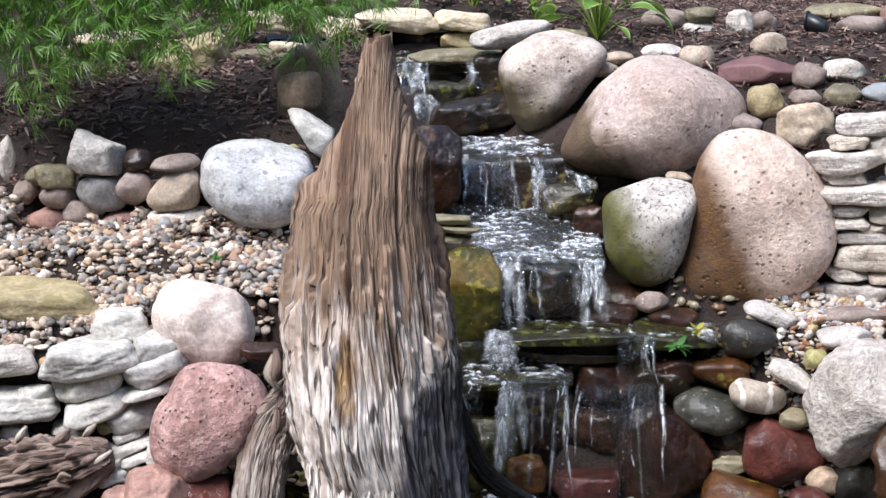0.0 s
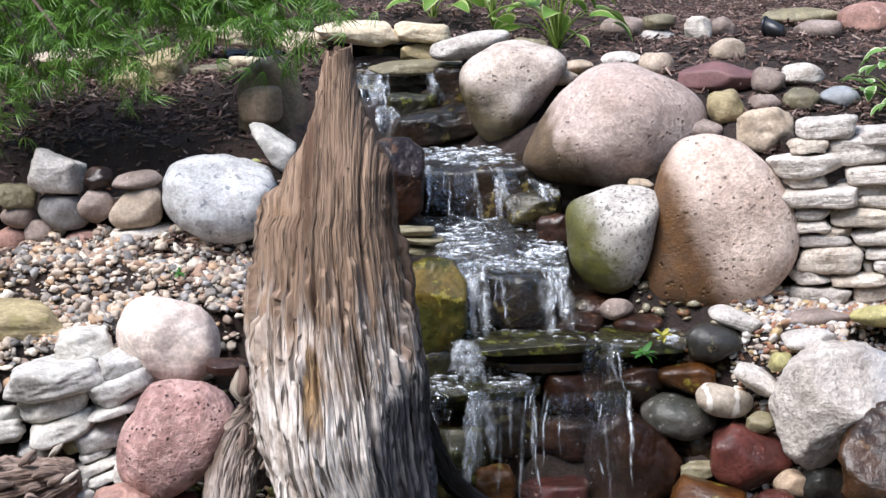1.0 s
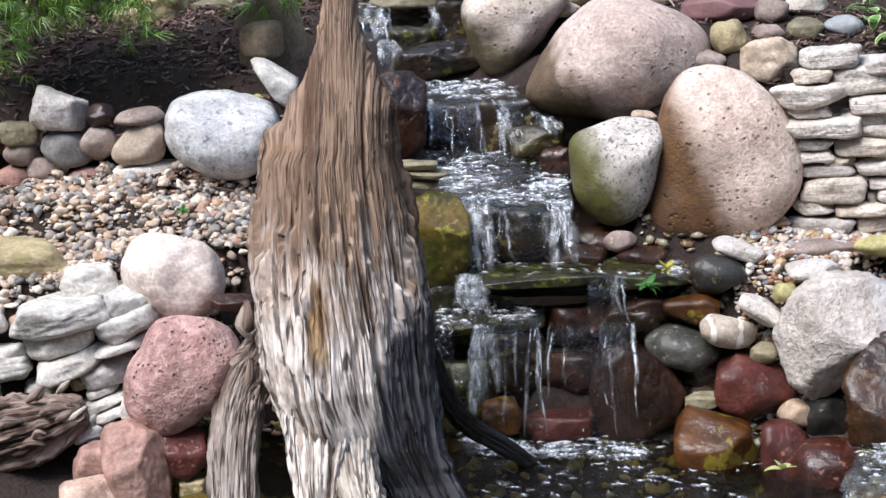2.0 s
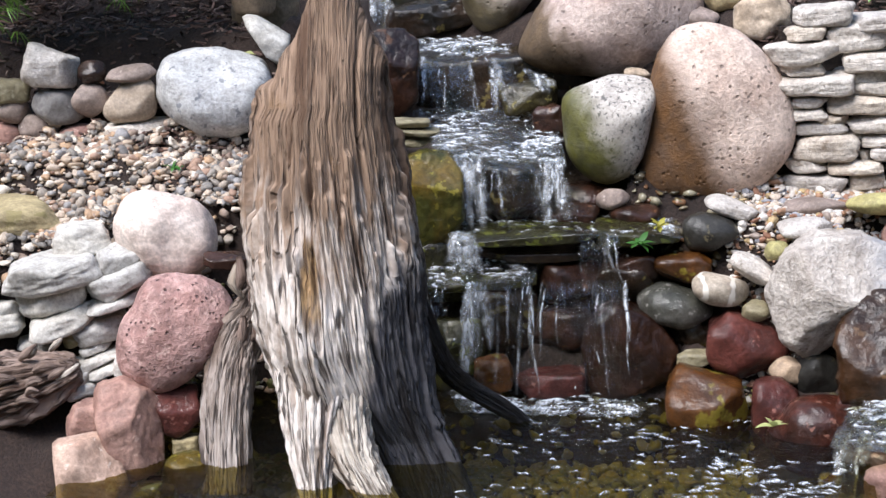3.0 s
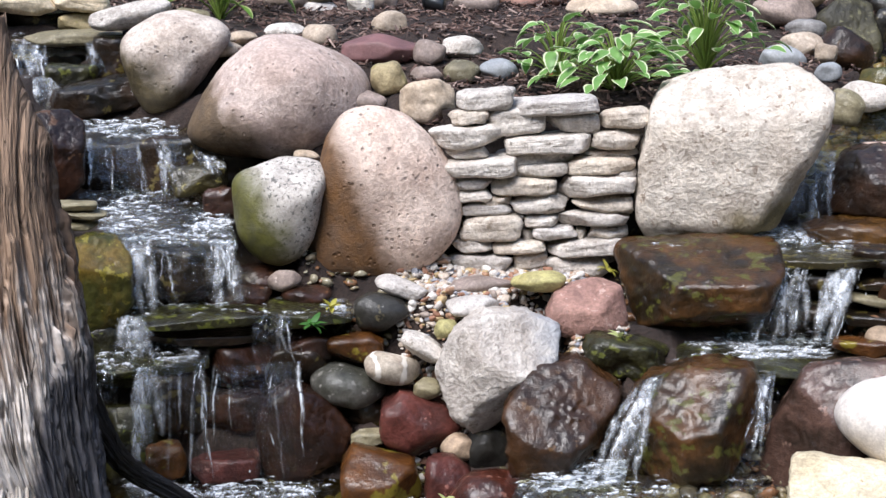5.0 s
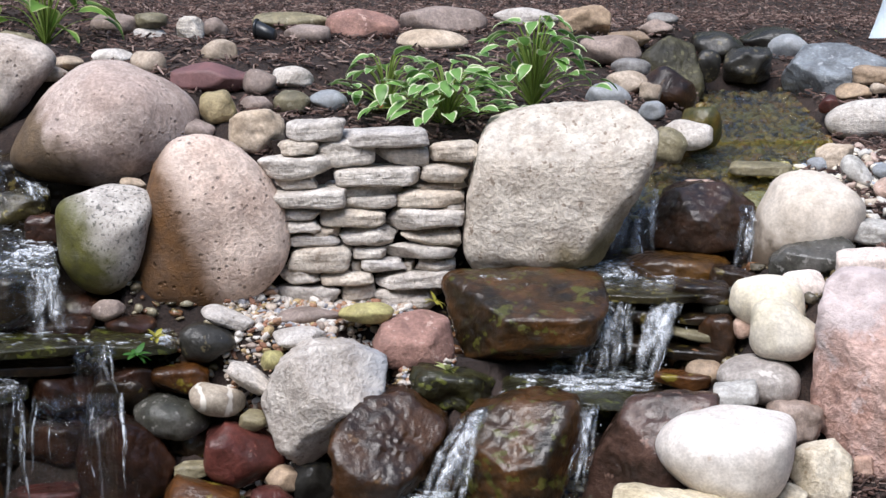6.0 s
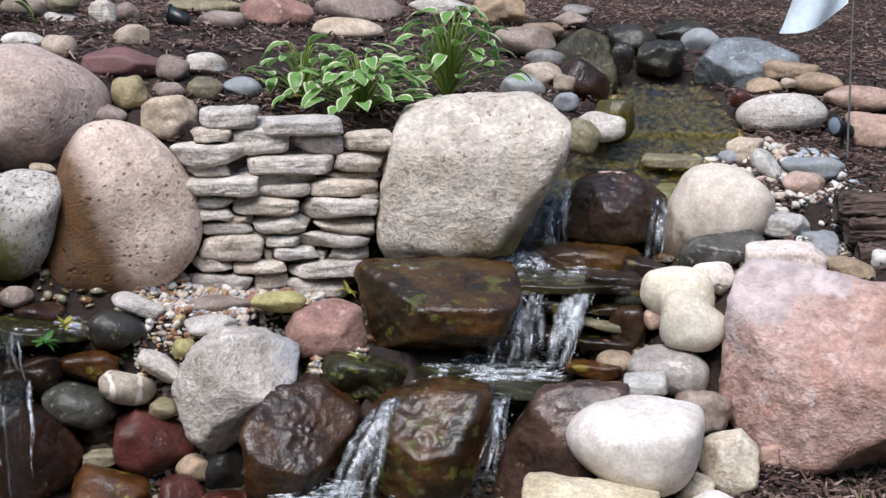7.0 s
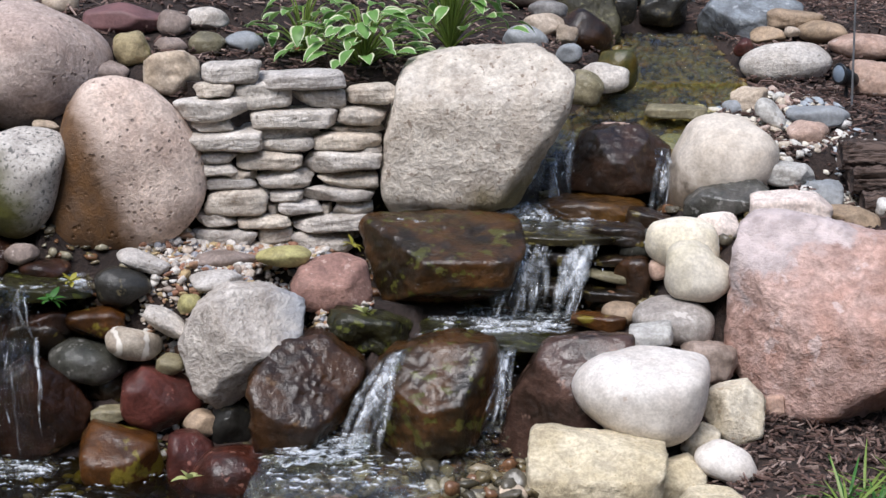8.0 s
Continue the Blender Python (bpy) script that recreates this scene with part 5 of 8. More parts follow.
rock("stone", (0.067, 4.450, 0.872), (0.153, 0.123, 0.113), 0, -0.9, "cream", "block", 177, "lumpy grey-brown stone above the dry stone wall", "stone")
rock("stone", (0.168, 4.600, 0.932), (0.105, 0.089, 0.079), 0, -2.1, "olive", "round", 178, "olive grey rounded stone above the dry stone wall", "stone")
rock("stone", (0.272, 4.600, 0.938), (0.115, 0.097, 0.070), 0, -3.4, "bluegrey", "round", 179, "smooth blue-grey oval stone above the dry stone wall", "stone")
rock("stone", (-0.061, 4.750, 0.986), (0.239, 0.163, 0.086), 0, 0.7, "maroon", "round", 180, "smooth flat maroon stone above the dry stone wall", "stone")
rock("stone", (0.077, 4.700, 0.980), (0.093, 0.079, 0.077), 0, -0.9, "pinkgrey", "round", 181, "pinkish grey rounded stone above the dry stone wall", "stone")
rock("stone", (0.176, 4.750, 0.991), (0.118, 0.100, 0.068), 0, -2.1, "lime", "round", 182, "smooth pale grey rounded stone", "stone")
rock("stone", (-0.038, 5.100, 1.038), (0.111, 0.094, 0.073), 0, 0.4, "cream", "round", 183, "cream rounded stone above the dry stone wall", "stone")
rock("stone", (-0.247, 4.900, 1.016), (0.103, 0.087, 0.073), 0, 2.9, "cream", "round", 184, "cream rounded stone above the dry stone wall", "stone")
rock("stone", (-0.359, 5.000, 1.023), (0.126, 0.094, 0.050), 0, 4.1, "lime", "round", 185, "pale grey stone above the dry stone wall", "stone")
rock("stone", (-0.484, 4.950, 1.006), (0.099, 0.081, 0.043), 0, 5.6, "cream", "round", 186, "flat cream stone above the dry stone wall", "stone")
rock("stone", (-0.527, 4.900, 0.979), (0.098, 0.084, 0.049), 0, 6.1, "cream", "round", 187, "small cream stone above the dry stone wall", "stone")
rock("stone", (-0.115, 4.500, 0.866), (0.138, 0.115, 0.060), 0, 1.5, "pinkgrey", "round", 188, "low pinkish stone above the dry stone wall", "stone")

# far stones of the upper bed
rock("stone", (-0.138, 5.500, 1.073), (0.089, 0.071, 0.097), 0, 1.4, "lime", "block", 189, "upright grey stone in the mulch of the upper bed", "stone")
rock("stone", (-0.061, 5.600, 1.075), (0.095, 0.081, 0.076), 0, 0.6, "pinkgrey", "round", 190, "small pinkish stone in the mulch of the upper bed", "stone")
rock("stone", (0.249, 5.500, 1.068), (0.158, 0.134, 0.071), 0, -2.6, "pinkgrey", "round", 191, "rounded brownish stone in the mulch of the upper bed", "stone")
rock("stone", (0.448, 5.700, 1.093), (0.255, 0.205, 0.109), 0, -4.5, "pink", "round", 192, "rounded red-brown stone in the mulch of the upper bed", "boulder")
rock("stone", (0.209, 5.800, 1.094), (0.277, 0.133, 0.071), 0, -2.1, "olive", "round", 193, "flat olive brown stone in the mulch of the upper bed", "boulder")
rock("stone", (-0.297, 5.700, 1.047), (0.153, 0.086, 0.046), 0, 3.0, "lime", "round", 194, "flat grey stone in the mulch of the upper bed", "stone")
rock("stone", (-0.399, 5.700, 1.076), (0.172, 0.143, 0.076), 0, 4.0, "pinkgrey", "round", 195, "rounded pinkish stone in the mulch of the upper bed", "stone")
rock("stone", (-0.278, 5.700, 1.093), (0.115, 0.098, 0.057), 0, 2.8, "olive", "round", 196, "rounded olive stone in the mulch of the upper bed", "stone")
rock("stone", (0.672, 5.500, 1.056), (0.248, 0.157, 0.084), 0, -7.0, "cream", "round", 197, "pale cream stone among leaves", "boulder")
rock("stone", (0.760, 5.900, 1.100), (0.317, 0.214, 0.114), 0, -7.3, "pinkgrey", "round", 198, "rounded brown stone in the mulch of the upper bed", "boulder")
rock("stone", (1.065, 5.900, 1.119), (0.248, 0.139, 0.074), 0, -10.2, "lime", "round", 199, "pale stone behind the hosta", "boulder")
rock("stone", (1.239, 5.700, 1.121), (0.181, 0.145, 0.112), 0, -12.3, "brown", "block", 200, "brown angular stone in the mulch of the upper bed", "stone")
rock("stone", (1.378, 5.600, 1.065), (0.151, 0.119, 0.063), 0, -13.8, "brown", "round", 201, "flat tan stone in the mulch of the upper bed", "stone")
rock("stone", (1.500, 5.700, 1.102), (0.122, 0.103, 0.061), 0, -14.7, "pinkgrey", "round", 202, "flat grey-brown stone in the mulch of the upper bed", "stone")
rock("stone", (1.549, 5.800, 1.130), (0.115, 0.093, 0.049), 0, -15.0, "grey", "round", 203, "flat grey stone in the mulch of the upper bed", "stone")
rock("stone", (1.268, 5.400, 1.039), (0.211, 0.179, 0.107), 0, -13.2, "pinkgrey", "round", 204, "rounded pinkish stone in the mulch of the upper bed", "stone")
rock("stone", (1.315, 5.300, 0.992), (0.132, 0.112, 0.064), 0, -13.9, "grey", "round", 205, "blue-grey stone in the mulch of the upper bed", "stone")
rock("stone", (1.510, 5.500, 0.955), (0.225, 0.186, 0.266), -2.5, -15.4, "olivedark", "block", 206, "big dark olive angular rock", "boulder",
     cuts=((-160, 0.77), (-108, 0.72), (-18, 1.05), (15, 0.88), (74, 0.94), (120, 0.91), (60, 0.72, 38)))
rock("stone", (1.732, 5.700, 1.037), (0.196, 0.167, 0.118), 0, -16.9, "darkgrey", "round", 207, "dark rounded stone in the mulch of the upper bed", "stone")
rock("stone", (1.811, 5.600, 0.983), (0.170, 0.136, 0.129), 0, -17.9, "darkgrey", "block", 208, "dark purplish stone in the mulch of the upper bed", "stone")
rock("stone", (1.998, 5.900, 1.060), (0.238, 0.167, 0.089), 0, -18.7, "darkgrey", "round", 209, "dark flat rounded stone in the mulch of the upper bed", "boulder")
rock("stone", (1.639, 5.500, 0.985), (0.087, 0.074, 0.119), 0, -16.6, "darkgrey", "round", 210, "dark stone in the mulch of the upper bed", "stone")
rock("stone", (2.028, 5.800, 1.033), (0.147, 0.125, 0.105), 0, -19.3, "bluegrey", "round", 211, "dark blue-grey stone in the mulch of the upper bed", "stone")
rock("stone", (2.101, 5.500, 0.960), (0.369, 0.298, 0.215), -2.5, -20.9, "bluerock", "block", 212, "large blue-grey angular boulder in the mulch of the upper bed", "boulder",
     cuts=((-178, 1.00), (-92, 1.00), (-54, 0.81), (-12, 0.88), (54, 0.94), (90, 1.00), (157, 0.94), (85, 0.70, 38), (200, 0.80, 35)))
rock("stone", (2.186, 5.300, 0.980), (0.194, 0.140, 0.065), 0, -22.4, "brown", "slab", 213, "flat tan stone in the mulch of the upper bed", "stone")
rock("stone", (2.246, 5.200, 0.946), (0.176, 0.143, 0.076), 0, -23.4, "brown", "round", 214, "rounded tan stone in the mulch of the upper bed", "stone")
rock("stone", (2.054, 5.200, 0.927), (0.118, 0.100, 0.068), 0, -21.5, "brown", "round", 215, "small brown stone in the mulch of the upper bed", "stone")
rock("stone", (1.934, 5.100, 0.900), (0.067, 0.057, 0.064), 0, -20.8, "redrock", "round", 216, "small red stone in the mulch of the upper bed", "stone")
rock("stone", (2.043, 5.000, 0.860), (0.293, 0.247, 0.146), -2.5, -22.2, "lime", "round", 217, "large smooth grey-green oval boulder", "boulder",
     cuts=((-173, 0.96), (-135, 0.99), (-71, 0.82), (-19, 0.88), (26, 0.98), (90, 1.00), (141, 0.95)))
rock("stone", (2.306, 5.000, 0.918), (0.223, 0.180, 0.095), 0, -24.8, "pinkpale", "round", 218, "flat pinkish tan stone in the mulch of the upper bed", "boulder")
rock("stone", (2.263, 4.800, 0.833), (0.161, 0.129, 0.114), 0, -25.2, "pinkpale", "block", 219, "pinkish tan stone in the mulch of the upper bed", "stone")
rock("stone", (2.098, 5.100, 0.954), (0.056, 0.048, 0.037), 0, -22.4, "cream", "round", 220, "small cream stone in the mulch of the upper bed", "stone")
rock("stone", (1.173, 5.000, 0.927), (0.146, 0.124, 0.082), 0, -13.2, "bluegrey", "round", 221, "blue-grey stone in the mulch of the upper bed", "stone")
rock("stone", (1.255, 5.100, 0.959), (0.138, 0.118, 0.080), 0, -13.8, "cream", "round", 222, "cream stone in the mulch of the upper bed", "stone")
rock("stone", (1.264, 4.800, 0.903), (0.083, 0.070, 0.062), 0, -14.8, "bluegrey", "round", 223, "dark blue-grey stone in the mulch of the upper bed", "stone")
rock("stone", (1.252, 4.550, 0.832), (0.112, 0.095, 0.102), 0, -15.4, "olive", "round", 224, "greenish cream stone in the mulch of the upper bed", "stone")
rock("stone", (1.348, 4.700, 0.841), (0.153, 0.130, 0.091), 0, -16.0, "lime", "round", 225, "smooth grey oval stone in the mulch of the upper bed", "stone")
rock("stone", (1.416, 4.800, 0.849), (0.132, 0.112, 0.146), 0, -16.4, "mossgold", "round", 226, "wet yellowish stone at the stream", "stone")
rock("stone", (1.389, 5.100, 0.930), (0.183, 0.156, 0.165), 0, -15.2, "brownwet", "round", 227, "brown rounded boulder in the mulch of the upper bed", "stone")
rock("stone", (1.306, 5.000, 0.938), (0.072, 0.061, 0.072), 0, -14.6, "cream", "round", 228, "small cream stone in the mulch of the upper bed", "stone")

# right bank
rock("boulder", (0.878, 4.270, 0.752), (0.517, 0.300, 0.456), -2.0, -11.6, "slabface", "block", 300, "large pale tan flat-faced boulder leaning back beside the fall", "boulder", bedded=False,
     cuts=((-155, 1.19), (-86, 0.93), (-74, 0.91), (-28, 0.76), (-25, 0.74), (-6, 0.91), (38, 1.27), (94, 0.94), (107, 0.96), (149, 1.01), (169, 0.92), (174, 0.92), (93, 0.84, 32), (-32, 0.92, 25)))
rock("stone", (1.301, 4.350, 0.659), (0.294, 0.244, 0.194), -2.0, -16.7, "upperwet", "block", 229, "dark wet rock in the middle of the upper fall", "boulder", bedded=False,
     cuts=((-171, 1.01), (-101, 0.96), (-73, 0.98), (-2, 0.99), (40, 0.94), (97, 0.94), (125, 0.97), (162, 0.90), (80, 0.72, 42), (150, 0.75, 40), (20, 0.75, 38)))
rock("stone", (1.315, 4.400, 0.731), (0.103, 0.073, 0.041), 0, -16.6, "pinkpale", "block", 230, "pale dry stone on a wet rock", "stone", bedded=False)
rock("stone", (1.549, 4.600, 0.759), (0.185, 0.133, 0.037), 0, -18.6, "olive", "slab", 231, "flat stone awash in the stream", "stone")
rock("stone", (1.514, 4.500, 0.673), (0.116, 0.098, 0.065), 0, -18.6, "bluegrey", "round", 232, "blue-grey stone under water on the bank of the stream", "stone", bedded=False)
rock("stone", (1.557, 4.200, 0.659), (0.296, 0.260, 0.291), -2.0, -20.3, "creambig", "round", 233, "large smooth cream boulder, wet at the foot", "boulder",
     cuts=((-166, 1.08), (-95, 1.03), (-66, 0.75), (-34, 0.80), (-10, 0.89), (38, 1.11), (80, 1.01), (99, 0.97), (152, 0.91), (170, 0.91)))
rock("stone", (1.529, 4.080, 0.597), (0.225, 0.170, 0.125), -2.0, -20.5, "wetgrey", "block", 234, "wet grey stone against a cream boulder", "stone",
     cuts=((-110, 1.14), (-60, 0.58), (-18, 0.81), (34, 1.07), (112, 0.70), (147, 0.78), (177, 0.96), (80, 0.75, 35)))
rock("stone", (1.753, 4.550, 0.803), (0.107, 0.086, 0.074), 0, -21.1, "cream", "block", 235, "tan pointed stone on the bank of the stream", "stone")
rock("stone", (1.910, 4.400, 0.774), (0.184, 0.129, 0.067), 0, -23.5, "bluegrey", "round", 236, "flat blue-grey stone on the bank of the stream", "stone")
rock("stone", (1.840, 4.300, 0.745), (0.115, 0.098, 0.073), 0, -23.2, "pinkpale", "round", 237, "pinkish rounded stone on the bank of the stream", "stone")
rock("stone", (1.706, 4.550, 0.778), (0.067, 0.057, 0.057), 0, -20.6, "bluegrey", "round", 238, "small blue-grey stone on the bank of the stream", "stone")
rock("stone", (1.717, 4.120, 0.655), (0.148, 0.107, 0.070), 0, -22.6, "white", "slab", 239, "flat white stone on the bank of the stream", "stone")
rock("stone", (1.797, 4.050, 0.620), (0.098, 0.078, 0.067), 0, -23.9, "bluegrey", "block", 240, "small blue-grey stone on the bank of the stream", "stone")
rock("stone", (1.662, 3.950, 0.602), (0.211, 0.146, 0.080), 0, -22.8, "whitepink", "block", 241, "flat white and pink stone", "stone")
rock("stone", (1.828, 3.950, 0.573), (0.159, 0.129, 0.066), 0, -24.8, "brown", "round", 242, "smooth tan stone on the bank of the stream", "stone")
rock("stone", (1.464, 3.950, 0.552), (0.118, 0.100, 0.076), 0, -20.3, "whitepink", "round", 243, "pale pinkish stone on the bank of the stream", "stone")
rock("stone", (1.932, 3.950, 0.599), (0.060, 0.051, 0.054), 0, -26.1, "white", "round", 244, "white stone on the bank of the stream", "stone")
rock("stone", (1.356, 3.900, 0.520), (0.188, 0.156, 0.125), -2.0, -19.2, "creamgreen", "round", 245, "cream stone with a yellow-green tint", "boulder", bedded=False,
     cuts=((-173, 0.98), (-131, 1.01), (-75, 0.87), (-10, 0.97), (23, 0.96), (71, 0.97), (109, 0.92), (165, 0.99)))
rock("stone", (1.296, 3.900, 0.448), (0.058, 0.049, 0.059), 0, -18.4, "pinkpale", "round", 246, "small pinkish stone on the bank of the stream", "stone", bedded=False)
rock("stone", (1.301, 3.780, 0.347), (0.208, 0.184, 0.115), -2.0, -19.0, "greywhite", "round", 247, "rounded grey and white stone", "boulder", bedded=False,
     cuts=((-173, 0.95), (-121, 0.79), (-81, 1.01), (-6, 0.98), (37, 0.89), (77, 0.88), (138, 0.98), (90, 0.82, 35)))
rock("stone", (1.214, 3.680, 0.338), (0.109, 0.089, 0.068), -2.0, -18.3, "white", "block", 248, "angular white stone on the bank of the stream", "stone", bedded=False,
     cuts=((-179, 0.99), (-138, 1.09), (-71, 0.76), (6, 0.95), (106, 0.73), (90, 0.72, 35)))
rock("stone", (1.363, 3.680, 0.268), (0.140, 0.112, 0.106), 0, -20.3, "pinkgrey", "block", 249, "pinkish grey stone on the bank of the stream", "stone", bedded=False)
rock("stone", (1.186, 3.850, 0.341), (0.101, 0.086, 0.071), 0, -17.1, "brown", "round", 250, "tan wet stone on the bank of the stream", "stone", bedded=False)
rock("stone", (1.128, 3.850, 0.327), (0.144, 0.091, 0.047), 0, -16.3, "orange", "block", 251, "wet orange stone at the fall", "stone", bedded=False)
rock("stone", (1.766, 4.400, 0.775), (0.121, 0.103, 0.064), 48, -21.9, "white", "round", 252, "white oval stone on the bank of the stream", "stone")
rock("stone", (1.371, 3.800, 0.471), (0.178, 0.172, 0.154), -2.0, -19.8, "creamgreen", "round", 253, "smooth cream white oval stone", "stone", bedded=False,
     cuts=((-153, 1.08), (-92, 0.99), (-62, 1.04), (-3, 1.00), (43, 0.68), (89, 0.98), (143, 1.17), (-180, 1.00)))
rock("boulder", (1.141, 3.500, 0.246), (0.320, 0.277, 0.217), -2.0, -18.0, "whitesmooth", "round", 254, "large smooth white oval boulder", "boulder", bedded=False,
     cuts=((-150, 0.87), (-117, 0.87), (-86, 1.00), (-38, 1.01), (-9, 0.94), (7, 1.03), (69, 1.07), (98, 0.94), (136, 1.05), (174, 0.99), (90, 0.90, 30)))
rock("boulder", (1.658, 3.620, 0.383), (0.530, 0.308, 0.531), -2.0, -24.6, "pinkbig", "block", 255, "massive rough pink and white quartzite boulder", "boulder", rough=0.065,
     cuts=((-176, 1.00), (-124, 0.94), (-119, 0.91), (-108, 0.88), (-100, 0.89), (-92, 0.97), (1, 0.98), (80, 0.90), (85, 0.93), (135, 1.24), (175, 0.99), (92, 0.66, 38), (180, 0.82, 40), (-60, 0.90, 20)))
rock("slab", (1.215, 4.020, 0.517), (0.163, 0.118, 0.055), 2, -16.8, "darkwet", "slab", 256, "dark wet layered flagstone beside the fall", "slab", bedded=False)
rock("slab", (1.214, 4.000, 0.453), (0.163, 0.117, 0.033), 2, -16.9, "darkwet", "slab", 257, "dark wet layered flagstone beside the fall", "slab", bedded=False)
rock("slab", (1.211, 3.980, 0.412), (0.163, 0.117, 0.032), 2, -16.9, "olive", "slab", 258, "dark wet layered flagstone beside the fall", "slab", bedded=False)
rock("slab", (1.190, 3.950, 0.373), (0.162, 0.116, 0.035), 2, -16.8, "darkwet", "slab", 259, "dark wet layered flagstone beside the fall", "slab", bedded=False)
rock("slab", (1.239, 3.940, 0.400), (0.103, 0.074, 0.150), 2, -17.5, "brownwet", "slab", 260, "dark wet layered flagstone beside the fall", "slab", bedded=False)
rock("slab", (1.059, 4.020, 0.455), (0.163, 0.117, 0.054), 2, -14.8, "darkwet", "slab", 261, "dark wet layered flagstone beside the fall", "slab", bedded=False)
rock("slab", (1.022, 3.980, 0.389), (0.191, 0.137, 0.038), 2, -14.4, "darkwet", "slab", 262, "dark wet layered flagstone beside the fall", "slab", bedded=False)
rock("slab", (0.963, 4.150, 0.509), (0.711, 0.352, 0.037), 0, -13.1, "olivewet", "slab", 263, "broad wet ledge slab below the upper fall", "slab", bedded=False)
rock("slab", (0.842, 3.880, 0.305), (0.343, 0.352, 0.030), 2, -12.2, "mossdark", "slab", 264, "wet mossy ledge slab on the bank of the stream", "slab", bedded=False)
rock("boulder", (1.109, 4.180, 0.417), (0.354, 0.283, 0.161), 0, -14.9, "darkwet", "block", 265, "dark wet rock under the ledge slab", "boulder", bedded=False)
rock("stone", (1.278, 4.000, 0.491), (0.134, 0.114, 0.078), 0, -17.7, "wetgrey", "round", 266, "wet grey stone beside the fall", "stone", bedded=False)
rock("stone", (1.330, 4.120, 0.529), (0.122, 0.098, 0.066), 0, -17.9, "darkwet", "block", 267, "dark wet stone at the ledge", "stone", bedded=False)
rock("stone", (1.209, 4.250, 0.513), (0.312, 0.220, 0.119), 0, -15.9, "orangewet", "block", 268, "wet ochre stone under the upper fall", "stone", bedded=False)
rock("stone", (0.971, 3.850, 0.231), (0.172, 0.138, 0.096), 0, -14.2, "mossdark", "block", 269, "dark wet stone beside running water", "stone", bedded=False)
rock("stone", (0.994, 3.340, 0.111), (0.314, 0.235, 0.190), -2.0, -16.6, "sand", "block", 270, "square pale yellow sandstone block", "stone",
     cuts=((-175, 1.02), (-91, 0.98), (-12, 1.04), (-2, 0.97), (79, 0.83), (114, 1.23), (178, 0.99), (92, 0.72, 32)))
rock("stone", (1.198, 3.360, 0.082), (0.134, 0.109, 0.113), -2.0, -19.6, "sand", "block", 271, "rough pale yellow stone on the bank of the stream", "stone",
     cuts=((-77, 0.75), (6, 0.94), (49, 0.93), (114, 0.81), (-180, 1.00), (80, 0.70, 38)))
rock("stone", (1.373, 3.500, 0.195), (0.147, 0.121, 0.152), -2.0, -21.4, "creamflat", "block", 272, "rough cream slab standing on edge", "stone",
     cuts=((-133, 0.78), (-121, 0.76), (-61, 0.97), (-1, 0.99), (44, 0.97), (103, 0.89), (168, 0.95), (45, 0.75, 42), (170, 0.82, 35)))
rock("stone", (1.278, 3.460, 0.144), (0.095, 0.081, 0.076), -2.0, -20.3, "creamflat", "block", 273, "rough cream stone on the bank of the stream", "stone",
     cuts=((-130, 1.01), (-62, 0.71), (-4, 0.96), (66, 0.93), (145, 0.54), (90, 0.70, 38)))
rock("stone", (1.307, 3.360, 0.125), (0.142, 0.122, 0.095), -2.0, -21.3, "whitesmooth", "round", 274, "smooth white oval stone on the bank of the stream", "stone",
     cuts=((-172, 0.93), (-137, 0.80), (-108, 0.80), (-46, 1.04), (20, 0.78), (63, 0.72), (132, 0.98)))
rock("stone", (1.497, 3.550, 0.187), (0.049, 0.040, 0.062), 0, -22.9, "pinkpale", "block", 275, "small tan stone on the bank of the stream", "stone")
rock("stone", (0.790, 3.300, 0.089), (0.075, 0.064, 0.041), 0, -13.5, "cream", "round", 276, "cream stone on the bank of the stream", "stone")
rock("stone", (1.227, 3.200, 0.097), (0.162, 0.096, 0.045), 0, -21.0, "sand", "block", 277, "pale yellow stone on the bank of the stream", "stone")

# ---------------------------------------------------------------- ground
def spread(fine_lo, fine_hi, step, far_lo, far_hi):
    mid = list(np.arange(fine_lo, fine_hi + 1e-6, step))
    lo, hi, s = [fine_lo], [fine_hi], step
    while lo[-1] > far_lo or hi[-1] < far_hi:
        s *= 1.35
        lo.append(max(lo[-1] - s, far_lo))
        hi.append(min(hi[-1] + s, far_hi))
    return np.array(sorted(set(np.round(lo[1:] + mid + hi[1:], 4))))


def build_ground():
    xs, ys = spread(-2.4, 2.9, 0.03, -400, 400), spread(2.2, 7.0, 0.03, -400, 400)
    gx, gy = np.meshgrid(xs, ys)
    z = ground_height(gx, gy)
    bumps = np.array([noise.noise(Vector((x * 7, y * 7, 0))) for x, y in zip(gx.ravel(), gy.ravel())]).reshape(z.shape)
    z = z + 0.012 * bumps * (np.abs(gx) < 4) * (np.abs(gy - 4) < 4)
    verts = np.stack([gx.ravel(), gy.ravel(), z.ravel()], 1)
    ob = new("ground", mesh_of("ground", verts, grid_faces(len(xs), len(ys)), "soil"))
    tagged(ob, "dark brown mulched soil of a garden bank", "ground", kind="structure")


build_ground()


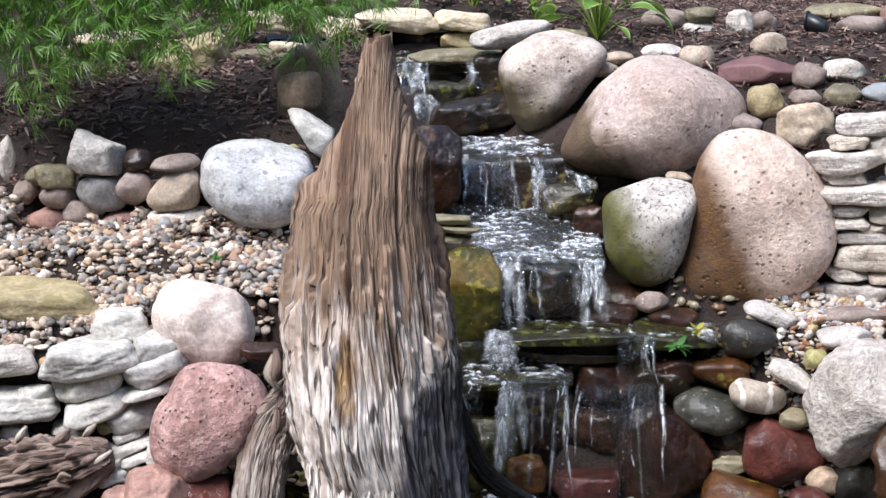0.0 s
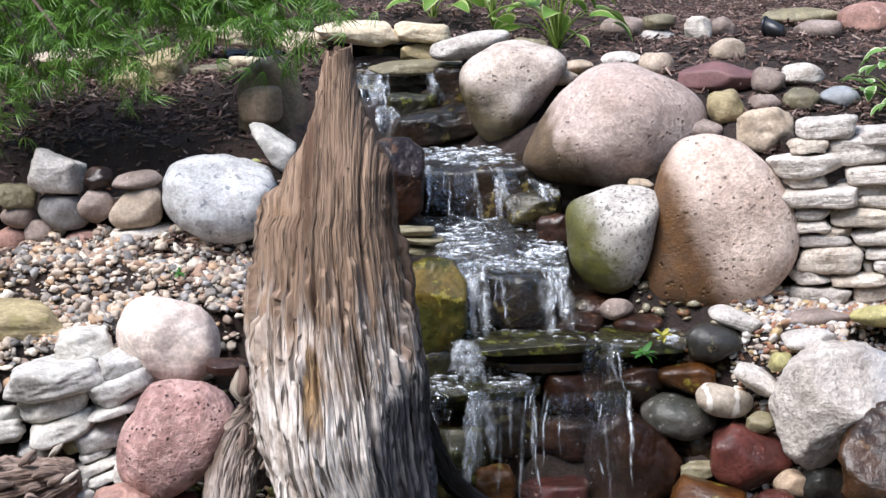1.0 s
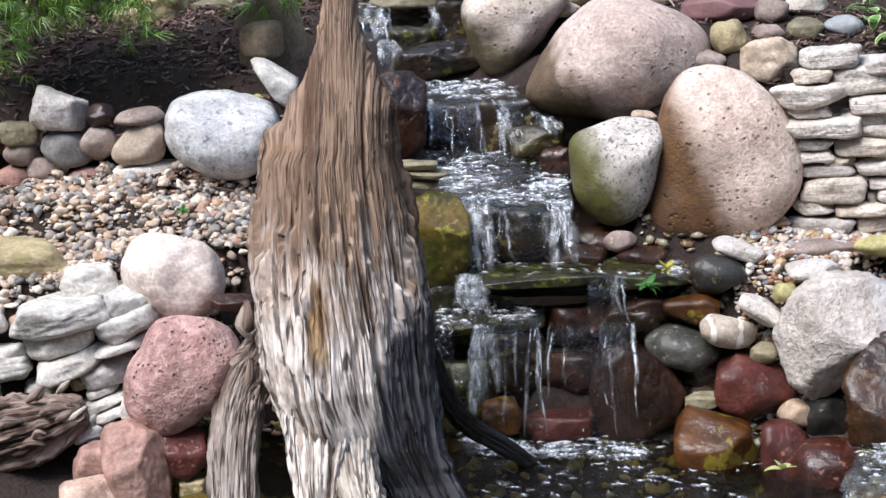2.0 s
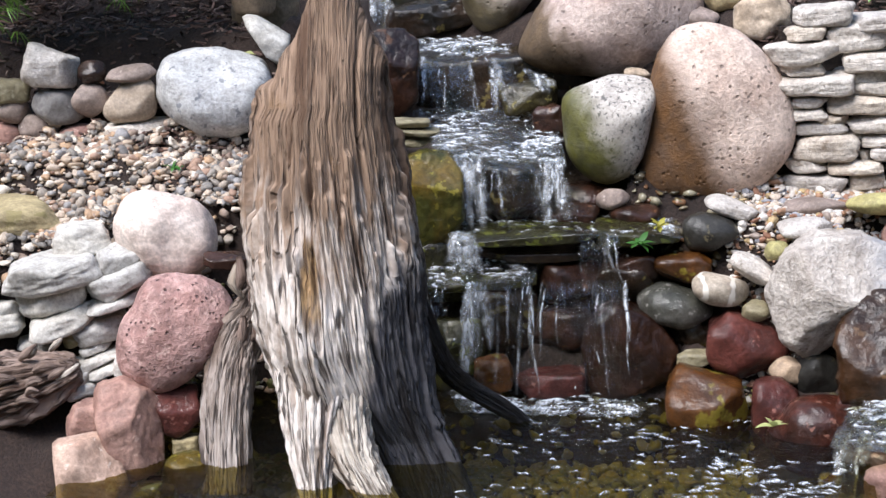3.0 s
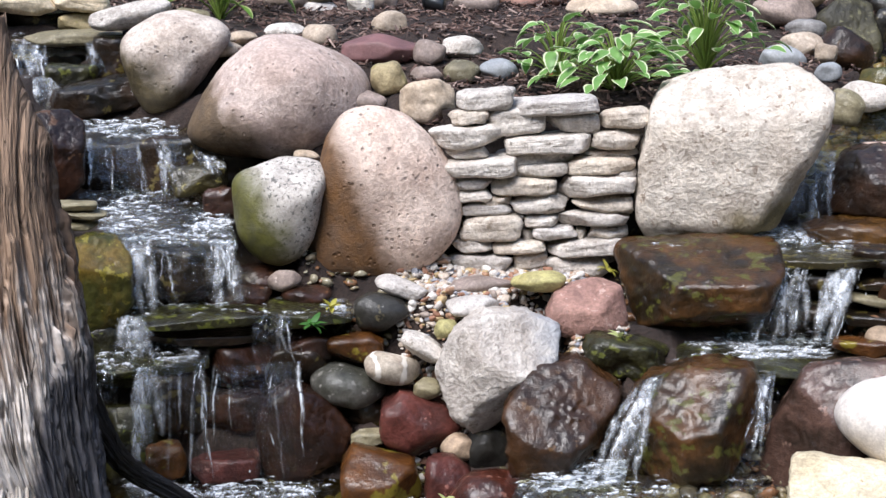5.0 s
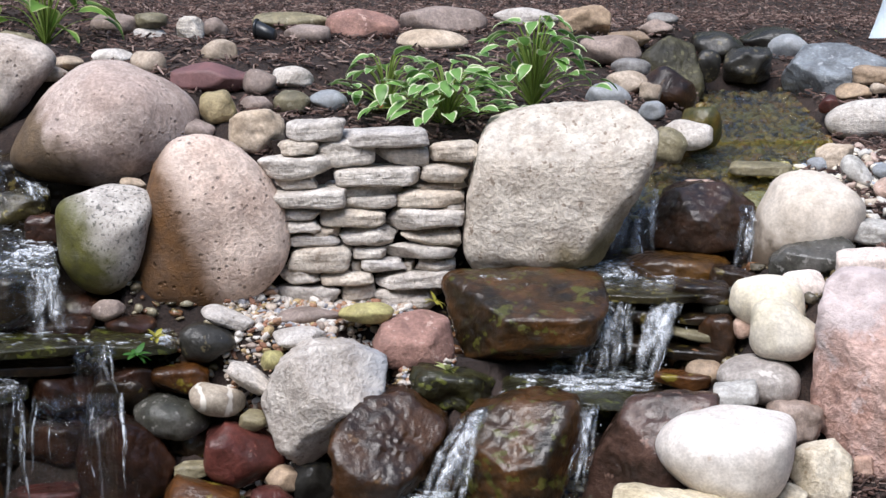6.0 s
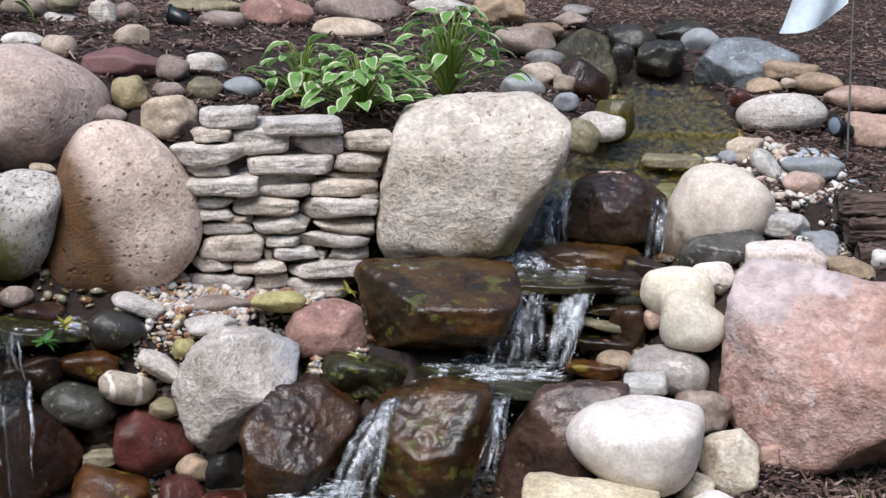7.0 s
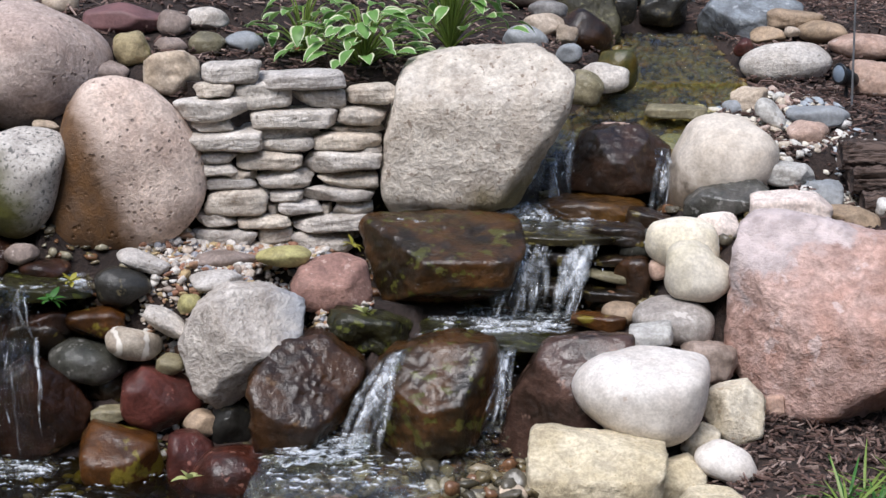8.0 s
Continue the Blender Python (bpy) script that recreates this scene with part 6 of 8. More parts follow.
def woodland():
    """Unseen dark ring, added all round to cut low sky light and reflections."""
    verts, nu, nv = [], 90, 14
    for j in range(nv):
        for i in range(nu):
            a = 2 * math.pi * i / (nu - 1)
            r = 14 + 1.5 * noise.noise(Vector((math.cos(a) * 9, math.sin(a) * 9, j * 0.5)))
            top = 8.5 + 1.8 * noise.noise(Vector((math.cos(a) * 5, math.sin(a) * 5, 7)))
            verts.append((r * math.cos(a), 2 + r * math.sin(a), -0.2 + top * j / (nv - 1)))
    ob = new("backdrop", mesh_of("backdrop", verts, grid_faces(nu, nv), leaf_mat("ring_dark_green", (0.035, 0.06, 0.02))))
    tagged(ob, "unseen dark green ring added round the garden to dim sky reflections", "woodland", kind="structure")


woodland()


def joined(name, shapes, mat, label, category, smooth=True):
    """Many small pieces in one mesh: shapes are (vertices, faces)."""
    verts, faces, k = [], [], 0
    for v, f in shapes:
        verts.append(v)
        faces.append(np.asarray(f) + k)
        k += len(v)
    ob = new(name, mesh_of(name, np.concatenate(verts), np.concatenate(faces), mat, smooth))
    return tagged(ob, label, category, kind="stuff")


def turn(rng, tilt=1.0):
    return np.array(Euler((rng.normal() * tilt, rng.normal() * tilt, rng.uniform(0, 6.283))).to_matrix())


def pebbles(name, boxes, count, lo, hi, mat, label, lift=0.0, seed=1, level=2, flat=(0.35, 0.75), keep=None):
    """Small stones lying on the ground inside the boxes (x0, x1, y0, y1)."""
    rng = np.random.default_rng(seed)
    u, f = BALLS[level]
    area = np.array([(b[1] - b[0]) * (b[3] - b[2]) for b in boxes])
    pick = rng.choice(len(boxes), count, p=area / area.sum())
    x = np.array([rng.uniform(boxes[k][0], boxes[k][1]) for k in pick])
    y = np.array([rng.uniform(boxes[k][2], boxes[k][3]) for k in pick])
    if keep:
        inside = keep(x, y)
        x, y = x[inside], y[inside]
    z = ground_height(x, y)
    shapes = []
    for i in range(len(x)):
        s = lo + (hi - lo) * rng.uniform() ** 2.2
        d = np.array((1, rng.uniform(0.6, 0.95), rng.uniform(*flat))) * s / 2
        v = u * (1 + 0.14 * rng.normal(size=(len(u), 1))) if level < 2 else u * (np.abs(u) ** 2.6).sum(1)[:, None] ** (-1 / 2.6)
        v = v * (1 + 0.2 * np.sin(u @ rng.normal(size=3) * 3 + rng.uniform(0, 6))[:, None])
        for _ in range(4):
            n = rng.normal(size=3)
            n /= np.linalg.norm(n)
            v = v - np.maximum(0, v @ n - rng.uniform(0.45, 0.85))[:, None] * n
        v = (v * d) @ turn(rng, 0.35).T
        shapes.append((v + (x[i], y[i], z[i] + d[2] * rng.uniform(0.1, 0.9) + lift), f))
    return joined(name, shapes, mat, label, "gravel")


def mulch(boxes, count, seed, keep):
    """Shredded bark lying on the soil."""
    rng = np.random.default_rng(seed)
    area = np.array([(b[1] - b[0]) * (b[3] - b[2]) * b[4] for b in boxes])
    pick = rng.choice(len(boxes), count, p=area / area.sum())
    x = np.array([rng.uniform(boxes[k][0], boxes[k][1]) for k in pick])
    y = np.array([rng.uniform(boxes[k][2], boxes[k][3]) for k in pick])
    z = ground_height(x, y)
    cube = np.array([(a, b, c) for a in (-1, 1) for b in (-1, 1) for c in (-1, 1)], float)
    quads = [(0, 1, 3, 2), (4, 6, 7, 5), (0, 4, 5, 1), (2, 3, 7, 6), (0, 2, 6, 4), (1, 5, 7, 3)]
    shapes = []
    for i in range(count):
        if not keep(x[i], y[i]):
            continue
        s = np.array((rng.uniform(0.005, 0.022), rng.uniform(0.0015, 0.0045), rng.uniform(0.001, 0.003)))
        v = cube * s
        v[:, 1] *= np.where(cube[:, 0] > 0, rng.uniform(0.2, 0.9), 1)
        v[:, 2] += 0.006 * rng.normal() * cube[:, 0] ** 2
        v = v @ turn(rng, 0.28).T + (x[i], y[i], z[i] + rng.uniform(0.002, 0.016))
        shapes.append((v, quads))
    return joined("mulch", shapes, "bark_chips", "loose shredded dark brown bark mulch on the soil", "mulch", False)


def dry(x, y):
    pool = -1.5 < x < 0.12 and y < 3.9
    gully = -0.85 < x < -0.25 and 3.9 < y < 4.5
    stream = 0.1 < x < 1.05 and y < 4.4
    upper = (1.0 < x < 1.5 and 4.0 < y < 4.5) or channel(x, y)[0] < 1.15
    gravel = x < -0.95 and 3.6 < y < 4.0
    cascade = -1.32 < x < -0.55 and 4.3 < y < 5.5
    return not (pool or gully or stream or upper or gravel or cascade)


mulch([(-2.4, -0.9, 3.98, 5.6, 1.0), (0.0, 1.15, 4.34, 4.62, 2.0), (-2.4, 3.2, 4.6, 7.6, 0.8), (1.25, 2.2, 2.9, 3.75, 2.2), (1.6, 2.6, 3.7, 5.0, 1.2), (-2.5, 5.0, 7.5, 10.5, 0.4)], 64000, 3, dry)
pebbles("gravel", [(-2.15, -0.95, 3.60, 4.10)], 9000, 0.010, 0.042, "gravel", "mixed river gravel in white, grey, tan and rust", 0.0, 11)
pebbles("gravel", [(-0.02, 0.56, 3.80, 4.24)], 4600, 0.010, 0.036, "gravel_warm", "mixed pale and rust coloured gravel", 0.004, 12)
pebbles("gravel", [(1.55, 2.0, 4.0, 4.75)], 800, 0.014, 0.05, "gravel_pale", "pale rounded pebbles along the bank", 0.0, 13)
pebbles("gravel", [(0.2, 1.0, 3.1, 3.75)], 1500, 0.012, 0.05, "gravel_wet", "wet brown stream pebbles under shallow water", 0.0, 14)
pebbles("gravel", [(0.30, 0.86, 3.26, 3.56)], 260, 0.02, 0.07, "gravel_wet", "larger wet olive brown stones in the shallow stream", 0.02, 19)
pebbles("gravel", [(1.1, 1.6, 3.86, 4.35), (0.5, 1.2, 4.0, 4.35)], 700, 0.015, 0.06, "gravel_wet", "wet brown pebbles on the ledges of the cascade", 0.0, 18)
pebbles("gravel", [(-0.5, 0.02, 4.02, 4.3)], 400, 0.012, 0.05, "gravel_wet", "wet brown pebbles on the ledge", 0.0, 17)
pebbles("gravel", [(-1.45, 0.05, 2.9, 3.85)], 5200, 0.015, 0.05, "gravel_pond", "olive pebbles on the bed of the pool", 0.0, 15)
pebbles("gravel", [(1.05, 1.98, 4.40, 5.6)], 7000, 0.012, 0.045, "gravel_gold", "wet golden brown pebbles in the upper stream bed", -0.004, 16, keep=lambda x, y: channel(x, y)[0] < 1.1)


# ---------------------------------------------------------------- water
def water_mesh(name, corners, nu, nv, shape, foam, flowing, label, still=False):
    tl, tr, br, bl = (np.array(c) for c in corners)
    us, vs = np.linspace(0, 1, nu), np.linspace(0, 1, nv)
    width, length = np.linalg.norm(tr - tl), np.linalg.norm(bl - tl)
    verts, uvs, edge = [], [], []
    for v in vs:
        for u in us:
            verts.append(shape(tl, tr, br, bl, u, v))
            uvs.append((u * width + tl[0] * 3.7, v * length + tl[2] * 5.1))
            edge.append((2 * u - 1, v))
    me = mesh_of(name, verts, grid_faces(nu, nv), water_mat(foam, flowing, still))
    for key, data in (("UVMap", uvs), ("edge", edge)):
        layer = me.uv_layers.new(name=key)
        for loop in me.loops:
            layer.data[loop.index].uv = data[loop.vertex_index]
    ob = new(name, me)
    return tagged(ob, label, "water", kind="structure")


def fall(label, tl, tr, bl, br, foam, seed):
    off = Vector((seed * 3.3, seed * 1.7, 0.5))

    def shape(tl, tr, br, bl, u, v):
        top, low = tl + (tr - tl) * u, bl + (br - bl) * u
        run, drop = v ** 0.7, v ** 1.7 * 0.75 + v * 0.25
        p = np.array((top[0] + (low[0] - top[0]) * (0.5 * run + 0.5 * v), top[1] + (low[1] - top[1]) * run, top[2] + (low[2] - top[2]) * drop))
        p[1] -= 0.012 * math.sin(math.pi * u)
        p[0] += (0.010 * noise.noise(Vector((u * 4, v * 2.5, 1)) + off) + 0.5 * abs(tr[0] - tl[0]) * 0.35 * (2 * u - 1) * v * v) * min(1, 3 * v)
        p[1] += 0.014 * noise.noise(Vector((u * 9, v * 1.5, 0)) + off) + 0.006 * noise.noise(Vector((u * 25, v * 4, 3)) + off)
        return p

    ob = water_mesh("waterfall", (tl, tr, br, bl), 28, 22, shape, 0.45 * foam, True, label)
    rng = np.random.default_rng(seed + 70)
    c = [np.array(p) for p in (tl, tr, br, bl)]
    width, height = np.linalg.norm(c[1] - c[0]), np.linalg.norm(c[3] - c[0])
    verts, faces, body = [], [], []

    def ribbon(u0, v0, v1, half, drift, strength, n=12):
        k = len(verts)
        for j in range(n):
            s = j / (n - 1)
            v = max(v0 + (v1 - v0) * s, 0.0)
            u = min(max(u0 + drift * s + 0.04 * noise.noise(Vector((u0 * 40, v * 5, seed))), 0), 1)
            p = shape(c[0], c[1], c[2], c[3], u, v)
            w = half * (0.45 + 0.55 * math.sin(math.pi * s)) * (1 + 0.5 * noise.noise(Vector((u0 * 60, v * 11, seed))))
            lift = 0.006 + 0.012 * noise.noise(Vector((u * 30, v * 9, seed + 5)))
            ends = strength * min(1, 5 * s + 0.1, 5 * (1 - s) + 0.25)
            for q, thick in ((-1, 0), (-0.5, 0.7), (0, 1), (0.5, 0.7), (1, 0)):
                verts.append((p[0] + q * w, p[1] - lift - (1 - q * q) * min(w, 0.006), p[2]))
                body.append(thick * ends)
        for j in range(n - 1):
            q = k + 5 * j
            faces.extend((q + i, q + i + 1, q + i + 6, q + i + 5) for i in range(4))

    for _ in range(int(2 + width * foam ** 1.6 * 120)):
        # broad soft tongues of white water
        v0 = rng.uniform(-0.25, 0.35)
        ribbon(rng.uniform(0.1, 0.9), v0, min(v0 + rng.uniform(0.5, 1.1), 1.04), rng.uniform(0.005, 0.019) * (0.4 + foam), rng.normal() * 0.13, rng.uniform(0.2, 0.7))
    for _ in range(int(2 + width * foam ** 1.8 * 95)):
        # thin bright strands
        v0 = rng.uniform(-0.1, 0.75)
        ribbon(rng.uniform(0.04, 0.96), v0, min(v0 + rng.uniform(0.08, 0.45) * rng.uniform(0.4, 1), 1.03), rng.uniform(0.0008, 0.0034) * (0.5 + foam), rng.normal() * 0.06, 1.0, 9)
    u8, f8 = BALLS[1]
    for _ in range(int(3 + 26 * foam * width / 0.1 * min(height, 0.25))):
        # drops thrown off the falling water
        p = shape(c[0], c[1], c[2], c[3], rng.uniform(-0.1, 1.1), rng.uniform(0.2, 1.0)) + rng.normal(size=3) * (0.008, 0.012, 0.008)
        k, r = len(verts), rng.uniform(0.0008, 0.002)
        verts += [tuple(p - (0, 0.012, 0) + q * (r, r, r * 2.2)) for q in u8]
        body += [0.8] * len(u8)
        faces += [tuple(int(i) + k for i in f) for f in f8]
    drops = new("falling_strands", mesh_of("falling_strands", verts, faces, "white_water", body=body))
    drops.parent = ob
    drops["kind"] = "stuff"


def flecks(parent, shape, corners, count, size, seed):
    """Broken white froth that lies on moving water; on the open pond, painted sky glints."""
    rng = np.random.default_rng(seed + 300)
    c = [np.array(p, float) for p in corners]
    verts, faces, body = [], [], []
    for _ in range(count):
        u, v = rng.uniform(0.03, 0.97), rng.uniform(0.02, 0.98)
        p0 = shape(c[0], c[1], c[2], c[3], u, v)
        if noise.noise(Vector((p0[0] * 9, p0[1] * 9, seed))) < rng.uniform(-0.5, 0.25):
            continue
        a, length, half = rng.normal() * 0.4, size * rng.uniform(0.4, 2.2), size * rng.uniform(0.06, 0.24)
        way, side, k, n = np.array((math.cos(a), math.sin(a) * 0.7, 0)), np.array((-math.sin(a), math.cos(a), 0)), len(verts), 6
        for j in range(n):
            s = j / (n - 1)
            p = p0 + way * length * (s - 0.5) + side * 0.35 * length * noise.noise(Vector((u * 50, s * 2.5, v * 50)))
            w = half * (0.2 + math.sin(math.pi * s))
            up = 0.005 + 0.006 * noise.noise(Vector((p[0] * 40, p[1] * 40, 2)))
            verts += [tuple(p + side * w + (0, 0, up * 0.4)), tuple(p + (0, 0, up + 0.5 * w)), tuple(p - side * w + (0, 0, up * 0.4))]
            body += [0.0, 0.95 * min(1, 4 * s + 0.1, 4 * (1 - s) + 0.1), 0.0]
        for j in range(n - 1):
            q = k + 3 * j
            faces += [(q, q + 1, q + 4, q + 3), (q + 1, q + 2, q + 5, q + 4)]
    if faces:
        ob = new("foam", mesh_of("foam", verts, faces, "white_water", body=body))
        ob.parent = parent
        ob["kind"] = "stuff"


def sheet(label, corners, foam, seed):
    off = Vector((seed * 2.3, seed * 4.7, 1.5))

    def shape(tl, tr, br, bl, u, v):
        top, low = tl + (tr - tl) * u, bl + (br - bl) * u
        p = top + (low - top) * v
        p[2] += 0.010 * noise.noise(Vector((p[0] * 18, p[1] * 18, 0)) + off) + 0.006 * noise.noise(Vector((p[0] * 50, p[1] * 50, 0)) + off)
        return p

    ob = water_mesh("stream_water", corners, 40, 26, shape, 0.8 * foam, False, label, "clear" if foam < 0.2 else False)
    c = [np.array(p) for p in corners]
    area = np.linalg.norm(c[1] - c[0]) * np.linalg.norm(c[3] - c[0])
    if foam > 0.2:
        flecks(ob, shape, corners, int(area * foam ** 1.6 * 5200), 0.028, seed)


sheet("thin water on the top ledge", ((-1.262, 5.300, 0.990), (-0.975, 5.300, 0.986), (-0.921, 5.100, 0.944), (-1.217, 5.100, 0.948)), 0.35, 0)
fall("narrow white fall of the upper cascade", (-1.209, 5.120, 0.983), (-1.090, 5.120, 0.981), (-1.164, 4.980, 0.879), (-1.064, 4.980, 0.878), 0.55, 1)
fall("narrow white fall of the upper cascade", (-1.168, 4.960, 0.897), (-1.048, 4.960, 0.896), (-1.132, 4.850, 0.797), (-1.050, 4.850, 0.797), 0.9, 2)
fall("thin trickle of the upper cascade", (-0.984, 5.100, 0.990), (-0.953, 5.100, 0.990), (-0.958, 5.000, 0.910), (-0.905, 5.000, 0.892), 0.5, 3)
sheet("shallow upper basin", ((-0.951, 4.800, 0.782), (-0.675, 4.800, 0.780), (-0.618, 4.500, 0.765), (-0.889, 4.500, 0.767)), 0.55, 4)
fall("thin falling strands", (-0.888, 4.500, 0.773), (-0.803, 4.500, 0.773), (-0.850, 4.360, 0.635), (-0.773, 4.360, 0.635), 0.24, 5)
fall("thin falling strands", (-0.812, 4.500, 0.773), (-0.722, 4.500, 0.772), (-0.783, 4.360, 0.635), (-0.710, 4.360, 0.635), 0.14, 6)
fall("thin falling strand", (-0.703, 4.500, 0.769), (-0.618, 4.500, 0.769), (-0.638, 4.340, 0.639), (-0.583, 4.340, 0.639), 0.4, 7)
fall("short white trickle", (-0.589, 4.400, 0.758), (-0.511, 4.400, 0.734), (-0.543, 4.340, 0.702), (-0.482, 4.340, 0.695), 0.6, 8)
sheet("foaming basin of the middle fall", ((-0.899, 4.420, 0.634), (-0.499, 4.420, 0.634), (-0.427, 4.080, 0.556), (-0.752, 4.080, 0.554)), 0.62, 9)
fall("white chute of the middle fall", (-0.754, 4.100, 0.587), (-0.638, 4.100, 0.580), (-0.718, 3.990, 0.407), (-0.625, 3.990, 0.408), 0.85, 10)
fall("thin strands over a dark stone", (-0.659, 4.060, 0.562), (-0.475, 4.060, 0.563), (-0.645, 4.000, 0.431), (-0.471, 4.000, 0.433), 0.08, 11)
fall("white chute of the middle fall", (-0.507, 4.080, 0.570), (-0.429, 4.080, 0.571), (-0.500, 4.000, 0.422), (-0.395, 4.000, 0.424), 0.9, 12)
sheet("ledge basin above the lower fall", ((-0.766, 4.220, 0.391), (-0.158, 4.200, 0.381), (-0.128, 3.950, 0.397), (-0.717, 3.940, 0.396)), 0.5, 13)
fall("white chute into the lower ledge", (-0.729, 3.930, 0.410), (-0.628, 3.930, 0.411), (-0.723, 3.880, 0.317), (-0.637, 3.880, 0.319), 0.85, 14)
sheet("wet lower ledge", ((-0.793, 3.980, 0.314), (-0.492, 3.980, 0.327), (-0.492, 3.860, 0.294), (-0.767, 3.840, 0.287)), 0.5, 15)
fall("falling strands of the lower fall", (-0.775, 3.860, 0.293), (-0.706, 3.860, 0.294), (-0.752, 3.800, 0.064), (-0.702, 3.800, 0.066), 0.22, 16)
fall("thin strands of the lower fall", (-0.621, 3.870, 0.296), (-0.529, 3.870, 0.298), (-0.617, 3.800, 0.054), (-0.518, 3.800, 0.057), 0.12, 17)
fall("white strand of the lower fall", (-0.674, 3.860, 0.298), (-0.603, 3.860, 0.299), (-0.673, 3.780, 0.052), (-0.605, 3.780, 0.054), 0.8, 18)
fall("thin strand of the lower fall", (-0.529, 3.870, 0.312), (-0.490, 3.870, 0.313), (-0.525, 3.800, 0.042), (-0.469, 3.800, 0.044), 0.5, 19)
fall("thin strands of the lower fall", (-0.378, 3.930, 0.408), (-0.270, 3.930, 0.410), (-0.382, 3.880, 0.284), (-0.264, 3.880, 0.286), 0.3, 20)
fall("thin strands of the lower fall", (-0.381, 3.870, 0.301), (-0.242, 3.870, 0.304), (-0.381, 3.760, 0.059), (-0.251, 3.760, 0.063), 0.2, 21)
fall("faint curtain of the lower fall", (-0.483, 3.900, 0.290), (-0.370, 3.900, 0.293), (-0.478, 3.820, 0.051), (-0.366, 3.820, 0.055), 0.1, 22)
fall("clear fall of the upper right cascade", (1.092, 4.420, 0.733), (1.224, 4.420, 0.726), (1.018, 4.280, 0.553), (1.150, 4.280, 0.554), 0.7, 23)
fall("side trickle of the right cascade", (1.389, 4.300, 0.705), (1.439, 4.300, 0.698), (1.349, 4.180, 0.529), (1.389, 4.180, 0.529), 0.5, 24)
sheet("broad wet ledge", ((0.669, 4.340, 0.527), (1.414, 4.340, 0.535), (1.310, 4.050, 0.511), (0.621, 4.020, 0.540)), 0.42, 25)
fall("white splash of the upper fall", (0.953, 4.260, 0.556), (1.080, 4.260, 0.557), (0.875, 4.140, 0.522), (1.131, 4.140, 0.524), 0.9, 26)
fall("white fall of the right cascade", (0.897, 4.000, 0.508), (1.066, 4.000, 0.503), (0.840, 3.880, 0.339), (0.994, 3.880, 0.338), 0.85, 28)
fall("white fall of the right cascade", (1.092, 4.000, 0.515), (1.181, 4.000, 0.512), (1.004, 3.880, 0.338), (1.084, 3.880, 0.338), 0.85, 29)
sheet("foaming ledge of the right cascade", ((0.730, 4.000, 0.327), (1.108, 4.000, 0.314), (1.041, 3.800, 0.316), (0.631, 3.740, 0.310)), 0.9, 30)
fall("running white chute", (0.534, 3.680, 0.294), (0.628, 3.680, 0.328), (0.434, 3.520, 0.121), (0.513, 3.520, 0.119), 0.75, 31)
fall("narrow running chute", (0.821, 3.660, 0.319), (0.872, 3.660, 0.332), (0.747, 3.500, 0.139), (0.807, 3.500, 0.138), 0.6, 33)
sheet("shallow stream over stones", ((0.270, 3.620, 0.099), (0.835, 3.600, 0.090), (0.784, 3.300, 0.078), (0.201, 3.340, 0.083)), 0.35, 34)
sheet("white water at the foot of the chute", ((0.364, 3.640, 0.120), (0.526, 3.640, 0.115), (0.494, 3.500, 0.101), (0.261, 3.500, 0.088)), 0.85, 35)
sheet("white water at the bend of the stream", ((0.278, 3.680, 0.086), (0.540, 3.700, 0.084), (0.517, 3.500, 0.022), (0.242, 3.500, 0.056)), 0.5, 36)
fall("thin fall into the pool", (0.224, 3.520, 0.068), (0.306, 3.520, 0.056), (0.201, 3.400, -0.051), (0.263, 3.400, -0.049), 0.6, 37)
sheet("clear upper stream", ((1.644, 5.500, 0.904), (1.934, 5.500, 0.912), (1.868, 4.900, 0.809), (1.428, 4.800, 0.813)), 0.12, 38)
sheet("clear upper stream", ((1.416, 4.820, 0.806), (1.857, 4.920, 0.803), (1.523, 4.400, 0.690), (1.085, 4.420, 0.717)), 0.12, 39)


def pond():
    off = Vector((1, 2, 3))

    def shape(tl, tr, br, bl, u, v):
        top, low = tl + (tr - tl) * u, bl + (br - bl) * u
        p = top + (low - top) * v
        p[2] += 0.005 * noise.noise(Vector((p[0] * 12, p[1] * 26, 0)) + off) + 0.003 * noise.noise(Vector((p[0] * 35, p[1] * 75, 0)) + off)
        return p

    pond_corners = ((-1.5, 3.88, 0), (0.30, 3.88, 0), (0.30, 2.35, 0), (-1.5, 2.35, 0))
    ob = water_mesh("pond_water", pond_corners, 150, 150, shape, 0.1, False, "still dark olive pond water with small ripples", True)
    # painted glints: pale flecks where ripples would catch the sky
    flecks(ob, shape, ((-0.62, 3.85, 0), (0.1, 3.85, 0), (0.1, 3.1, 0), (-0.62, 3.1, 0)), 260, 0.017, 3)

    def froth(tl, tr, br, bl, u, v):
        p = shape(tl, tr, br, bl, u, v)
        p[2] += 0.006 + 0.012 * noise.noise(Vector((p[0] * 30, p[1] * 30, 4)))
        return p
    corners = ((-0.72, 3.86, 0), (-0.2, 3.86, 0), (-0.22, 3.70, 0), (-0.66, 3.70, 0))
    foam = water_mesh("pond_froth", corners, 50, 24, froth, 0.5, False, "white froth where the fall meets the pond")
    flecks(foam, froth, corners, 260, 0.03, 40)
    flecks(ob, shape, ((-0.05, 3.5, 0), (0.26, 3.46, 0), (0.2, 3.2, 0), (-0.15, 3.2, 0)), 130, 0.024, 41)


pond()


# ---------------------------------------------------------------- stump
def smooth_step(x, lo, hi):
    t = min(max((x - lo) / (hi - lo), 0), 1)
    return t * t * (3 - 2 * t)


def scatter(i, j, seed):
    """A fixed number between 0 and 1 for each cell."""
    q = math.sin(i * 12.9898 + j * 78.233 + seed * 37.719) * 43758.5453
    return q - math.floor(q)


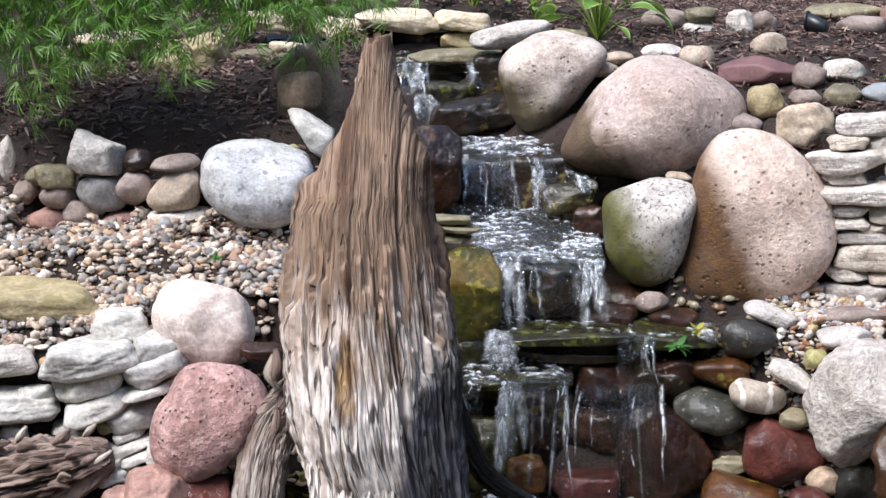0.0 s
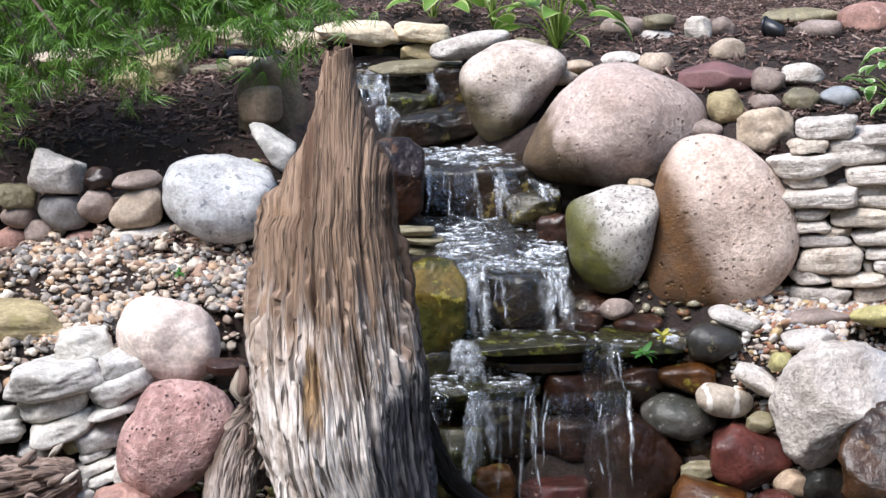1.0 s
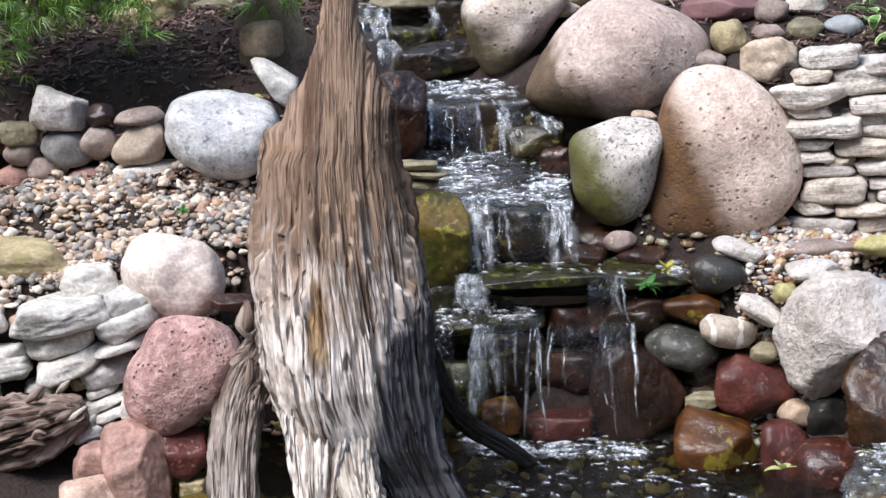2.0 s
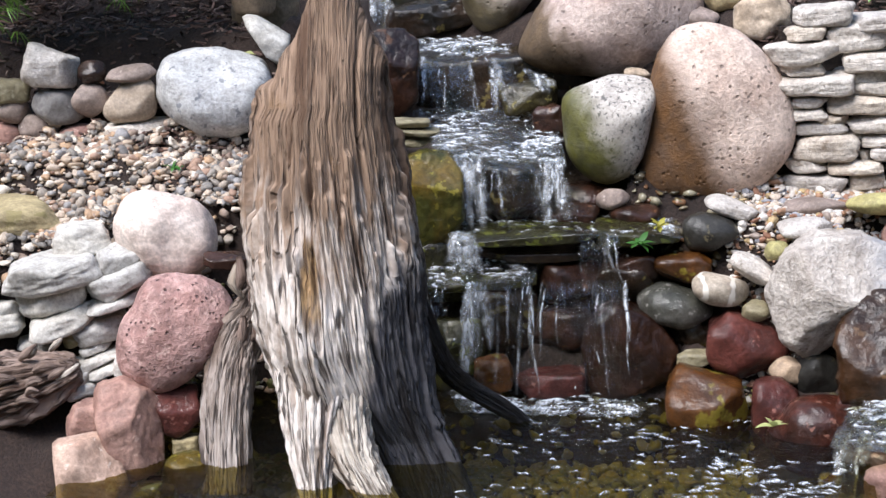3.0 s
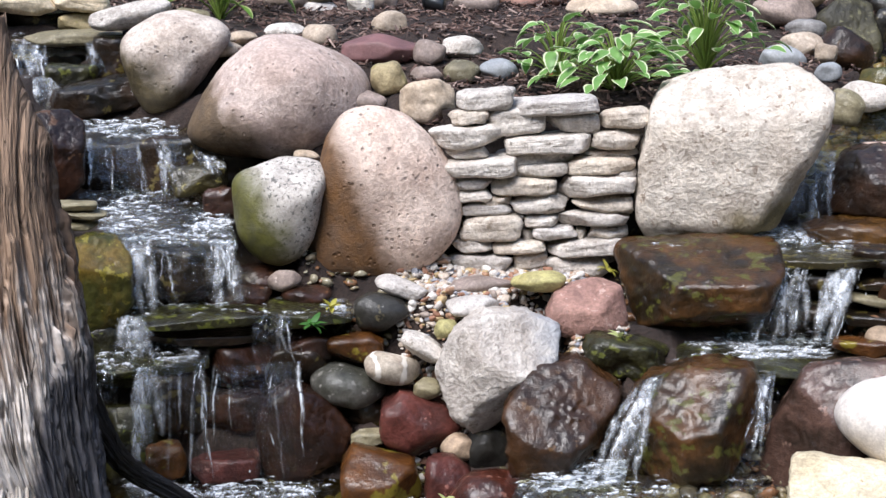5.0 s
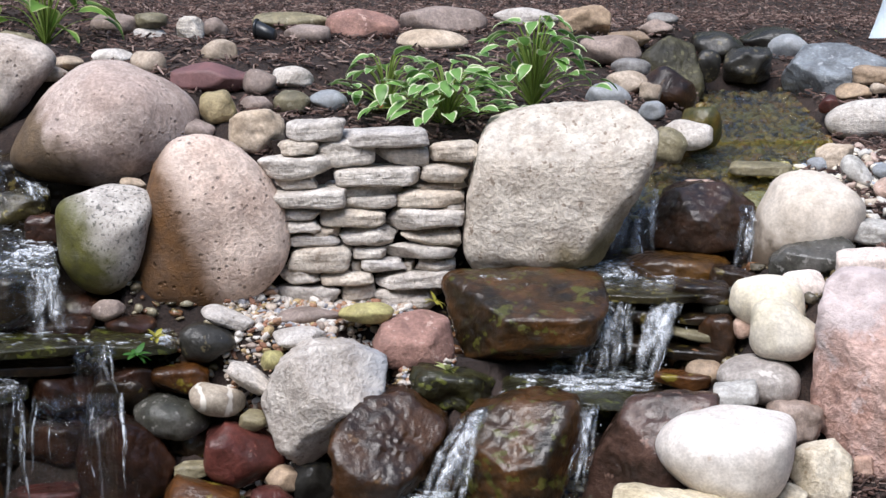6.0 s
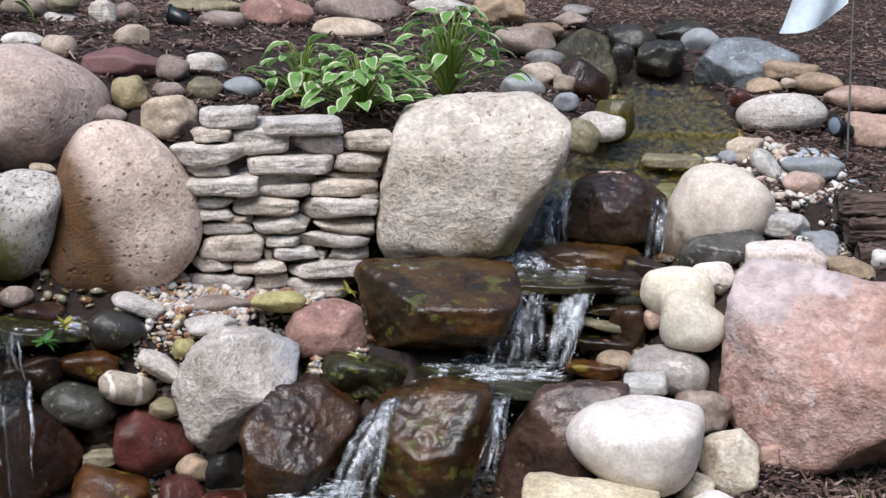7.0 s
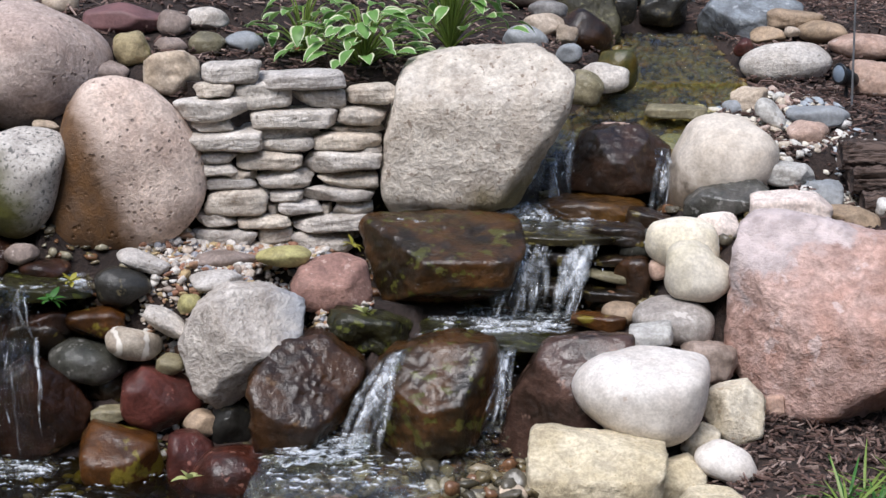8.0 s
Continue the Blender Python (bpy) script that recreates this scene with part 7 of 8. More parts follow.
def plates(angle, z, count, rate, seed, sway):
    """Long narrow plates of split wood: the height of the plate, its own number, and how near its edge lies."""
    ca, sa = math.cos(angle), math.sin(angle)
    c = angle * count / (2 * math.pi) + sway * noise.noise(Vector((ca * 2.5, sa * 2.5, z * 1.1 + seed))) + 0.035 * count * noise.noise(Vector((ca * 7, sa * 7, seed)))
    i = math.floor(c)
    f = c - i
    q = z * rate + 9 * scatter(i % count, 3, seed) + 0.7 * abs(f - 0.5) + 0.15 * noise.noise(Vector((f * 4, z * 30, i)))
    j = math.floor(q)
    end = min(1.0, 8 * (q - j))
    high = scatter(i % count, j, seed) * end + scatter(i % count, j - 1, seed) * (1 - end)
    return high, scatter(i % count, 11, seed), max(0.0, 1 - min(f, 1 - f) / 0.11)


def ridged(angle, z, seed, deep, ragged=1.0):
    """Relief of split weathered wood: flat plates side by side, with sharp narrow cracks between them."""
    c, s = math.cos(angle), math.sin(angle)
    wide, _, gap = plates(angle, z, 24, 2.4, seed, 0.7)
    thin, _, slit = plates(angle, z, 92, 4.5, seed + 5, 1.5)
    low = noise.noise(Vector((c * 2.6, s * 2.6, z * 1.3 + seed)))
    mid = noise.noise(Vector((c * 8, s * 8, z * 3.0 - seed)))
    fibre = abs(noise.noise(Vector((c * 64, s * 64, z * 12)))) + 0.5 * abs(noise.noise(Vector((c * 110, s * 110, z * 26))))
    open_ = smooth_step(noise.noise(Vector((c * 4, s * 4, z * 2.5 + 8))), 0.0, 0.35)
    return deep * (0.34 * low + 0.16 * mid + ragged * (0.5 * (wide - 0.5) + 0.3 * (thin - 0.5)) - (0.06 + 0.9 * open_) * gap * ragged - (0.03 + 0.35 * open_) * slit + 0.42 * ragged * (fibre - 0.25))


# long open cracks of the trunk: angle, foot, top, depth, half width
CRACKS = ((5.42, 0.60, 1.00, 0.030, 0.050), (4.98, 0.56, 0.84, 0.016, 0.022), (4.42, 0.60, 0.95, 0.012, 0.020), (5.02, 0.28, 0.64, 0.030, 0.032),
          (4.22, 0.14, 0.58, 0.022, 0.030), (5.22, 0.12, 0.56, 0.034, 0.040), (4.66, 0.50, 0.66, 0.030, 0.040), (3.85, 0.30, 0.75, 0.016, 0.030), (5.68, 0.20, 0.70, 0.022, 0.040))


def trunk_mesh(origin):
    zl = (-0.12, -0.068, 0.002, 0.071, 0.14, 0.209, 0.277, 0.344, 0.411, 0.477, 0.543, 0.614, 0.80, 0.845, 0.862, 0.880, 0.911, 0.939, 0.972, 1.039, 1.125, 1.168, 1.20)
    left = (-0.955, -0.965, -0.985, -1.000, -1.018, -1.038, -1.058, -1.068, -1.074, -1.081, -1.085, -1.084, -1.062, -1.054, -1.046, -1.008, -0.996, -0.980, -0.960, -0.926, -0.914, -0.908, -0.898)
    zr = (-0.12, -0.003, 0.066, 0.147, 0.256, 0.336, 0.415, 0.48, 0.545, 0.672, 0.798, 0.909, 0.925, 0.946, 0.979, 1.04, 1.101, 1.162, 1.20)
    right = (-0.585, -0.625, -0.655, -0.675, -0.684, -0.689, -0.692, -0.698, -0.707, -0.721, -0.740, -0.746, -0.752, -0.760, -0.776, -0.798, -0.812, -0.823, -0.826)
    even = [k for k, z in enumerate(zl) if not 0.84 < z < 0.89]
    zs, lefts = [zl[k] for k in even], [left[k] for k in even]
    nu, nv = 640, 380
    edge_l, edge_r = np.interp(0.829, zs, lefts) + 0.007, np.interp(0.829, zr, right) - 0.007
    mid, half_width = (edge_l + edge_r) / 2, (edge_r - edge_l) / 2
    verts, flow = [], []
    for j in range(nv):
        z = zl[0] + (zl[-1] - zl[0]) * j / (nv - 1)
        lo, hi = np.interp(z, zs, lefts) + 0.007, np.interp(z, zr, right) - 0.007
        notch = np.interp(z, zl, left) - np.interp(z, zs, lefts)
        rag_l = 0.008 * noise.noise(Vector((z * 20, 1, 0))) + 0.005 * noise.noise(Vector((z * 60, 2, 0)))
        rag_r = 0.007 * noise.noise(Vector((z * 20, 5, 0))) + 0.004 * noise.noise(Vector((z * 60, 6, 0)))
        cx, hw = (lo + hi) / 2, (hi - lo) / 2
        depth = np.interp(z, (-0.12, 0.05, 0.15, 0.30, 0.62, 0.84, 0.98, 1.20), (0.03, 0.05, 0.12, 0.165, 0.180, 0.155, 0.10, 0.05))
        cy = 3.42 + 0.03 * z
        ragged = 0.55 + 0.75 * smooth_step(0.72 - z, 0, 0.25)
        for i in range(nu):
            a = 2 * math.pi * i / nu
            # the grain runs straight up and is cut off where the trunk narrows
            fibre = a
            if z > 0.829:
                fibre = math.copysign(math.acos(min(max((cx + hw * math.cos(a) - mid) / half_width, -1), 1)), math.sin(a)) % (2 * math.pi)
            k = ridged(fibre, z, 4.2, 0.022, ragged) * (0.5 + hw / 0.19 * 0.5)
            # the top is broken off in blunt prongs
            broken = 0.045 * scatter(math.floor(fibre * 3.2 + 0.3), 1, 2) + 0.022 * scatter(math.floor(fibre * 11), 4, 2)
            zz = z - broken * smooth_step(z, 1.02, 1.2)
            # the pale outer layer of the wood has split off above a jagged edge
            _, tooth, _ = plates(a, 0.6, 26, 1.0, 9.0, 1.1)
            _, fang, _ = plates(a, 0.6, 84, 1.0, 4.0, 2.6)
            jag = 0.60 + 0.24 * (tooth - 0.5) + 0.13 * (fang - 0.5)
            layer = 0.017 * smooth_step(jag - z, 0, 0.018)
            for ca, z0, z1, deep, half in CRACKS:
                if z0 < z < z1:
                    off = (fibre - ca - 0.05 * noise.noise(Vector((z * 7, ca, 0)))) / half
                    if abs(off) < 1:
                        k -= deep * (1 - off * off) * min(1, 6 * (z - z0), 6 * (z1 - z))
            # rotten hollows in the front face
            scar = math.exp(-((a - 4.55) / 0.13) ** 2 - ((z - 0.45) / 0.08) ** 2) + 0.8 * math.exp(-((a - 4.62) / 0.12) ** 2 - ((z - 0.60) / 0.045) ** 2)
            # the foot swells into the front root
            swell = math.exp(-((a - 4.36) / 0.42) ** 2) * smooth_step(0.66 - z, 0, 0.3) * smooth_step(z, -0.02, 0.24)
            r = k + layer - 0.032 * scar + (rag_l if math.cos(a) < 0 else rag_r) * abs(math.cos(a)) ** 12
            verts.append((cx + (hw + r) * math.cos(a) + notch * max(0.0, -math.cos(a)) ** 8 - origin[0], cy + (0.72 * (depth + r) + 0.07 * swell) * math.sin(a) - origin[1], zz - origin[2]))
            flow.append((0.18 * math.cos(fibre), 0.18 * math.sin(fibre), z))
    faces = grid_faces(nu, nv, True)
    top = len(verts)
    verts.append((-0.862 - origin[0], 3.455 - origin[1], 1.12 - origin[2]))
    flow.append((0, 0, 1.12))
    base = (nv - 1) * nu
    faces += [(base + i, base + (i + 1) % nu, top) for i in range(nu)]
    return verts, faces, flow


def root_mesh(path, radii, origin, seed, deep=0.014, nu=96, nv=80):
    """A tapered root along a smooth path, with furrows along it."""
    pts, t = np.array(path, float), np.linspace(0, 1, len(path))
    verts, flow = [], []
    long = sum(np.linalg.norm(pts[k + 1] - pts[k]) for k in range(len(pts) - 1))

    def at(s):
        return np.array([np.interp(s, t, pts[:, k]) for k in range(3)])

    def smooth_at(s):
        return sum(at(min(max(s + d, 0), 1)) for d in (-0.12, -0.06, 0, 0.06, 0.12)) / 5

    mean = max(radii) * 1.3
    for j in range(nv):
        s = j / (nv - 1)
        c = smooth_at(s)
        way = Vector(smooth_at(min(s + 0.02, 1)) - smooth_at(max(s - 0.02, 0))).normalized()
        side = way.cross(Vector((0, 1, 0))).normalized()
        out = side.cross(way).normalized()
        r0 = np.interp(s, t, radii)
        for i in range(nu):
            a = 2 * math.pi * i / nu
            r = r0 + ridged(a, s * long * 1.5, seed, deep * min(1, r0 / 0.04))
            p = Vector(c) + side * (r * math.cos(a)) + out * (r * math.sin(a) * 0.85)
            verts.append(tuple(p - Vector(origin)))
            flow.append((mean * math.cos(a) + seed, mean * math.sin(a), s * long))
    faces = grid_faces(nu, nv, True)
    for end in (0, nv - 1):
        k = len(verts)
        verts.append(tuple(Vector(smooth_at(end / (nv - 1))) - Vector(origin)))
        flow.append((seed, 0, long * end / (nv - 1)))
        ring = end * nu
        faces += [(ring + i, ring + (i + 1) % nu, k) for i in range(nu)]
    return verts, faces, flow


def build_stump():
    origin = (-0.88, 3.42, 0.0)
    stump = thing("tree_stump", origin, "tall hollow weathered tree stump, bleached and charred, standing in the pond", "tree stump")
    v, f, flow = trunk_mesh(origin)
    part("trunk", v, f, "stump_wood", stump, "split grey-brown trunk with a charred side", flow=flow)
    roots = (
        (((-0.93, 3.43, 0.50), (-0.93, 3.375, 0.33), (-0.925, 3.33, 0.20), (-0.925, 3.29, 0.10), (-0.912, 3.25, -0.01), (-0.90, 3.21, -0.12)), (0.06, 0.088, 0.082, 0.062, 0.040, 0.030), "stump_wood", 1.3),
        (((-0.895, 3.39, 0.28), (-0.868, 3.33, 0.16), (-0.845, 3.285, 0.075), (-0.805, 3.255, 0.02), (-0.76, 3.225, -0.035), (-0.68, 3.17, -0.12)), (0.05, 0.062, 0.052, 0.042, 0.035, 0.03), "root_wood", 2.1),
        (((-0.76, 3.47, 0.44), (-0.705, 3.52, 0.30), (-0.68, 3.545, 0.19), (-0.63, 3.6, 0.11), (-0.56, 3.65, 0.05), (-0.47, 3.69, -0.03)), (0.03, 0.026, 0.024, 0.022, 0.02, 0.012), "wet_root", 7.1),
        (((-1.08, 3.50, 0.38), (-1.150, 3.49, 0.27), (-1.166, 3.42, 0.13), (-1.155, 3.34, -0.10)), (0.03, 0.052, 0.056, 0.056), "leg_wood", 8.3),
    )
    for path, radii, mat, seed in roots:
        v, f, flow = root_mesh(path, radii, origin, seed, 0.022, 150, 120)
        part("root", v, f, mat, stump, "black wet root" if mat == "wet_root" else "pale split root", flow=flow)
    rng = np.random.default_rng(5)
    for k in range(16):
        # splinters and flakes of rotten bark in the gap beside the trunk
        x, z = -1.075 + rng.uniform(-0.05, 0.05), rng.uniform(0.24, 0.47)
        v, f, flow = root_mesh(((x, 3.46, z), (x + rng.uniform(-0.02, 0.02), 3.45, z - 0.05), (x + rng.uniform(-0.02, 0.02), 3.45, z - 0.09)), (0.006, 0.014, 0.004), origin, k, 0.006, 12, 10)
        part("bark_flake", v, f, "drift_wood" if k % 3 else "root_wood", stump, flow=flow)


build_stump()


def driftwood():
    origin = (-1.72, 3.44, 0.14)
    wood = thing("driftwood", origin, "flaking grey-brown driftwood log lying before the slabs", "driftwood")
    v, f, flow = root_mesh(((-2.05, 3.46, 0.10), (-1.85, 3.42, 0.11), (-1.68, 3.43, 0.14), (-1.52, 3.46, 0.19)), (0.075, 0.085, 0.08, 0.03), origin, 6.6, 0.035, 150, 130)
    part("log", v, f, "drift_wood", wood, flow=flow)
    rng = np.random.default_rng(12)
    for k in range(26):
        # flakes of bark that lift off the log
        x = rng.uniform(-1.95, -1.54)
        z = 0.12 + (x + 1.95) * 0.14 + rng.uniform(-0.05, 0.075)
        y = 3.36 + 0.05 * abs(z - 0.15) / 0.07
        long = rng.uniform(0.03, 0.08)
        v, f, flow = root_mesh(((x, y, z), (x + long * 0.5, y - 0.012, z + 0.02), (x + long, y - rng.uniform(0, 0.02), z + rng.uniform(0.01, 0.05))), (0.006, rng.uniform(0.008, 0.016), 0.003), origin, k + 0.5, 0.008, 12, 12)
        part("bark_flake", v, f, "drift_wood" if k % 3 else "root_wood", wood, flow=flow)


driftwood()


def timber():
    for k, (y, z) in enumerate(((4.09, 0.715), (4.045, 0.655), (4.0, 0.595))):
        origin = (2.1, y, z)
        v, f, flow = root_mesh(((1.835 + 0.02 * k, y, z), (1.95, y - 0.01, z + 0.003), (2.2, y - 0.05, z + 0.006), (2.6, y - 0.1, z + 0.01)), (0.034, 0.04, 0.042, 0.042), origin, 2.4 + k, 0.022, 70, 100)
        ob = new("log", mesh_of("log", v, f, "tie_wood", flow=flow))
        ob.matrix_basis = Matrix.Translation(origin)
        tagged(ob, "dark weathered grooved log edging the mulch", "log", "edging logs")


timber()


# ---------------------------------------------------------------- plants
def blade(length, width, droop, seed, cup=0.25, nu=7, nv=10):
    """A pointed oval leaf that starts at the origin, runs along +x and bends down."""
    verts, uvs = [], []
    rng = np.random.default_rng(seed)
    ph = rng.uniform(0, 6)
    for j in range(nv):
        s = j / (nv - 1)
        w = width * 0.5 * (math.sin(math.pi * min(1, s ** 0.75)) ** 0.8 if 0 < s < 1 else 0.02)
        ang = droop * s
        x = length * (math.sin(ang) / droop if droop > 0.01 else s)
        z = -length * ((1 - math.cos(ang)) / droop if droop > 0.01 else 0)
        for i in range(nu):
            u = 2 * i / (nu - 1) - 1
            verts.append((x, u * w, z + cup * w * abs(u) ** 1.5 + 0.05 * w * math.sin(9 * s + 3 * u + ph)))
            uvs.append((u, s))
    return np.array(verts), grid_faces(nu, nv), uvs


def leaf_data(name, length, width, droop, seed, mat):
    v, f, uv = blade(length, width, droop, seed)
    me = mesh_of(name, v, f, mat)
    layer = me.uv_layers.new(name="UVMap")
    for loop in me.loops:
        layer.data[loop.index].uv = uv[loop.vertex_index]
    return me


HOSTA = [leaf_data("leaf", L, w, d, k, "hosta_leaf") for k, (L, w, d) in enumerate(((0.085, 0.046, 0.7), (0.078, 0.042, 1.0), (0.072, 0.044, 1.2), (0.09, 0.040, 0.5), (0.062, 0.036, 0.9)))]
GREEN = [leaf_data("leaf", L, w, d, k + 9, "hosta_green") for k, (L, w, d) in enumerate(((0.14, 0.07, 0.9), (0.12, 0.06, 1.2), (0.15, 0.06, 0.6)))]


def tube(a, b, c, r, n=6, m=8):
    """A thin stalk from a over b to c."""
    a, b, c = (np.array(p, float) for p in (a, b, c))
    verts = []
    for j in range(m):
        s = j / (m - 1)
        p = (1 - s) ** 2 * a + 2 * s * (1 - s) * b + s * s * c
        for i in range(n):
            t = 2 * math.pi * i / n
            rr = r * (1 - 0.5 * s)
            verts.append(p + (rr * math.cos(t), rr * math.sin(t), 0.3 * rr * math.sin(t)))
    return verts, grid_faces(n, m, True)


def hosta(place, reach, height, count, leaves, label, seed, stalk="stalk_green"):
    rng = np.random.default_rng(seed)
    plant = thing("hosta_plant", place, label, "hosta plant", "hostas in the bed")
    for k in range(count):
        a = k * 2.4 + rng.uniform(-0.3, 0.3)
        out = reach * (0.25 + 0.75 * ((k + 0.5) / count)) * rng.uniform(0.8, 1.1)
        up = height * (1.0 - 0.72 * ((k + 0.5) / count)) * rng.uniform(0.85, 1.15)
        tip = Vector((math.cos(a) * out, math.sin(a) * out, max(up, 0.02)))
        part("stalk", *tube((0, 0, 0), tip * 0.4 + Vector((0, 0, up * 0.7)), tip, 0.004), stalk, plant)
        me = leaves[int(rng.integers(len(leaves)))]
        ob = new("leaf", me)
        ob.matrix_basis = pose(*tip, rng.uniform(-25, 25), rng.uniform(-38, 22), math.degrees(a) + rng.uniform(-25, 25)) @ Matrix.Scale(rng.uniform(0.8, 1.12), 4)
        ob.parent = plant
    return plant


hosta((0.60, 4.54, 0.875), 0.21, 0.17, 78, HOSTA, "green hosta with cream-edged leaves spilling over the stone wall", 1)
hosta((0.88, 4.72, 0.915), 0.21, 0.25, 54, HOSTA, "upright green hosta with cream-edged leaves", 2)
hosta((0.44, 4.66, 0.895), 0.17, 0.18, 30, HOSTA, "small green hosta with cream-edged leaves", 3)
hosta((-0.60, 5.42, 1.02), 0.20, 0.24, 24, GREEN, "fresh green hosta with narrow pale leaf edges", 4)
hosta((-1.10, 5.85, 1.10), 0.13, 0.14, 7, GREEN, "small bright green hosta in the mulch", 5)
hosta((-0.88, 5.85, 1.08), 0.12, 0.20, 9, GREEN, "small upright green hosta in the mulch", 6)


def maple():
    """A laceleaf maple: limbs that arch over from a trunk beside the bank and weep, with finely cut leaves."""
    rng = np.random.default_rng(8)
    root = Vector((-2.55, 4.5, float(ground_height(-2.55, 4.5))))
    tree = thing("laceleaf_maple", root, "weeping laceleaf maple with finely cut fresh green foliage", "tree")
    v, f, _ = root_mesh((root, root + Vector((0.02, 0, 0.3)), root + Vector((0.1, -0.02, 0.62)), root + Vector((0.2, -0.04, 0.85))), (0.05, 0.04, 0.03, 0.02), root, 3, 0.008, 20, 20)
    part("trunk", v, f, "twig", tree)
    crown = root + Vector((0.15, -0.03, 0.8))
    tips = [(-1.93, 4.02, 0.99), (-1.86, 4.12, 1.06), (-1.72, 4.05, 1.07), (-1.62, 4.18, 1.03), (-1.55, 4.10, 1.08), (-1.42, 4.22, 1.13), (-1.30, 4.26, 1.15), (-1.22, 4.34, 1.15),
            (-2.0, 4.3, 1.05), (-1.8, 4.35, 1.12), (-1.5, 4.4, 1.17), (-2.1, 4.05, 1.08), (-1.35, 4.45, 1.2), (-1.68, 4.42, 1.16), (-1.15, 4.42, 1.22), (-2.2, 4.2, 1.1), (-1.95, 4.5, 1.2), (-1.13, 4.30, 1.13), (-1.20, 4.25, 1.10), (-1.06, 4.36, 1.17)]
    lobes, twigs = [], []
    for k, tip in enumerate(tips):
        tip = Vector(tip) + Vector((0, 0, 0.055 if tip[0] > -1.85 else 0.02))
        top = crown.lerp(tip, 0.55) + Vector((0, 0, 0.16))
        v, f = tube(crown - root, top - root, tip - root, 0.009, 6, 12)
        twigs.append((v, f))
        for n in range(190):
            s = rng.uniform(0.3, 1.0) ** 0.7
            p = crown * (1 - s) ** 2 + top * (2 * s * (1 - s)) + tip * (s * s)
            p = p + Vector(rng.normal(size=3) * (0.045, 0.05, 0.03)) - Vector((0, 0, abs(rng.normal()) * 0.035))
            head = rng.uniform(0, 6.283)
            m = Euler((rng.normal() * 0.5, rng.normal() * 0.5, head)).to_matrix()
            for b in range(7):
                a = (b - 3) * 0.36 + rng.normal() * 0.06
                length = rng.uniform(0.035, 0.062) * (1 - 0.09 * abs(b - 3))
                w = 0.0014
                d = Vector((math.cos(a), math.sin(a), 0))
                n2 = Vector((-d.y, d.x, 0))
                hang = 0.9 + 0.5 * rng.uniform()
                pts = []
                for q, ww in ((0.0, 0.4), (0.4, 1.0), (0.75, 0.9), (1.0, 0.1)):
                    c = d * (length * q) - Vector((0, 0, hang * length * q * q * 0.8))
                    pts += [m @ (c + n2 * w * ww) + p - root, m @ (c - n2 * w * ww) + p - root]
                lobes.append((np.array([tuple(q) for q in pts]), [(0, 1, 3, 2), (2, 3, 5, 4), (4, 5, 7, 6)]))
    for v, f in twigs:
        part("branch", v, f, "twig", tree)
    verts = np.concatenate([v for v, _ in lobes])
    faces = np.concatenate([np.array(f) + 8 * k for k, (_, f) in enumerate(lobes)])
    part("crown", verts, faces, "maple_leaf", tree, "drooping finely cut green leaves")


maple()


def sprig(place, size, count, mat, label, seed, name="weed", width=0.35, piece="leaf"):
    """A tuft of small pointed leaves."""
    rng = np.random.default_rng(seed)
    tuft = thing(name, place, label, "plant")
    for k in range(count):
        v, f, _ = blade(size * rng.uniform(0.6, 1.1), size * width, rng.uniform(0.3, 1.3), seed + k, 0.2, 3, 6)
        m = np.array(Euler((rng.normal() * 0.3, -rng.uniform(0.0, 1.1), k * 2.4)).to_matrix())
        part(piece, v @ m.T, f, mat, tuft)
    return tuft


sprig((-0.233, 3.90, 0.385), 0.045, 12, "weed_leaf", "small green weed growing at the lip of the fall", 21)
sprig((-0.185, 3.94, 0.42), 0.04, 8, "fallen_leaf", "small yellow-green weed at the lip of the fall", 22)
sprig((0.515, 4.02, 0.49), 0.035, 7, "fallen_leaf", "small yellow-green seedling by the wall", 23)
sprig((0.525, 3.84, 0.36), 0.045, 6, "pale_leaf", "small bright seedling between wet stones", 24)
sprig((0.09, 3.55, 0.05), 0.05, 6, "pale_leaf", "pale leafy twig caught on a wet stone", 25, "fallen_twig")
sprig((-1.60, 4.22, 0.77), 0.035, 6, "weed_leaf", "small green seedling in the mulch", 26)
sprig((-1.42, 3.9, 0.58), 0.03, 7, "weed_leaf", "small green seedling in the gravel", 27)
for k, (x, y) in enumerate(((1.50, 3.12), (1.56, 3.16), (1.61, 3.10), (1.54, 3.06), (1.66, 3.15), (1.47, 3.05))):
    sprig((x, y, float(ground_height(x, y))), 0.15, 20, "weed_leaf" if k % 3 == 0 else "stalk_green", "tuft of fresh green grass in the mulch", 30 + k, "grass_tuft", 0.045, "blade")


def litter(spots, mat, label, seed):
    rng = np.random.default_rng(seed)
    for x, y in spots:
        v, f, _ = blade(0.035, 0.018, 0.5, seed, 0.3, 3, 5)
        ob = new("fallen_leaf", mesh_of("fallen_leaf", v, f, mat))
        ob.matrix_basis = pose(x, y, float(ground_height(x, y)) + 0.018, rng.uniform(-20, 20), rng.uniform(-25, 10), rng.uniform(0, 360))
        tagged(ob, label, "leaf", "fallen leaves")


litter(((-1.48, 4.45), (-1.75, 4.3), (-1.3, 4.35), (-1.62, 4.6), (0.42, 4.62), (0.36, 4.58), (2.3, 5.3)), "brown_leaf", "dry reddish brown fallen leaf on the mulch", 3)
litter(((-1.33, 4.28), (-1.55, 4.5), (1.9, 6.2), (2.2, 6.4), (2.4, 5.9), (2.5, 6.6)), "pale_leaf", "pale dry fallen leaf on the mulch", 4)


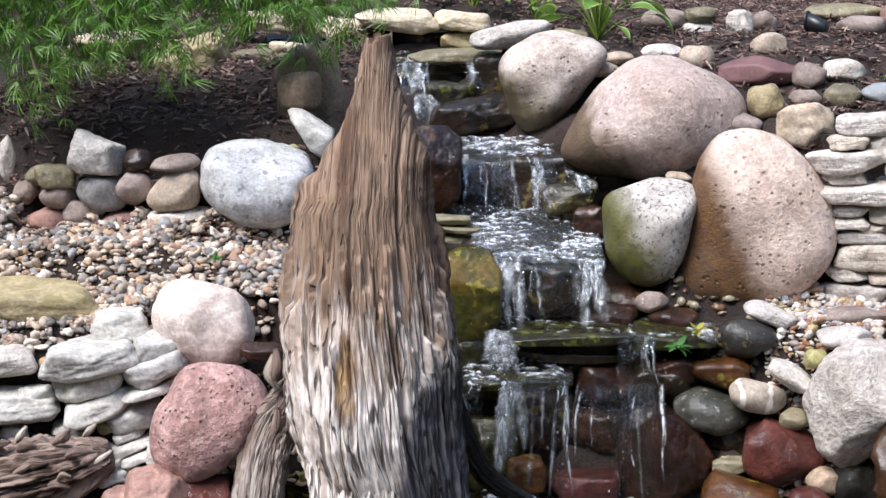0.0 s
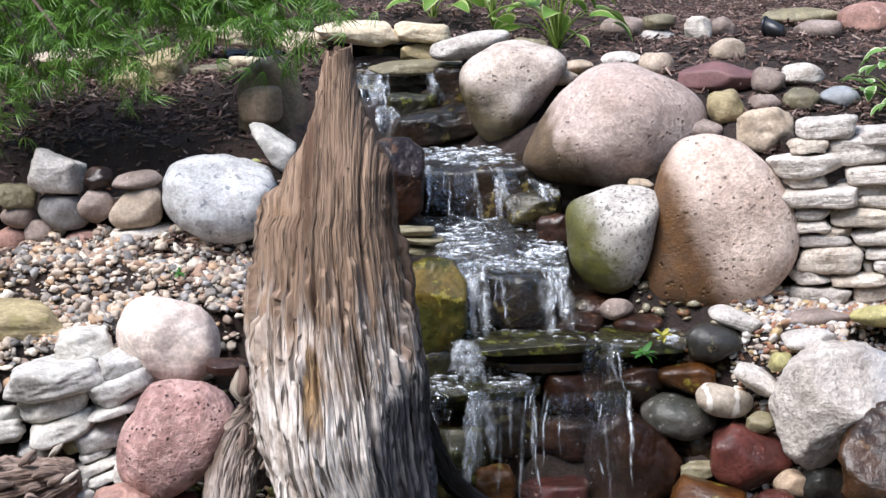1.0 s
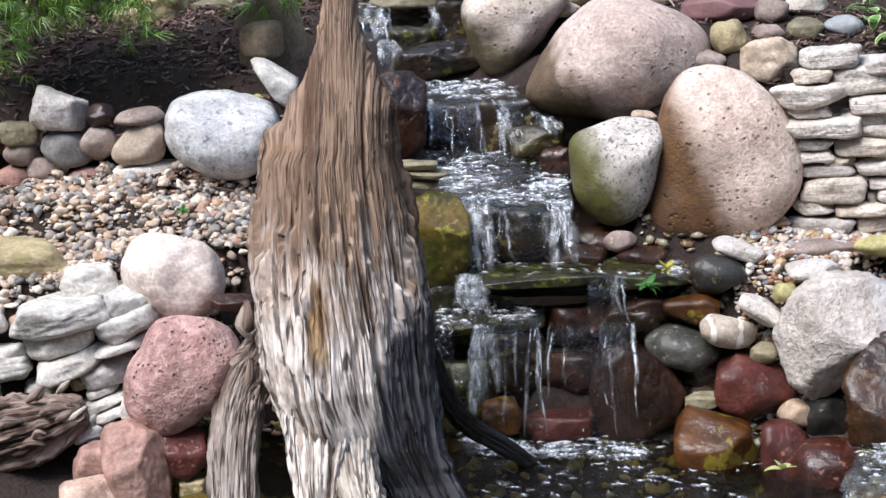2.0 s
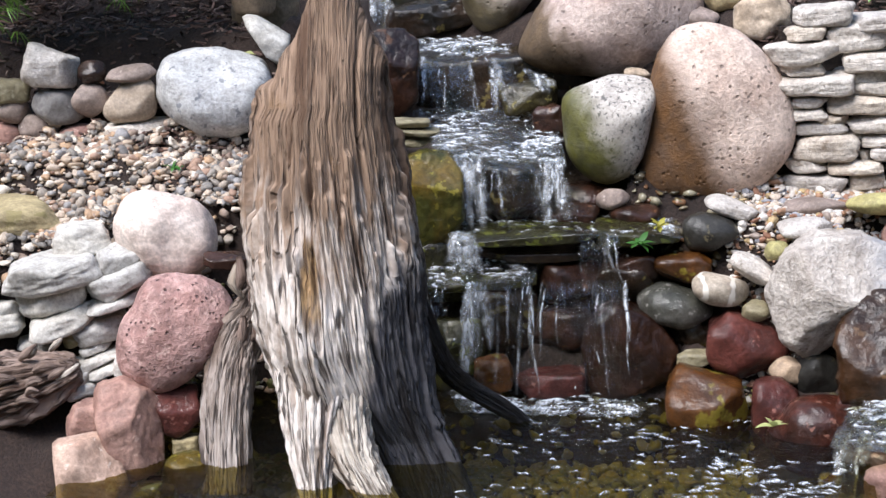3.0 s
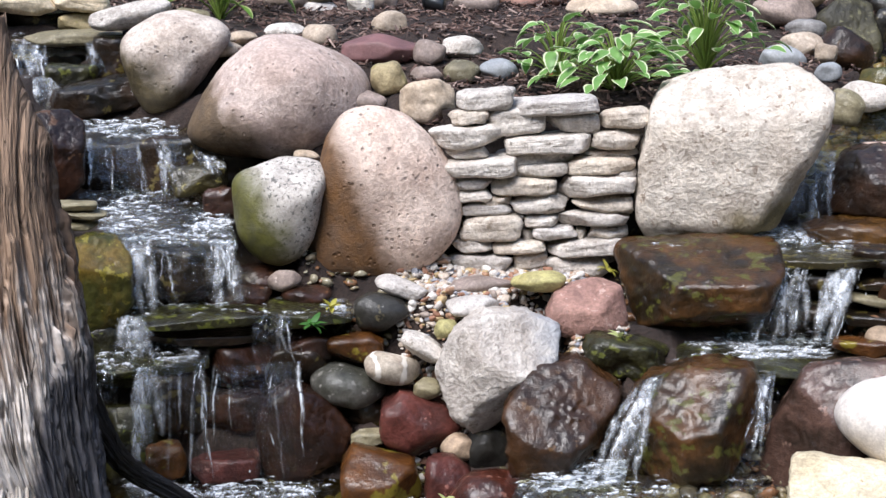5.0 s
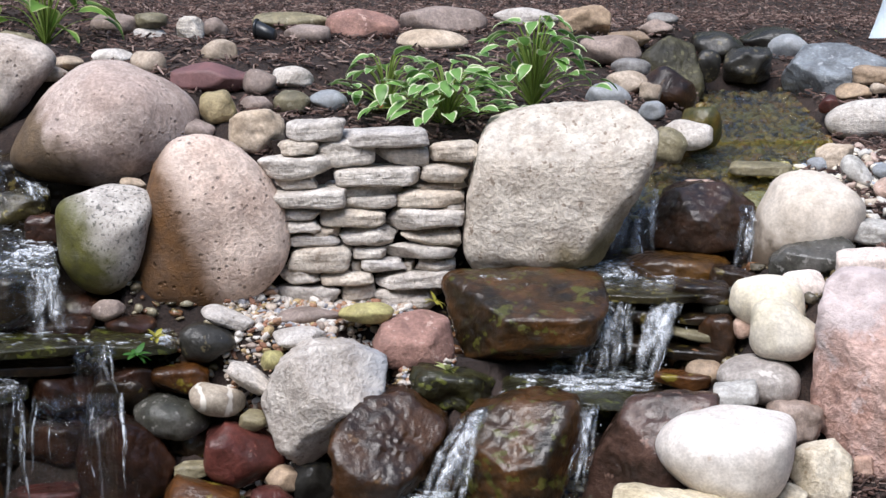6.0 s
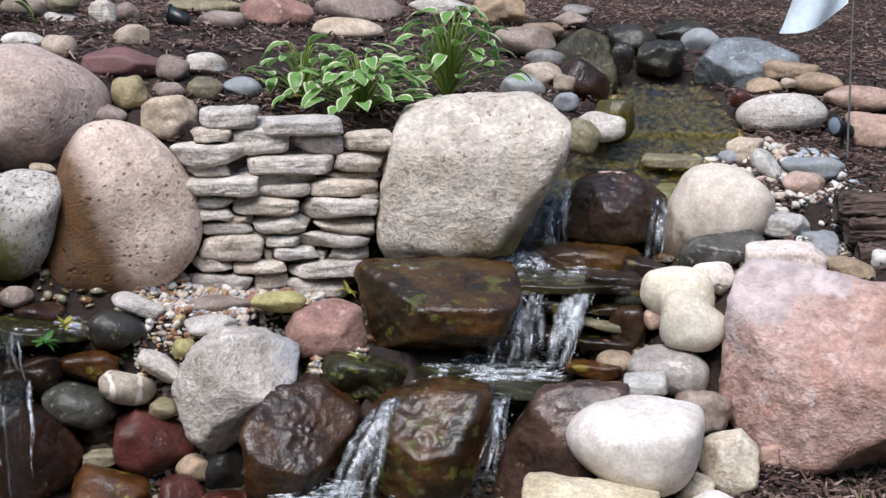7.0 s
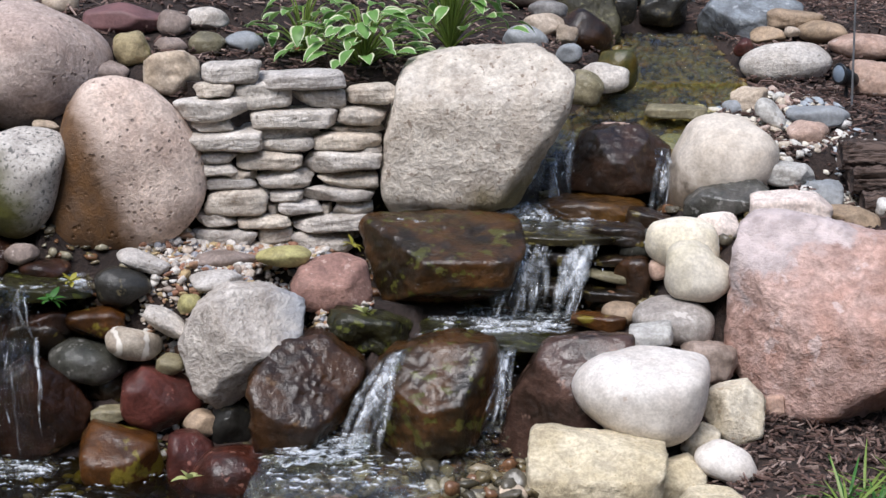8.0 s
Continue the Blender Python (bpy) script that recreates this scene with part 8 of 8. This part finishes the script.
# ---------------------------------------------------------------- fittings
def flag():
    base = (2.06, 4.5, float(ground_height(2.06, 4.5)) - 0.05)
    ob = thing("garden_flag", base, "pale blue cloth garden flag hanging from a thin grey metal stake", "garden flag")
    top = Vector((2.018 - base[0], 0, 1.45 - base[2]))
    v, f = tube((0, 0, 0), tuple(top * 0.5), tuple(top), 0.0042, 8, 12)
    part("stake", v, f, "stake_metal", ob)
    v, f = tube(tuple(top), tuple(top + Vector((-0.1, 0, 0.02))), tuple(top + Vector((-0.24, 0, 0))), 0.004, 8, 8)
    part("arm", v, f, "stake_metal", ob)
    nu, nv = 24, 24
    verts = []
    for k in range(2):
        for j in range(nv):
            s = j / (nv - 1)
            for i in range(nu):
                u = i / (nu - 1)
                low = 1.152 + 0.095 * u ** 2.2
                x = 2.016 - 0.145 * (1 - u) - 0.055 * s * s * (1 - u)
                z = 1.45 + (low - 1.45) * s
                y = 4.5 + 0.014 * math.sin(u * 7 + s * 2) * s + k * 0.002
                verts.append((x - base[0], y - base[1], z - base[2]))
    faces = grid_faces(nu, nv)
    faces += [tuple(i + nu * nv for i in q[::-1]) for q in grid_faces(nu, nv)]
    part("cloth", verts, faces, "flag_cloth", ob, "faded pale blue cloth")


flag()


def spot_lamp(place, yaw, label):
    ob = thing("garden_spotlight", place, label, "garden light", "garden spotlights")
    ob.matrix_basis = pose(*place, 0, 0, yaw)
    for name, r0, r1, x0, x1, mat in (("housing", 0.022, 0.030, -0.035, 0.03, "lamp_black"), ("rim", 0.034, 0.034, 0.028, 0.04, "lamp_black"), ("lens", 0.027, 0.027, 0.036, 0.0415, "lamp_glass")):
        n, verts = 24, []
        for x, r in ((x0, r0 * 0.8), (x0 + 0.004, r0), (x1 - 0.003, r1), (x1, r1 * 0.9)):
            verts += [(x * 0.94, r * math.cos(2 * math.pi * i / n), r * math.sin(2 * math.pi * i / n) + 0.04 + x * 0.3) for i in range(n)]
        faces = grid_faces(n, 4, True) + [tuple(range(n - 1, -1, -1)), tuple(range(3 * n, 4 * n))]
        part(name, verts, faces, mat, ob)
    v, f = tube((0, 0, -0.06), (0, 0, 0), (0, 0, 0.03), 0.008, 8, 6)
    part("spike", v, f, "lamp_black", ob)


spot_lamp((2.125, 4.7, 0.815), 200, "small black garden spotlight among pebbles")
spot_lamp((0.11, 5.4, 1.04), 160, "small black garden spotlight in the mulch")
